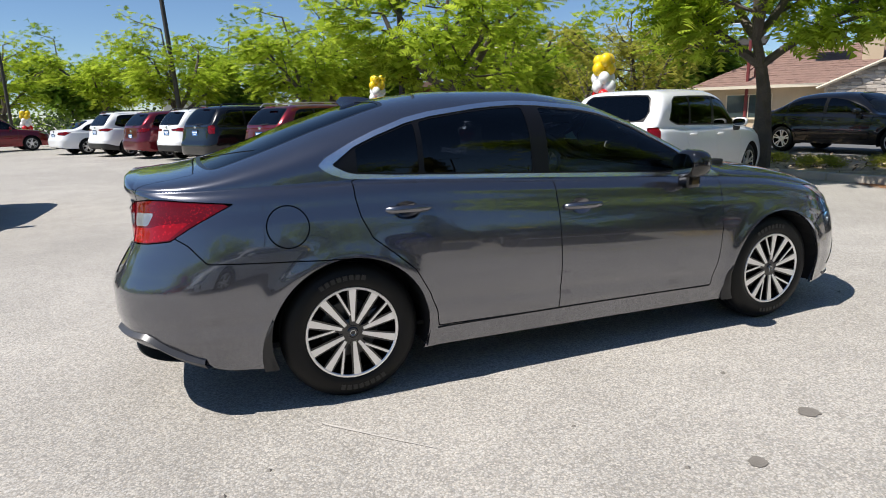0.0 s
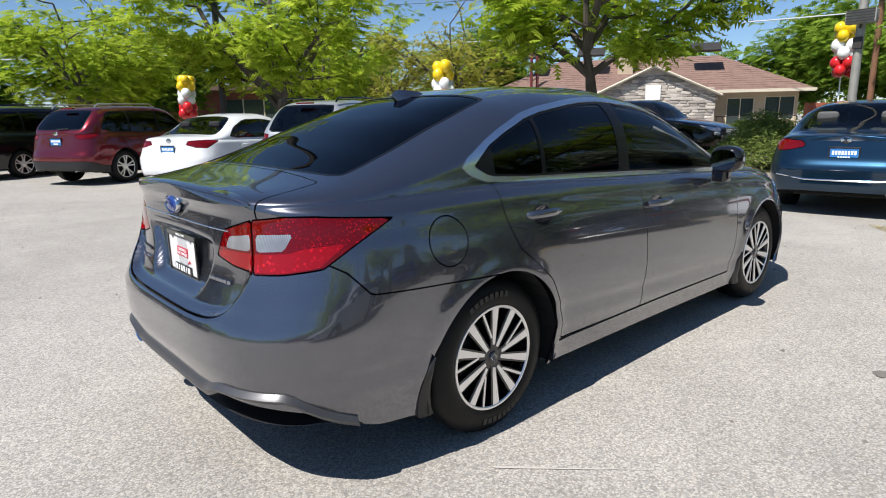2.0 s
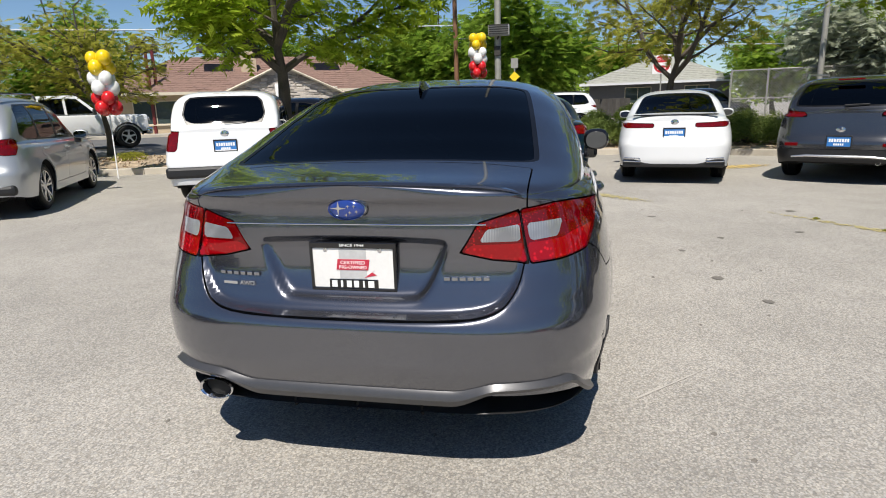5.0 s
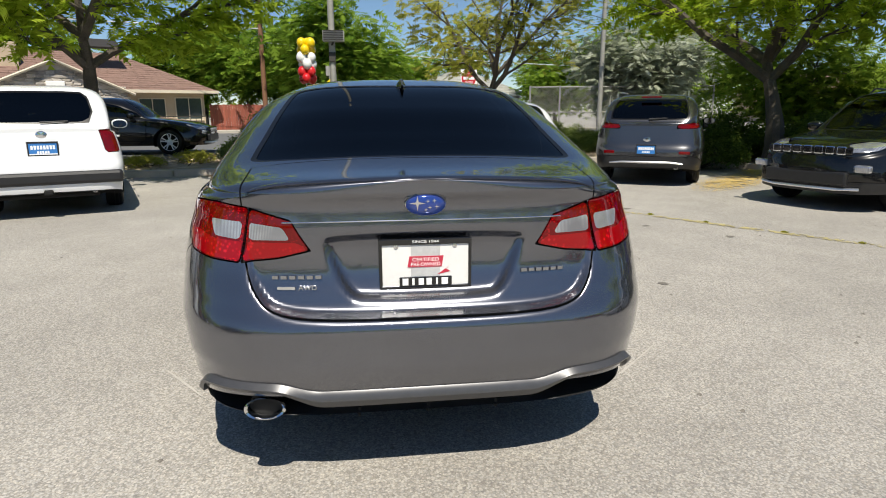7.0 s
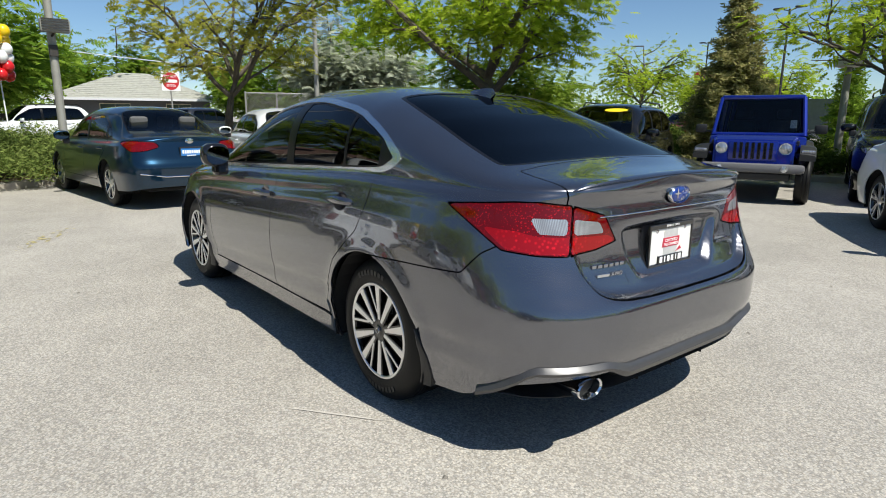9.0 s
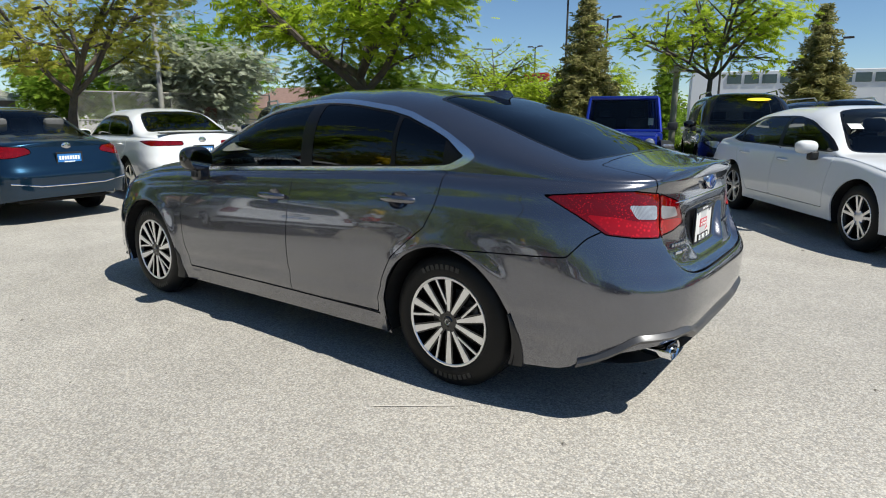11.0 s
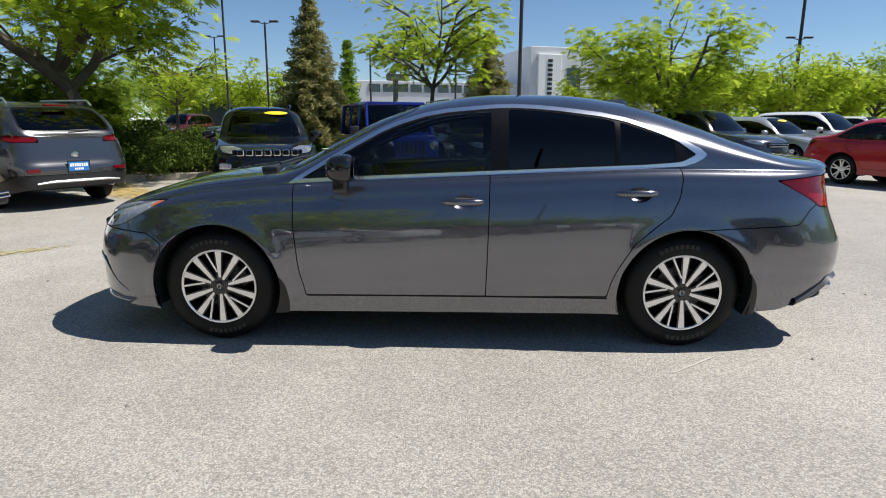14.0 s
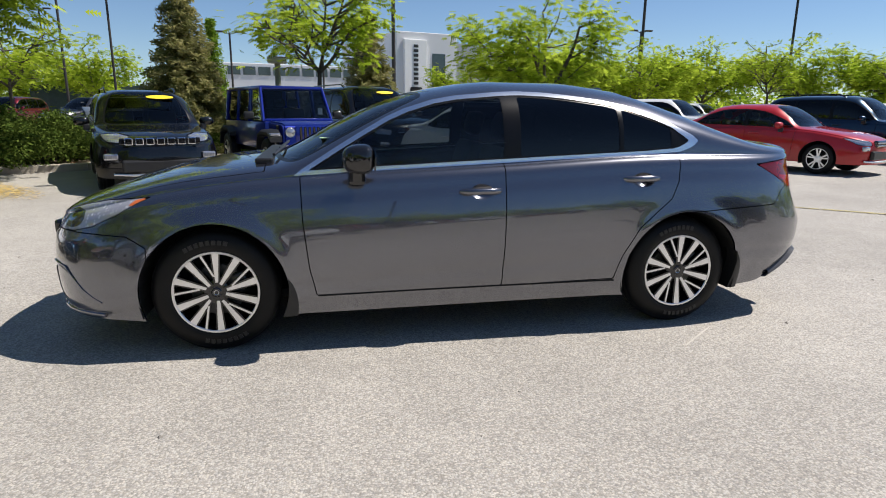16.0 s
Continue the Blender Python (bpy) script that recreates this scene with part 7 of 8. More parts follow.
def spruce(name, m, label, height, r, seed, material, whorls=26, per=150):
    rng, rnd = np.random.default_rng(seed), random.Random(seed)
    t = thing(name, m, label, "tree")
    bm = bmesh.new()
    tube(bm, [(0, 0, -0.05), (0.02, 0, height * 0.5), (0, 0, height)], [0.11, 0.06, 0.01], 8)
    cs = []
    for k in range(whorls):
        f = k / (whorls - 1)
        z0 = 0.25 + (height - 0.3) * f
        R = r * (1 - f) ** 0.85 + 0.05
        n = max(5, int(13 * (1 - f)) + 3)
        for j in range(n):
            a = 2 * math.pi * (j + rnd.random() * 0.7) / n
            RR = R * rnd.uniform(0.75, 1.12)
            z = z0 + rnd.uniform(-0.5, 0.5) * height / whorls
            e = Vector((RR * math.cos(a), RR * math.sin(a), z - 0.16 * RR + 0.05))
            tube(bm, [(0, 0, z), e * 0.5 + Vector((0, 0, z * 0.5 + 0.02)), e], [0.016, 0.011, 0.004], 4, False)
            for s in np.linspace(0.3, 1.0, max(2, int(RR / 0.16))):
                cs.append((RR * s * math.cos(a), RR * s * math.sin(a), z - 0.16 * RR * s * s + 0.04))
    part("trunk", bm, BARKT, t, "", True)
    leaf_mesh("crown", leaves(rng, np.array(cs), 0.085, per // 3, 0.16, 0.6, 0.24, 0.2), material, t)
    return t


def bush(name, m, label, rx, ry, h, material, seed, count=260, per=34, leaf=0.07, clump=0.09, aspect=0.22):
    """A low shrub: twigs from the ground, needles in tufts over an uneven mound."""
    rng, rnd = np.random.default_rng(seed), random.Random(seed)
    t = thing(name, m, label, "bush")
    a = rng.uniform(0, 2 * np.pi, count)
    u = rng.uniform(0, 1, count) ** 0.5
    x, y = rx * u * np.cos(a), ry * u * np.sin(a)
    lump = np.array([0.75 + 0.5 * noise.noise(Vector((p * 1.3, q * 1.3, seed))) for p, q in zip(x, y)])
    z = h * lump * np.sqrt(np.maximum(0.02, 1 - (u**2) * 0.92)) * rng.uniform(0.45, 1.0, count) ** 0.5
    c = np.stack([x, y, z], 1)
    bm = bmesh.new()
    for k in range(0, count, 6):
        tube(bm, [(x[k] * 0.15, y[k] * 0.15, -0.05), (x[k] * 0.6, y[k] * 0.6, z[k] * 0.55), (x[k], y[k], z[k])], [0.016, 0.01, 0.003], 4, False)
    part("woody_stem", bm, BARKT, t)
    leaf_mesh("foliage", leaves(rng, c, clump, per, leaf, 0.75, aspect, -0.35), material, t)
    return t


# prototypes stand where the frames show them; the others repeat them turned and resized
def again(src, x, y, s=1.0, turn=0.0, z=0.0):
    c = copy_thing(src, pose(x, y, z, 0, 0, turn))
    c.scale = (s, s, s * random.uniform(0.94, 1.06))
    return c


random.seed(21)
loc_a = tree("locust_tree", pose(8.6, 5.5, 0.1, 0, 0, 75), "locust tree with bright yellow-green feathery leaves", 6.6, 2.75, 2.7, LEAF_A, 3, 290, 46, 0.15, 0.20)
loc_b = tree("locust_tree", pose(4.95, 12.85, 0.1, 0, 0, 40), "locust tree with bright yellow-green feathery leaves", 6.8, 1.9, 3.4, LEAF_A, 8, 290, 46, 0.16, 0.24)
grn_a = tree("broadleaf_tree", pose(30.5, 2.0, 0), "dense broadleaf tree with fresh green leaves", 10.5, 2.0, 4.2, LEAF_B, 12, 420, 60, 0.26, 0.25, clump=0.62, flat=0.8, arch=0.8)
drk_a = tree("broadleaf_tree", pose(7.85, -8.55, 0.1), "big shady tree with dark and yellow-green leaves", 7.4, 2.4, 4.1, LEAF_A, 15, 480, 92, 0.145, 0.24, clump=0.42, full=0.5)
olv_a = tree("locust_tree", pose(12.5, -3.3, 0.1), "half-bare tree with olive young leaves", 6.2, 2.2, 3.0, LEAF_D, 19, 260, 40, 0.12, 0.15, bare=0.2)
spa_a = tree("locust_tree", pose(0.72, -12.7, 0.1), "slender young tree with sparse yellow-green leaves", 5.3, 2.7, 2.0, LEAF_A, 23, 170, 34, 0.11, 0.10, bare=0.35, full=1.1)
med_a = tree("locust_tree", pose(-6.12, -15.0, 0), "spreading tree with yellow-green leaves over the parked cars", 5.3, 1.7, 2.9, LEAF_A, 27, 250, 40, 0.13, 0.17, bare=0.1, full=1.6)
spr = spruce("spruce_tree", pose(4.19, -13.0, 0.1), "brownish spruce tree with a pointed crown", 4.35, 1.25, 4, LEAF_E)
sil = tree("broadleaf_tree", pose(20.5, -11.6, 0), "tree with silvery pale leaves", 6.0, 1.5, 2.6, LEAF_F, 33, 260, 60, 0.2, 0.16, clump=0.5, flat=0.8)
drk_b = tree("broadleaf_tree", pose(10.8, -11.6, 0.1), "dark shady shrub-like tree in the planting bed", 4.2, 0.7, 2.2, LEAF_C, 37, 330, 60, 0.14, 0.12, clump=0.36, flat=0.8)
pop = spruce("poplar_tree", pose(5.0, -22.8, 0), "slim columnar tree with green leaves", 4.6, 0.65, 41, LEAF_B, 22, 120)

for x, y, s, a, src in (
    (2.8, 21.5, 0.95, 70, loc_a), (-2.6, 33.5, 1.05, 130, loc_b), (-7.5, 38.5, 1.0, 200, loc_a), (-13.5, 44.0, 1.1, 20, loc_b), (-19.0, 50.0, 1.1, 250, loc_a), (-26, 55, 1.2, 100, loc_b),
    (10.6, 20.5, 1.0, 300, loc_b), (5.0, 29.0, 1.1, 180, loc_b), (11.0, 12.2, 0.8, 220, olv_a), (15.5, 30.0, 0.85, 30, grn_a), (9.0, 36.0, 0.85, 120, grn_a), (22.0, 33.5, 0.9, 210, grn_a), (0.5, 46.0, 0.9, 300, grn_a), (-11.0, 56.0, 1.0, 10, grn_a),
    (17.5, 24.5, 0.9, 80, olv_a), (12.5, 27.0, 1.1, 160, olv_a), (27.5, 28.0, 1.0, 60, grn_a), (21.0, 39.0, 1.0, 60, grn_a), (38.0, 21.0, 1.0, 10, grn_a), (44.0, 12.0, 1.05, 150, grn_a), (38.5, 7.5, 1.0, 260, grn_a),
    (48.0, 1.5, 1.0, 330, grn_a), (46.0, -6.0, 0.9, 80, grn_a), (37.0, -13.0, 0.75, 200, grn_a), (28.5, -14.5, 0.8, 20, grn_a), (34.0, -16.5, 0.85, 290, grn_a), (39.5, -24.5, 1.0, 240, grn_a),
     (11.0, -19.0, 0.9, 60, spa_a), 
    (-0.9, -17.2, 1.0, 90, spr), (14.0, -36.0, 1.0, 60, med_a), (19.0, -42.0, 1.1, 160, med_a), (26.0, -50.0, 1.1, 260, med_a),
    (-12.0, -26.0, 0.95, 200, med_a), (-16.5, -27.5, 1.0, 60, med_a), (-15.0, -38.0, 1.2, 20, med_a), (-20.5, -34.0, 1.05, 320, med_a), (-26.5, -30.0, 1.15, 130, spa_a), (-24.5, -37.5, 1.2, 220, med_a), (-31.5, -33.0, 1.2, 10, med_a), (-36.0, -29.0, 1.2, 100, med_a), (-40.0, -22.0, 1.2, 170, med_a), (-9.5, -36.0, 1.0, 80, med_a), (-30.0, -42.0, 1.3, 280, med_a), (-42.0, -34.0, 1.3, 50, med_a),
):
    again(src, x, y, s, a)
for k in range(15):  # unseen trees added to close the car park behind the camera, for reflections
    a = radians(118 + k * 6.0)
    r = 34 + 7 * math.sin(k * 2.3)
    again((loc_b, med_a, loc_a)[k % 3], r * math.cos(a), r * math.sin(a), 0.8, k * 67)

jun = bush("juniper_bush", pose(10.45, 2.05, 0.15), "low spreading juniper bush with grey-green needles", 1.4, 1.4, 1.15, LEAF_J, 51, 760, 46, 0.09, 0.11)
for x, y, s, a, z in ((12.6, 0.4, 0.9, 130, 0.12), (13.0, -1.4, 0.85, 210, 0.12), (12.8, -5.2, 0.8, 20, 0.12), (12.2, -6.6, 0.75, 100, 0.1), (10.9, -7.6, 0.85, 0, 0.1)):
    b_ = again(jun, x, y, s, a, z)
shrub = bush("shrub", pose(8.4, -9.9, 0.1), "dense dark green shrub beside the kerb", 1.1, 1.0, 1.25, LEAF_S, 61, 380, 40, 0.08, 0.11, 0.4)
for x, y, s, a in ((7.0, -9.8, 1.15, 80), (9.7, -8.6, 1.1, 200), (6.3, -10.6, 1.05, 140), (5.8, -11.9, 0.95, 300), (8.9, -7.3, 1.0, 30), (2.5, -12.9, 0.9, 40), (3.8, -12.9, 1.0, 110), (6.3, -13.6, 1.0, 20), (1.4, -13.3, 0.6, 160), (29.5, -4.2, 1.0, 90), (30.6, -6.0, 1.3, 10), (33.2, -8.0, 1.3, 120), (27.0, 9.8, 0.8, 0)):
    again(shrub, x, y, s, a)
yel = bush("shrub", pose(8.8, -16.0, 0.05), "bright yellow-green shrub beyond the kerb", 0.8, 0.7, 0.9, LEAF_A, 71, 220, 34, 0.08, 0.1, 0.4)
again(yel, 2.3, -14.6, 0.8, 60)
weed = bush("weed_tuft", pose(9.6, 4.9, 0.12), "dry grass and weeds in the planting bed", 0.5, 0.4, 0.28, LEAF_D, 81, 70, 20, 0.12, 0.06, 0.12)
for k in range(34):
    i = random.randrange(8, len(inner) - 6)
    f = random.uniform(0.12, 0.8)
    p = inner[i] * (1 - f) + outer[i] * f
    again(weed, p[0], p[1], random.uniform(0.5, 1.1), random.uniform(0, 360), 0.12)
for x, y, s in ((2.9, -3.4, 0.09), (2.3, -3.8, 0.08), (1.6, -4.3, 0.09), (1.0, -4.7, 0.08), (0.5, -5.05, 0.09)):
    again(weed, x, y, s, 40 * s, 0.0)


# bark chips, twigs and dry leaves strewn over the planting bed
CHIPS = leaf_mat("bark_chips_and_dry_leaves", (0.16, 0.11, 0.07), (0.62, 0.50, 0.36), 0.1)
rng_c = np.random.default_rng(63)
n_c = 9000
i_c = rng_c.integers(6, len(inner) - 4, n_c)
f_c = rng_c.uniform(0.03, 0.9, n_c)
p_c = inner[i_c] * (1 - f_c)[:, None] + outer[i_c] * f_c[:, None] + rng_c.normal(0, 0.25, (n_c, 2)) * (f_c > 0.15)[:, None]
c_c = np.stack([p_c[:, 0], p_c[:, 1], 0.15 + 0.10 * np.sin(np.pi * f_c)], 1)
tagged(leaf_mesh("bark_chips", leaves(rng_c, c_c, 0.05, 1, 0.11, 0.35, 0.32), CHIPS, None), "loose bark chips, twigs and dry leaves on the planting bed", "bark chips", kind="stuff")


# woods and gardens that close the view far beyond the car park
rng_w = np.random.default_rng(77)
for src_mat, n_, lo_, hi_, r0_, r1_, tall_ in ((LEAF_B, 420, -162, -50, 62, 80, 5.2), (LEAF_A, 160, -160, -96, 58, 64, 3.0), (LEAF_C, 260, -40, 150, 66, 82, 6.5)):
    az_ = np.radians(rng_w.uniform(lo_, hi_, n_))
    rr_w = rng_w.uniform(r0_, r1_, n_)
    swell = np.array([0.72 + 0.5 * noise.noise(Vector((float(a) * 9.0, 0.3, 2.0))) for a in az_])
    mid_w = np.stack([rr_w * np.cos(az_), rr_w * np.sin(az_), tall_ * swell * rng_w.uniform(0.1, 0.9, n_)], 1)
    tagged(leaf_mesh("far_woods", leaves(rng_w, mid_w, 1.15, 46, 0.5, 0.75, 0.5, 0.1), src_mat, None), "distant trees and hedges beyond the car park", "woods", kind="stuff")


# ---------------------------------------------------------------- buildings, poles, signs
SHINGLE = mat("brown_shingles", (0.20, 0.125, 0.10), 0.9, 0.0, 0.25, 3, 30, 0.01, random=0.18)
GREYSH = mat("grey_shingles", (0.30, 0.30, 0.265), 0.9, 0.0, 0.2, 3, 30, 0.01, random=0.12)
STUCCO = mat("tan_stucco", (0.50, 0.40, 0.28), 0.9, 0.0, 0.1, 2, 80, 0.004)
STONE = mat("pale_rubble_stone", (0.40, 0.36, 0.32), 0.9, 0.0, 0.3, 8, 60, 0.01, random=0.4)
WOODW = mat("cream_trim", (0.62, 0.55, 0.43), 0.7, 0.0, 0.1)
FENCE_R = mat("red_brown_boards", (0.30, 0.085, 0.055), 0.85, 0.0, 0.25, 5, 60, random=0.2)
RENDER_W = mat("white_cladding", (0.66, 0.67, 0.69), 0.6, 0.0, 0.05, 0.4, 20)
RENDER_G = mat("grey_cladding", (0.40, 0.41, 0.43), 0.45, 0.3, 0.06, 0.4, 20)
POLE_G = mat("galvanised_pole", (0.33, 0.32, 0.29), 0.6, 0.3, 0.2, 6, 60)
POLE_D = mat("dark_pole", (0.05, 0.045, 0.04), 0.6, 0.3, 0.2)
POLE_W = mat("brown_wood_pole", (0.20, 0.10, 0.055), 0.9, 0.0, 0.3, 6, 50)
HOUSEGL = mat("house_window_glass", (0.05, 0.07, 0.07), 0.08, 0.0, 0.2, coat=0.5)
BRICKM = mat("red_brick", (0.28, 0.10, 0.075), 0.9, 0.0, 0.2, 6, 60, 0.004, random=0.25)


def shingles(parent, quad, rows, cols, material, name="shingle", step=0.018):
    """Courses of shingles on a roof slope given by its corners: eave left, eave right, ridge right, ridge left."""
    a, b, c, d = [Vector(q) for q in quad]
    nrm = (b - a).cross(d - a).normalized()
    if nrm.z < 0:
        nrm = -nrm
    bm = bmesh.new()
    for r in range(rows):
        u0, u1 = r / rows, (r + 1.15) / rows
        l0, r0 = a.lerp(d, u0), b.lerp(c, u0)
        l1, r1 = a.lerp(d, min(u1, 1)), b.lerp(c, min(u1, 1))
        off = 0.5 * (r % 2) / cols
        for k in range(cols + 1):
            s0, s1 = max(0, (k - off * cols) / cols + 0.0006), min(1, (k + 1 - off * cols) / cols - 0.0006)
            if s1 - s0 < 0.002:
                continue
            lift = random.uniform(0.4, 1) * step
            v = [bm.verts.new(p) for p in (l0.lerp(r0, s0) + nrm * lift * 1.6, l0.lerp(r0, s1) + nrm * lift * 1.6, l1.lerp(r1, s1) + nrm * 0.004, l1.lerp(r1, s0) + nrm * 0.004, l0.lerp(r0, s0), l0.lerp(r0, s1))]
            bm.faces.new(v[:4])
            bm.faces.new((v[4], v[5], v[1], v[0]))
    return tagged(part(name, bm, material, parent), kind="stuff")


def window_unit(parent, x, y0, y1, z0, z1, name="window"):
    w = new(name)
    w.parent = parent
    part("pane", cbox(x - 0.02, x - 0.01, y0, y1, z0, z1), HOUSEGL, w)
    bm = bmesh.new()
    for a in ((y0 - 0.05, y0, z0 - 0.05, z1 + 0.05), (y1, y1 + 0.05, z0 - 0.05, z1 + 0.05), (y0, y1, z1, z1 + 0.05), (y0, y1, z0 - 0.05, z0), ((y0 + y1) / 2 - 0.02, (y0 + y1) / 2 + 0.02, z0, z1)):
        box(bm, x - 0.06, x + 0.01, *a[:2], *a[2:])
    part("window_frame", bm, WOODW, w)
    part("window_sill", cbox(x - 0.12, x + 0.02, y0 - 0.08, y1 + 0.08, z0 - 0.1, z0 - 0.05), WOODW, w)
    return w


# low house with brown roof across the street; local x goes away from the street, y along it
house = thing("house", pose(29.15, 16.8, 0.05, 0, 0, 31), "low tan house with brown shingle roof and stone gable", "house")
part("wall", cbox(0, 9, -8.6, 8.2, 0, 2.45), STUCCO, house, "tan stucco wall")
ridge = 4.6
for q, r_, c_ in ((((-0.7, 8.8, 2.35), (-0.7, -9.2, 2.35), (4.5, -5.0, ridge), (4.5, 4.6, ridge)), 17, 40), (((9.7, -9.2, 2.35), (9.7, 8.8, 2.35), (4.5, 4.6, ridge), (4.5, -5.0, ridge)), 10, 24),
                  (((-0.7, -9.2, 2.35), (9.7, -9.2, 2.35), (4.5, -5.0, ridge), (4.5, -5.0, ridge)), 14, 24), (((9.7, 8.8, 2.35), (-0.7, 8.8, 2.35), (4.5, 4.6, ridge), (4.5, 4.6, ridge)), 14, 24)):
    bm = bmesh.new()
    f = bm.faces.new([bm.verts.new(v) for v in (q if q[2] != q[3] else q[:3])])
    bmesh.ops.solidify(bm, geom=[f], thickness=0.05)
    root = part("roof", bm, SHINGLE, house, "brown shingle roof")
    shingles(root, q, r_, c_, SHINGLE)
part("eave_board", cbox(-0.76, -0.70, -9.2, 8.8, 2.22, 2.38), WOODW, house)
part("eave_board", cbox(-0.70, 9.7, -9.26, -9.2, 2.22, 2.38), WOODW, house)
part("soffit", cbox(-0.7, 0.0, -9.2, 8.8, 2.3, 2.33), WOODW, house)
# stone gable
gb = new("gable")
gb.parent = house
gy0, gy1, gx, gh = -4.6, 2.4, -1.3, 3.75
part("gable_wall", prism([(gy0 + 0.3, 0), (gy1 - 0.3, 0), (gy1 - 0.3, 2.3), ((gy0 + gy1) / 2, gh - 0.12), (gy0 + 0.3, 2.3)], 0.25, Matrix.Translation((gx + 0.25, 0, 0)) @ Matrix.Rotation(radians(90), 4, "Z") @ Matrix.Rotation(radians(90), 4, "X") @ Matrix.Diagonal((1, 1, -1, 1))), STONE, gb, "rubble stone gable")
for sg, (ya, yb) in ((1, (gy0, (gy0 + gy1) / 2)), (-1, (gy1, (gy0 + gy1) / 2))):
    q = ((gx - 0.35, ya, 2.15), (1.5, ya, 2.15), (1.5 + 1.4, yb, gh), (gx - 0.35, yb, gh))
    bm = bmesh.new()
    f = bm.faces.new([bm.verts.new(v) for v in q])
    bmesh.ops.solidify(bm, geom=[f], thickness=0.06)
    root = part("gable_roof", bm, SHINGLE, house)
    shingles(root, q, 9, 14, SHINGLE)
    part("barge_board", bar([(gx - 0.38, ya, 2.08), (gx - 0.38, yb, gh - 0.06)], 0.07, 4), WOODW, house)
# stones of the gable, proud of the wall
random.seed(31)
me_stones = []
for k in range(5):
    bm = bmesh.new()
    box(bm, -0.05, 0.04, -0.16 - 0.03 * k, 0.16 + 0.03 * k, -0.07, 0.07 + 0.01 * k, 0.03)
    me = bpy.data.meshes.new("stone")
    bmesh.ops.recalc_face_normals(bm, faces=bm.faces)
    bm.to_mesh(me)
    bm.free()
    me.materials.append(STONE)
    me_stones.append(me)
for r_ in range(19):
    z = 0.1 + r_ * 0.165
    y = gy0 + 0.45 + random.uniform(0, 0.2)
    while y < gy1 - 0.45:
        lim = 2.2 + (gh - 2.35) * (1 - abs(y - (gy0 + gy1) / 2) / ((gy1 - gy0) / 2))
        if z < lim - 0.02:
            st = new("stone", random.choice(me_stones))
            st.parent = gb
            st.matrix_basis = Matrix.Translation((gx - 0.01, y, z + random.uniform(-0.02, 0.02))) @ Matrix.Rotation(random.uniform(-0.08, 0.08), 4, "X") @ Matrix.Diagonal((random.uniform(0.7, 1.5), random.uniform(0.8, 1.15), random.uniform(0.85, 1.1), 1))
        y += random.uniform(0.34, 0.46)
part("gable_sign", cbox(gx - 0.14, gx - 0.05, -1.5, -0.7, 1.9, 2.7, 0.02), WHITE_INK, house, "white panel sign")
for y0, y1, z0, z1 in ((-8.4, -7.0, 0.8, 1.95), (-6.4, -5.1, 0.15, 1.9), (4.6, 6.8, 0.7, 1.9)):
    window_unit(house, 0.0, y0, y1, z0, z1)
for y in (-4.0, 2.5, 6.2):
    sk = part("skylight", cbox(1.9, 3.2, y - 0.8, y + 0.8, 0, 0.14, 0.02, Matrix.Translation((0, 0, 3.42)) @ Matrix.Rotation(radians(-23), 4, "Y") @ Matrix.Translation((0, 0, 0.45))), POLE_D, house, "dark framed skylight")
part("chimney", cbox(2.0, 2.7, 0.0, 0.9, 3.2, 4.75, 0.02), STUCCO, house)
for k in range(14):
    part("porch_rail", cbox(-0.9, -0.86, -8.4 + k * 0.3, -8.37 + k * 0.3, 0.1, 0.95), POLE_D, house)
part("porch_rail_top", cbox(-0.92, -0.84, -8.4, -4.4, 0.92, 0.97), POLE_D, house)

# red board fence beside the house
fence = thing("board_fence", pose(35.2, 6.2, -0.1, 0, 0, 20), "red-brown board fence beside the house", "fence")
for k in range(46):
    part("board", cbox(-0.012, 0.012, -3.4 + k * 0.145, -3.4 + k * 0.145 + 0.138, 0, 1.75 + 0.02 * math.sin(k * 2.1)), FENCE_R, fence)
for y in (-3.4, -1.2, 1.0, 3.2):
    part("post", cbox(0.02, 0.12, y - 0.05, y + 0.05, 0, 1.8), FENCE_R, fence)

# grey-roofed low house
gh_ = thing("house", pose(43.0, -7.2, 0.1, 0, 0, -12), "low house with grey hipped roof", "house")
part("wall", cbox(-4.2, 4.2, -6.2, 6.2, 0, 2.3), mat("dark_grey_wall", (0.13, 0.13, 0.14), 0.8), gh_)
for q, r_, c_ in ((((-5, 7, 2.25), (-5, -7, 2.25), (0, -1.2, 4.0), (0, 1.2, 4.0)), 14, 30), (((5, -7, 2.25), (5, 7, 2.25), (0, 1.2, 4.0), (0, -1.2, 4.0)), 8, 16), (((-5, -7, 2.25), (5, -7, 2.25), (0, -1.2, 4.0), (0, -1.2, 4.0)), 12, 20), (((5, 7, 2.25), (-5, 7, 2.25), (0, 1.2, 4.0), (0, 1.2, 4.0)), 12, 20)):
    bm = bmesh.new()
    f = bm.faces.new([bm.verts.new(v) for v in (q if q[2] != q[3] else q[:3])])
    bmesh.ops.solidify(bm, geom=[f], thickness=0.05)
    root = part("roof", bm, GREYSH, gh_, "grey shingle roof")
    shingles(root, q, r_, c_, GREYSH)
part("eave_board", cbox(-5.05, -5.0, -7, 7, 2.12, 2.27), RENDER_W, gh_)
for y0, y1 in ((-4.5, -2.5), (0.5, 2.8)):
    window_unit(gh_, -4.2, y0, y1, 0.9, 1.9)
gh_.scale = (0.78, 0.72, 1.0)
wf = thing("board_fence", pose(31.8, -0.2, -0.2, 0, 0, 8), "dark board fence along the path", "fence")
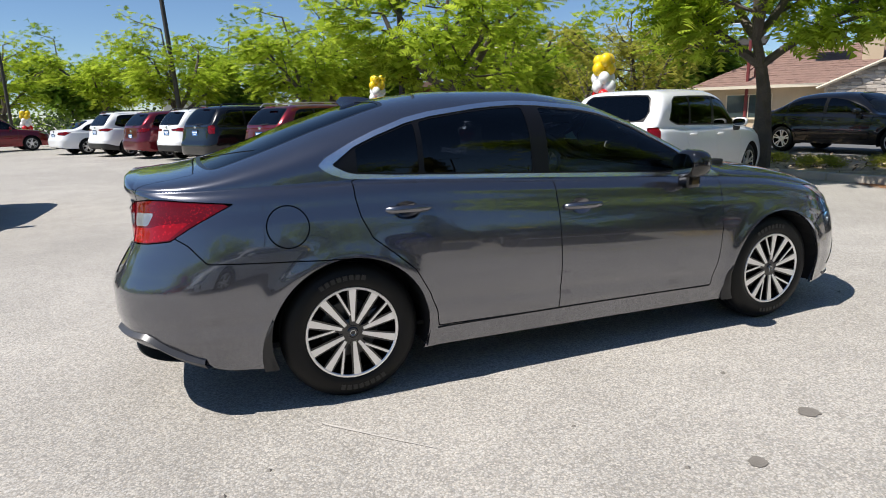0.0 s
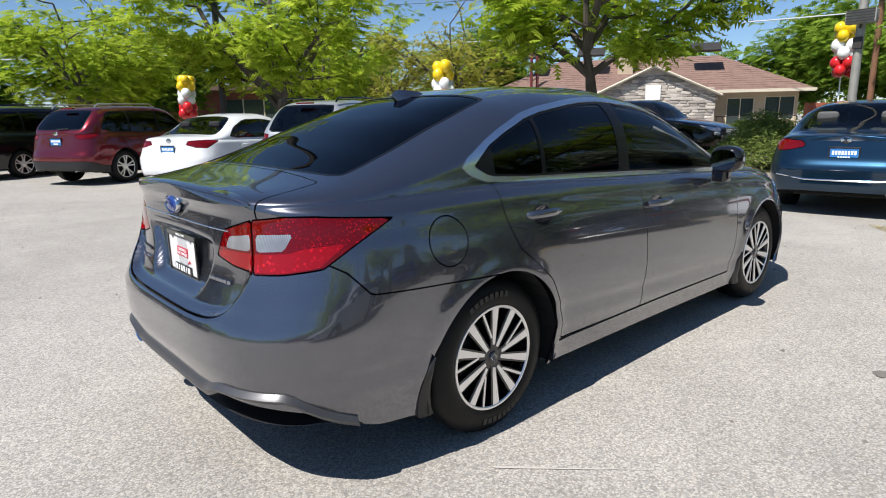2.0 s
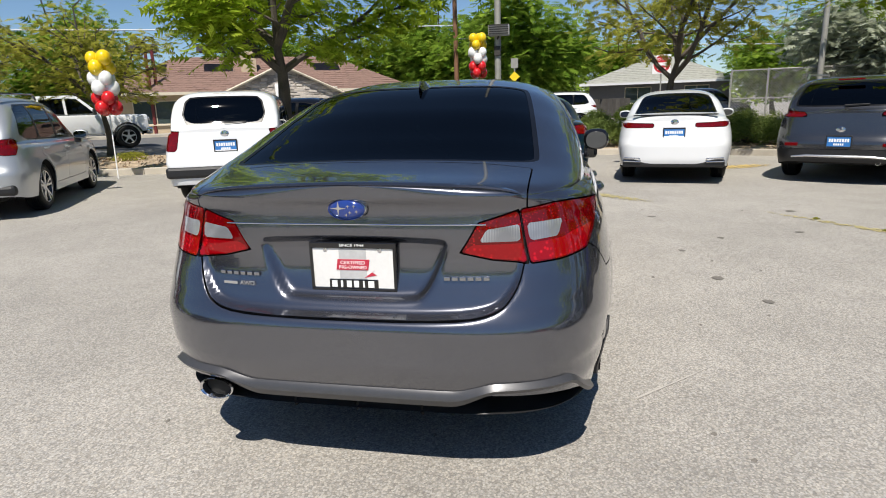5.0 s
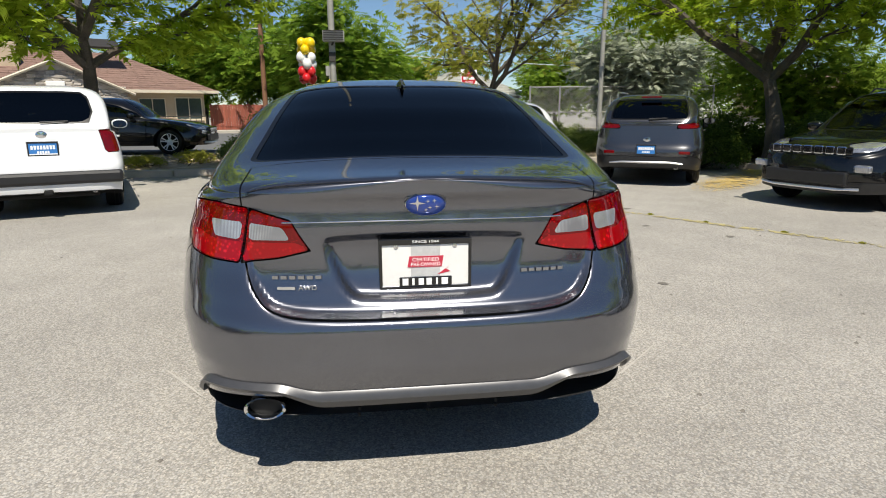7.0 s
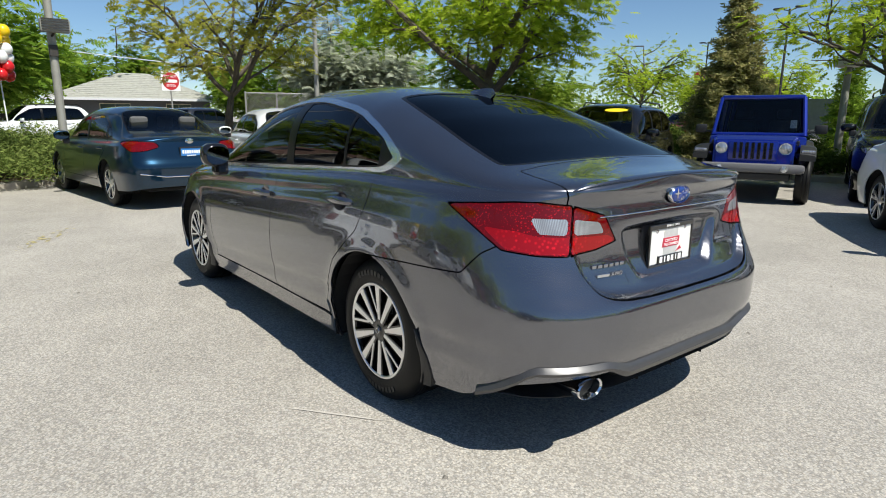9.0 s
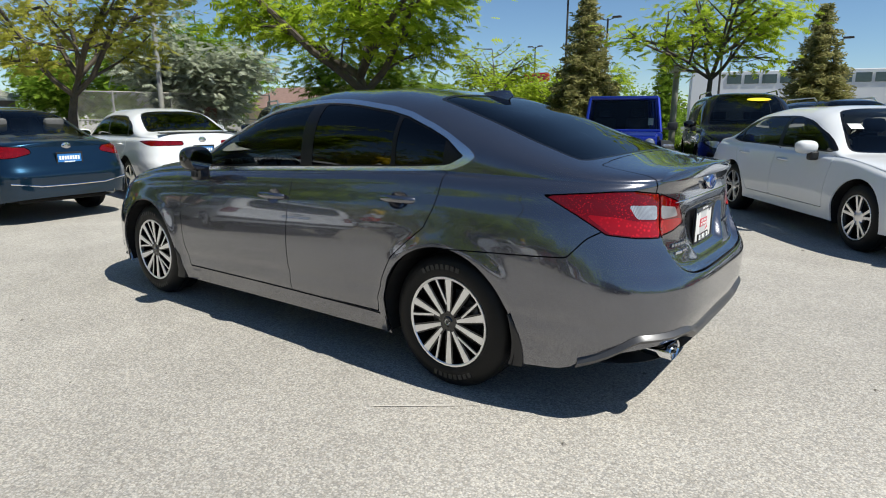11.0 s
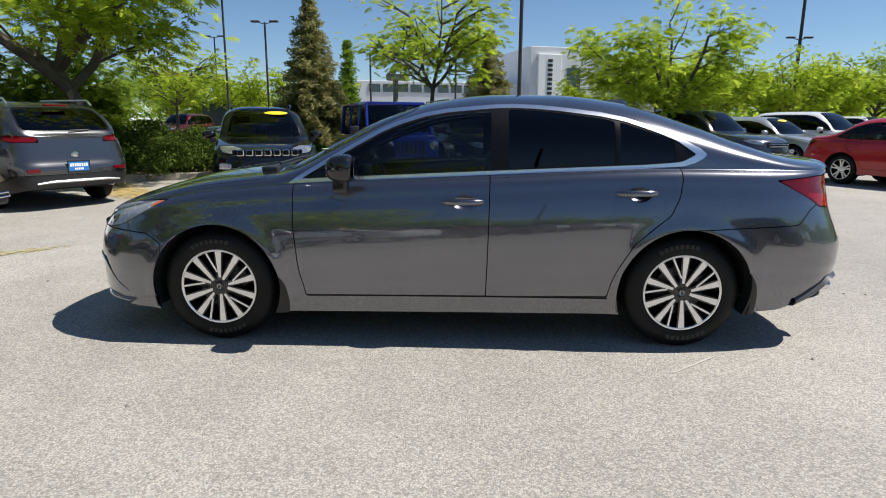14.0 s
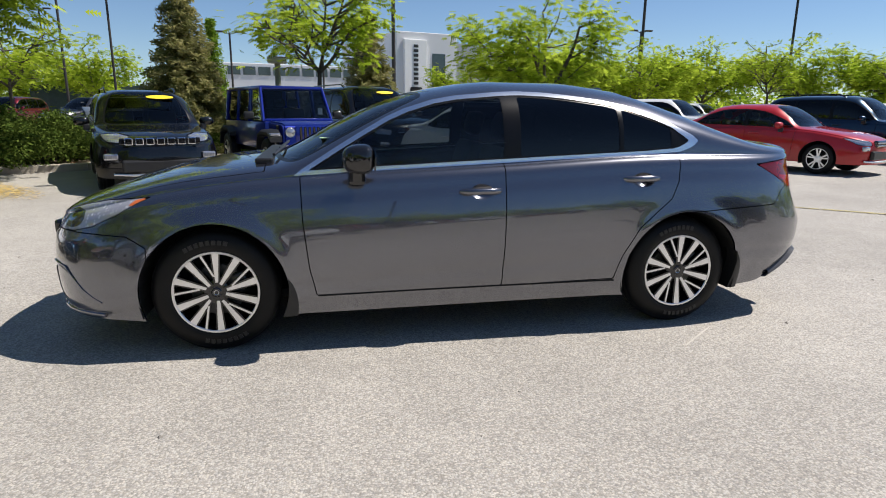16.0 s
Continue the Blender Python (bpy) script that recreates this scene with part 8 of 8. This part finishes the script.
for k in range(40):
    part("board", cbox(-0.012, 0.012, -4.0 + k * 0.2, -4.0 + k * 0.2 + 0.19, 0, 1.55), mat_cache("dark_boards", (0.06, 0.055, 0.05), 0.9, 0.0, 0.3, random=0.2), wf)
bigh = thing("house", pose(50, -43, -0.3, 0, 0, 10), "distant house with a pale brown roof", "house")
part("wall", cbox(-4, 4, -6, 6, 0, 2.6), STUCCO, bigh)
part("roof", prism([(-6.8, 2.5), (6.8, 2.5), (0, 4.8)], 9.2, Matrix.Translation((-4.6, 0, 0)) @ Matrix.Rotation(radians(90), 4, "Z") @ Matrix.Rotation(radians(90), 4, "X")), SHINGLE, bigh)
window_unit(bigh, -4.0, -3, -1, 0.9, 2.0)

# brick building behind the row of cars
bb = thing("brick_building", pose(13.5, 40.0, -0.2, 0, 0, 55), "brick building with pale eaves behind the trees", "building")
part("wall", cbox(0, 8, -9, 9, 0, 3.4), BRICKM, bb)
part("eave", cbox(-0.7, 8.6, -9.6, 9.6, 3.4, 3.8, 0.05), SHINGLE, bb)
part("glass_front", cbox(-0.03, 0.0, -8, -1, 0.6, 2.8), HOUSEGL, bb)
for k in range(6):
    part("mullion", cbox(-0.07, 0.0, -8 + k * 1.4 - 0.04, -8 + k * 1.4 + 0.04, 0.5, 2.9), WOODW, bb)
part("chimney", cbox(-0.4, 0.6, 1.5, 2.9, 0, 4.6, 0.02), BRICKM, bb, "red brick chimney")
sg_ = thing("shop_sign", pose(-2.6, 43.0, 0, 0, 0, 0), "pale panel sign on posts", "sign")
part("panel", cbox(-1.4, 1.4, -0.1, 0.1, 1.4, 3.0, 0.05), RENDER_W, sg_)
part("post", cbox(-1.2, -1.05, -0.06, 0.06, 0, 1.4), POLE_G, sg_)
part("post", cbox(1.05, 1.2, -0.06, 0.06, 0, 1.4), POLE_G, sg_)

# dealership: white hall, taller block with sign panel, grey curved end
deal = thing("showroom", pose(-2.8, -51.0, 0, 0, 0, 16), "white showroom building with grey tower and sign panel", "building")
part("hall", cbox(-1.5, 14, -8, 4, 0, 4.4, 0.05), RENDER_W, deal, "white cladding hall")
part("plinth", cbox(-1.5, 27, 4.0, 4.06, 0, 0.6), RENDER_G, deal)
for k in range(9):
    part("window", cbox(2 + k * 1.1, 2.9 + k * 1.1, 3.98, 4.05, 3.55, 4.15), HOUSEGL, deal)
part("entrance", cbox(16, 24, 3.98, 4.06, 0, 2.6), HOUSEGL, deal)
part("tower", cbox(-6.5, -1.0, -8, 5.6, 0, 7.2, 0.05), RENDER_W, deal)
part("tower_recess", cbox(-5.4, -4.2, 5.58, 5.64, 2.8, 5.6), HOUSEGL, deal)
part("sign_panel", cbox(-3.6, -1.6, 5.6, 5.9, 0, 6.6, 0.04), WHITE_INK, deal, "white upright sign panel")
for k in range(9):
    part("sign_mark", cbox(-2.8, -2.4, 5.9, 5.94, 3.1 + k * 0.36, 3.32 + k * 0.36), BLACK_INK, deal, "dark mark too far to read")
part("sign_block", cbox(-3.1, -2.1, 5.9, 5.96, 2.2, 2.9, 0.1), POLE_D, deal)
cur = bmesh.new()
prof = [(-6.5 - 9 * math.sin(a), 2.0 + 4.6 * math.cos(a)) for a in np.linspace(0, math.pi / 2, 12)]
vs0 = [cur.verts.new((x, 5.0, z)) for x, z in prof] + [cur.verts.new((-15.5, 5.0, 0)), cur.verts.new((-6.5, 5.0, 0))]
vs1 = [cur.verts.new((v.co.x, -8.0, v.co.z)) for v in vs0]
cur.faces.new(vs0)
cur.faces.new(vs1[::-1])
for k in range(len(vs0)):
    j = (k + 1) % len(vs0)
    cur.faces.new((vs0[k], vs1[k], vs1[j], vs0[j]))
part("curved_hall", cur, RENDER_G, deal, "grey metal curved end", True)
rd = thing("sign_tower", pose(30, -58, 0), "red and white roadside sign far off", "sign")
part("panel", cbox(-3, 3, -0.2, 0.2, 3.2, 5.0, 0.3), RENDER_W, rd)
part("panel_cap", cbox(-1.6, 1.6, -0.25, 0.25, 5.0, 6.0, 0.3), RED, rd)
part("post", cbox(-0.3, 0.3, -0.15, 0.15, 0, 3.2), POLE_G, rd)


# poles and lamps
def pole(name, x, y, h, r, material, label, category="pole", lean=0.0):
    t = thing(name, pose(x, y, 0), label, category)
    part("shaft", bar([(0, 0, -0.05), (lean, 0, h)], [r, r * 0.8], 12), material, t, "", True)
    return t


p = pole("flood_lamp", 9.8, 0.83, 9.0, 0.075, POLE_G, "pale steel pole with a box flood lamp", "street lamp")
part("lamp_box", cbox(-0.30, -0.12, -0.28, 0.18, 2.75, 2.98, 0.02), POLE_G, p, "grey box flood lamp")
bm = bmesh.new()
for k in range(5):
    box(bm, -0.315, -0.295, -0.26, 0.16, 2.78 + k * 0.045, 2.80 + k * 0.045)
part("lamp_louvre", bm, POLE_D, p)
part("bracket", bar([(-0.05, 0, 2.7), (-0.2, -0.05, 2.77)], 0.02, 6), POLE_D, p)
part("junction_box", cbox(-0.11, -0.04, -0.07, 0.07, 2.35, 2.55, 0.01), POLE_D, p)
p = pole("flood_lamp", 3.86, 14.2, 9.0, 0.09, POLE_D, "dark pole with a box flood lamp", "street lamp")
part("lamp_box", cbox(-0.45, -0.12, -0.22, 0.22, 3.05, 3.3, 0.03), POLE_D, p)
pole("lamp_pole", -2.6, 31.0, 12.0, 0.12, POLE_D, "tall dark pole in front of the trees", "street lamp", lean=-0.6)
p = pole("street_lamp", -11.5, 37.0, 6.2, 0.09, POLE_D, "dark street lamp behind the parked cars", "street lamp")
part("lamp_head", cbox(-0.5, 0.1, -0.1, 0.1, 6.1, 6.25, 0.04), POLE_D, p)
u = pole("utility_pole", 31.0, 5.55, 11.0, 0.14, POLE_W, "brown wooden utility pole with wires", "utility pole", lean=-0.25)
pole("utility_pole", 19.5, -9.2, 8.0, 0.1, POLE_G, "grey pole beyond the mesh fence", "utility pole")
for x, y, h in ((11.6, -32.4, 6.9), (13.5, -31.0, 8.5), (-19.5, -33.0, 12.0), (-21.0, -36.0, 6.5), (-2.7, -25.5, 11.0), (-33.0, -36.0, 13.0), (6.0, -36.0, 5.6), (0.5, -37.0, 5.4), (20.5, -47.0, 8.0), (27.0, -52.0, 8.0), (-13.0, -38.0, 6.0)):
    p = pole("street_lamp", x, y, h, 0.07 if h < 9 else 0.1, POLE_D, "slim car-park lamp with two heads on a dark pole", "street lamp")
    tagged(p, group="car-park lamps")
    for sg in (1, -1):
        part("lamp_arm", bar([(0, 0, h - 0.1), (sg * 0.35, 0, h)], 0.025, 6), POLE_D, p)
        part("lamp_head", cbox(sg * 0.55 - 0.25, sg * 0.55 + 0.25, -0.14, 0.14, h, h + 0.1, 0.03), POLE_D, p)
p = pole("short_lamp", 1.9, -13.6, 2.5, 0.09, POLE_G, "short pole with a pale square lamp head", "street lamp")
part("lamp_head", cbox(-0.25, 0.25, -0.25, 0.25, 2.45, 2.62, 0.04), RENDER_W, p)
bs = thing("billboard", pose(26.4, 21.8, -0.2), "dark red sign frame on posts behind the street", "sign")
for x in (-0.28, 0.28):
    part("post", bar([(x, 0, 0), (x, 0, 5.0)], 0.09, 8), mat_cache("dark_red_steel", (0.16, 0.03, 0.03), 0.5), bs)
for z in (1.8, 2.6, 3.4, 4.2):
    part("brace", bar([(-0.28, 0, z), (0.28, 0, z + 0.3)], 0.03, 6), mat_cache("dark_red_steel", (0.16, 0.03, 0.03), 0.5), bs)

wires = thing("overhead_wires", None, "pale overhead wires across the street", "wire")
def wire(a, b, sag, r, material):
    a, b = Vector(a), Vector(b)
    part("wire", bar([a.lerp(b, t) - Vector((0, 0, sag * 4 * t * (1 - t))) for t in np.linspace(0, 1, 16)], r, 5), material, wires)
wire((30.9, 5.55, 5.6), (-4.0, 47.0, 5.0), 0.6, 0.03, RENDER_W)
wire((30.9, 5.55, 7.0), (26.4, 21.8, 6.6), 0.2, 0.015, POLE_D)
wire((30.9, 5.55, 4.9), (38.0, -30.0, 4.2), 0.5, 0.025, RENDER_W)
wire((30.9, 5.55, 7.5), (10.0, 44.0, 8.5), 0.5, 0.015, POLE_D)

# signs across the street
SIGN_RED = mat("sign_red", (0.55, 0.03, 0.04), 0.4)
dn = thing("no_entry_sign", pose(22.9, -4.45, 0, 0, 0, -168), "red and white no-entry sign on a pole", "sign")
part("post", bar([(0, 0, 0), (0, 0, 3.0)], 0.03, 8), POLE_G, dn)
part("panel", cbox(0.03, 0.04, -0.38, 0.38, 2.28, 3.04, 0.0), WHITE_INK, dn)
disc = lathe([(0.0005, 0.05), (0.34, 0.05), (0.345, 0.045)], 32, "x")
bmesh.ops.translate(disc, vec=(0, 0, 2.66), verts=disc.verts)
part("disc", disc, SIGN_RED, dn, "red disc")
part("bar", cbox(0.051, 0.056, -0.26, 0.26, 2.60, 2.72), WHITE_INK, dn)
for t_, z in (("DO NOT", 2.84), ("ENTER", 2.48)):
    words("sign_words", t_, 0.13, WHITE_INK, dn, pose(0.052, 0, z, 90, 0, 90), 0.002)
ys_ = thing("warning_sign", pose(22.9, 1.57, 0, 0, 0, 176), "small yellow diamond sign on a pole", "sign")
part("post", bar([(0, 0, 0), (0, 0, 3.1)], 0.03, 8), POLE_G, ys_)
part("diamond", cbox(0.03, 0.045, -0.16, 0.16, -0.16, 0.16, 0, Matrix.Translation((0, 0, 2.39)) @ Matrix.Rotation(radians(45), 4, "X")), YELLOW_INK, ys_)
part("plate", cbox(0.03, 0.045, -0.15, 0.15, 2.75, 3.15), POLE_G, ys_)

# chain-link enclosure
cl = thing("mesh_fence", pose(20.5, -6.6, 0, 0, 0, -14), "galvanised chain-link fence with posts", "fence")
for y in (0.0, -1.2, -3.2, -5.2, -7.2):
    part("post", bar([(0, y, 0), (0, y, 2.25)], 0.035, 8), POLE_G, cl)
for z in (0.1, 1.2, 2.2):
    part("rail", bar([(0, 0, z), (0, -7.2, z)], 0.022, 6), POLE_G, cl)
bm = bmesh.new()
for k in range(-22, 74):
    for sg in (1, -1):
        y = -k * 0.1
        a, b = Vector((0.02 * sg, y, 0.1)), Vector((0.02 * sg, y - sg * 2.1, 2.2))
        lo, hi = -7.2, 0.0
        t0, t1 = 0.0, 1.0
        dy = b.y - a.y
        ts = sorted(((lo - a.y) / dy, (hi - a.y) / dy))
        t0, t1 = max(t0, ts[0]), min(t1, ts[1])
        if t1 - t0 > 0.02:
            tube(bm, [a.lerp(b, t0), a.lerp(b, t1)], 0.005, 3, False)
tagged(part("mesh", bm, POLE_G, cl), kind="stuff")
part("brick_pillar", cbox(0.2, 0.6, -5.0, -4.6, 0, 1.7, 0.01), BRICKM, cl)

# low wall of stacked stone behind the off-roader
lw = thing("low_stone_wall", pose(-0.6, -13.9, 0, 0, 0, 20), "low stone wall behind the parked cars", "wall")
random.seed(41)
for r_ in range(3):
    y = -1.8 + 0.15 * (r_ % 2)
    while y < 1.8:
        w_ = random.uniform(0.35, 0.6)
        part("stone", cbox(y, y + w_ - 0.015, -0.14 + random.uniform(-0.02, 0.02), 0.14, 0.14 * r_, 0.14 * r_ + 0.132, 0.02), STONE, lw)
        y += w_

# distant low skyline of trees
hz_mat = leaf_mat("distant_trees", (0.05, 0.075, 0.03), (0.09, 0.12, 0.05), 0.2)
rng = np.random.default_rng(91)
a = np.r_[rng.uniform(radians(-180), radians(180), 900)]
r = rng.uniform(75, 130, len(a))
c = np.stack([r * np.cos(a), r * np.sin(a), rng.uniform(0.3, 4.2, len(a)) * (0.6 + 0.4 * np.sin(a * 23) * np.sin(a * 7))], 1)
bd_ = leaf_mesh("distant_woods", leaves(rng, c, 1.3, 46, 0.7, 0.6, 0.6), hz_mat, None)
tagged(bd_, "distant line of trees", "trees", kind="stuff")


# ---------------------------------------------------------------- balloon columns
YB = mat("yellow_balloon", (0.80, 0.55, 0.01), 0.25, 0.0, 0.05, coat=0.4)
WB = mat("white_balloon", (0.80, 0.80, 0.80), 0.25, 0.0, 0.03, coat=0.4)
RB = mat("red_balloon", (0.60, 0.015, 0.02), 0.25, 0.0, 0.05, coat=0.4)


def balloons(x, y, top, seed, stick=True, s=1.0):
    rnd = random.Random(seed)
    t = thing("balloon_column", pose(x, y, 0), "yellow, white and red balloon column on a stick", "balloons", "balloon columns")
    layers = ((YB, 7), (WB, 6), (RB, 6))
    z = top - 0.14 * s
    for m_, n in layers:
        for k in range(n):
            a = 2 * math.pi * k / 3 + (k // 3) * 1.0 + rnd.uniform(-0.2, 0.2)
            zz = z - (k // 3) * 0.19 * s
            R = 0.15 * s if k < 6 else 0.05
            bm = bmesh.new()
            bmesh.ops.create_uvsphere(bm, u_segments=14, v_segments=9, radius=0.145 * s * rnd.uniform(0.9, 1.08))
            for v in bm.verts:
                v.co.z *= 1.12
            bmesh.ops.translate(bm, vec=(R * math.cos(a), R * math.sin(a), zz + (0.16 if k == 6 else 0)), verts=bm.verts)
            part("balloon", bm, m_, t, "", True)
        z -= 0.40 * s
    part("stick", bar([(0, 0, 0), (0.1, 0.05, z + 0.3), (0, 0, top - 0.3)], 0.014, 6), WHITE_INK, t)
    return t


balloons(11.7, 1.55, 3.05, 1, s=0.85)
balloons(7.1, 8.75, 2.62, 2)
balloons(3.84, 16.8, 2.65, 3)
balloons(-10.8, 37.0, 2.0, 4)
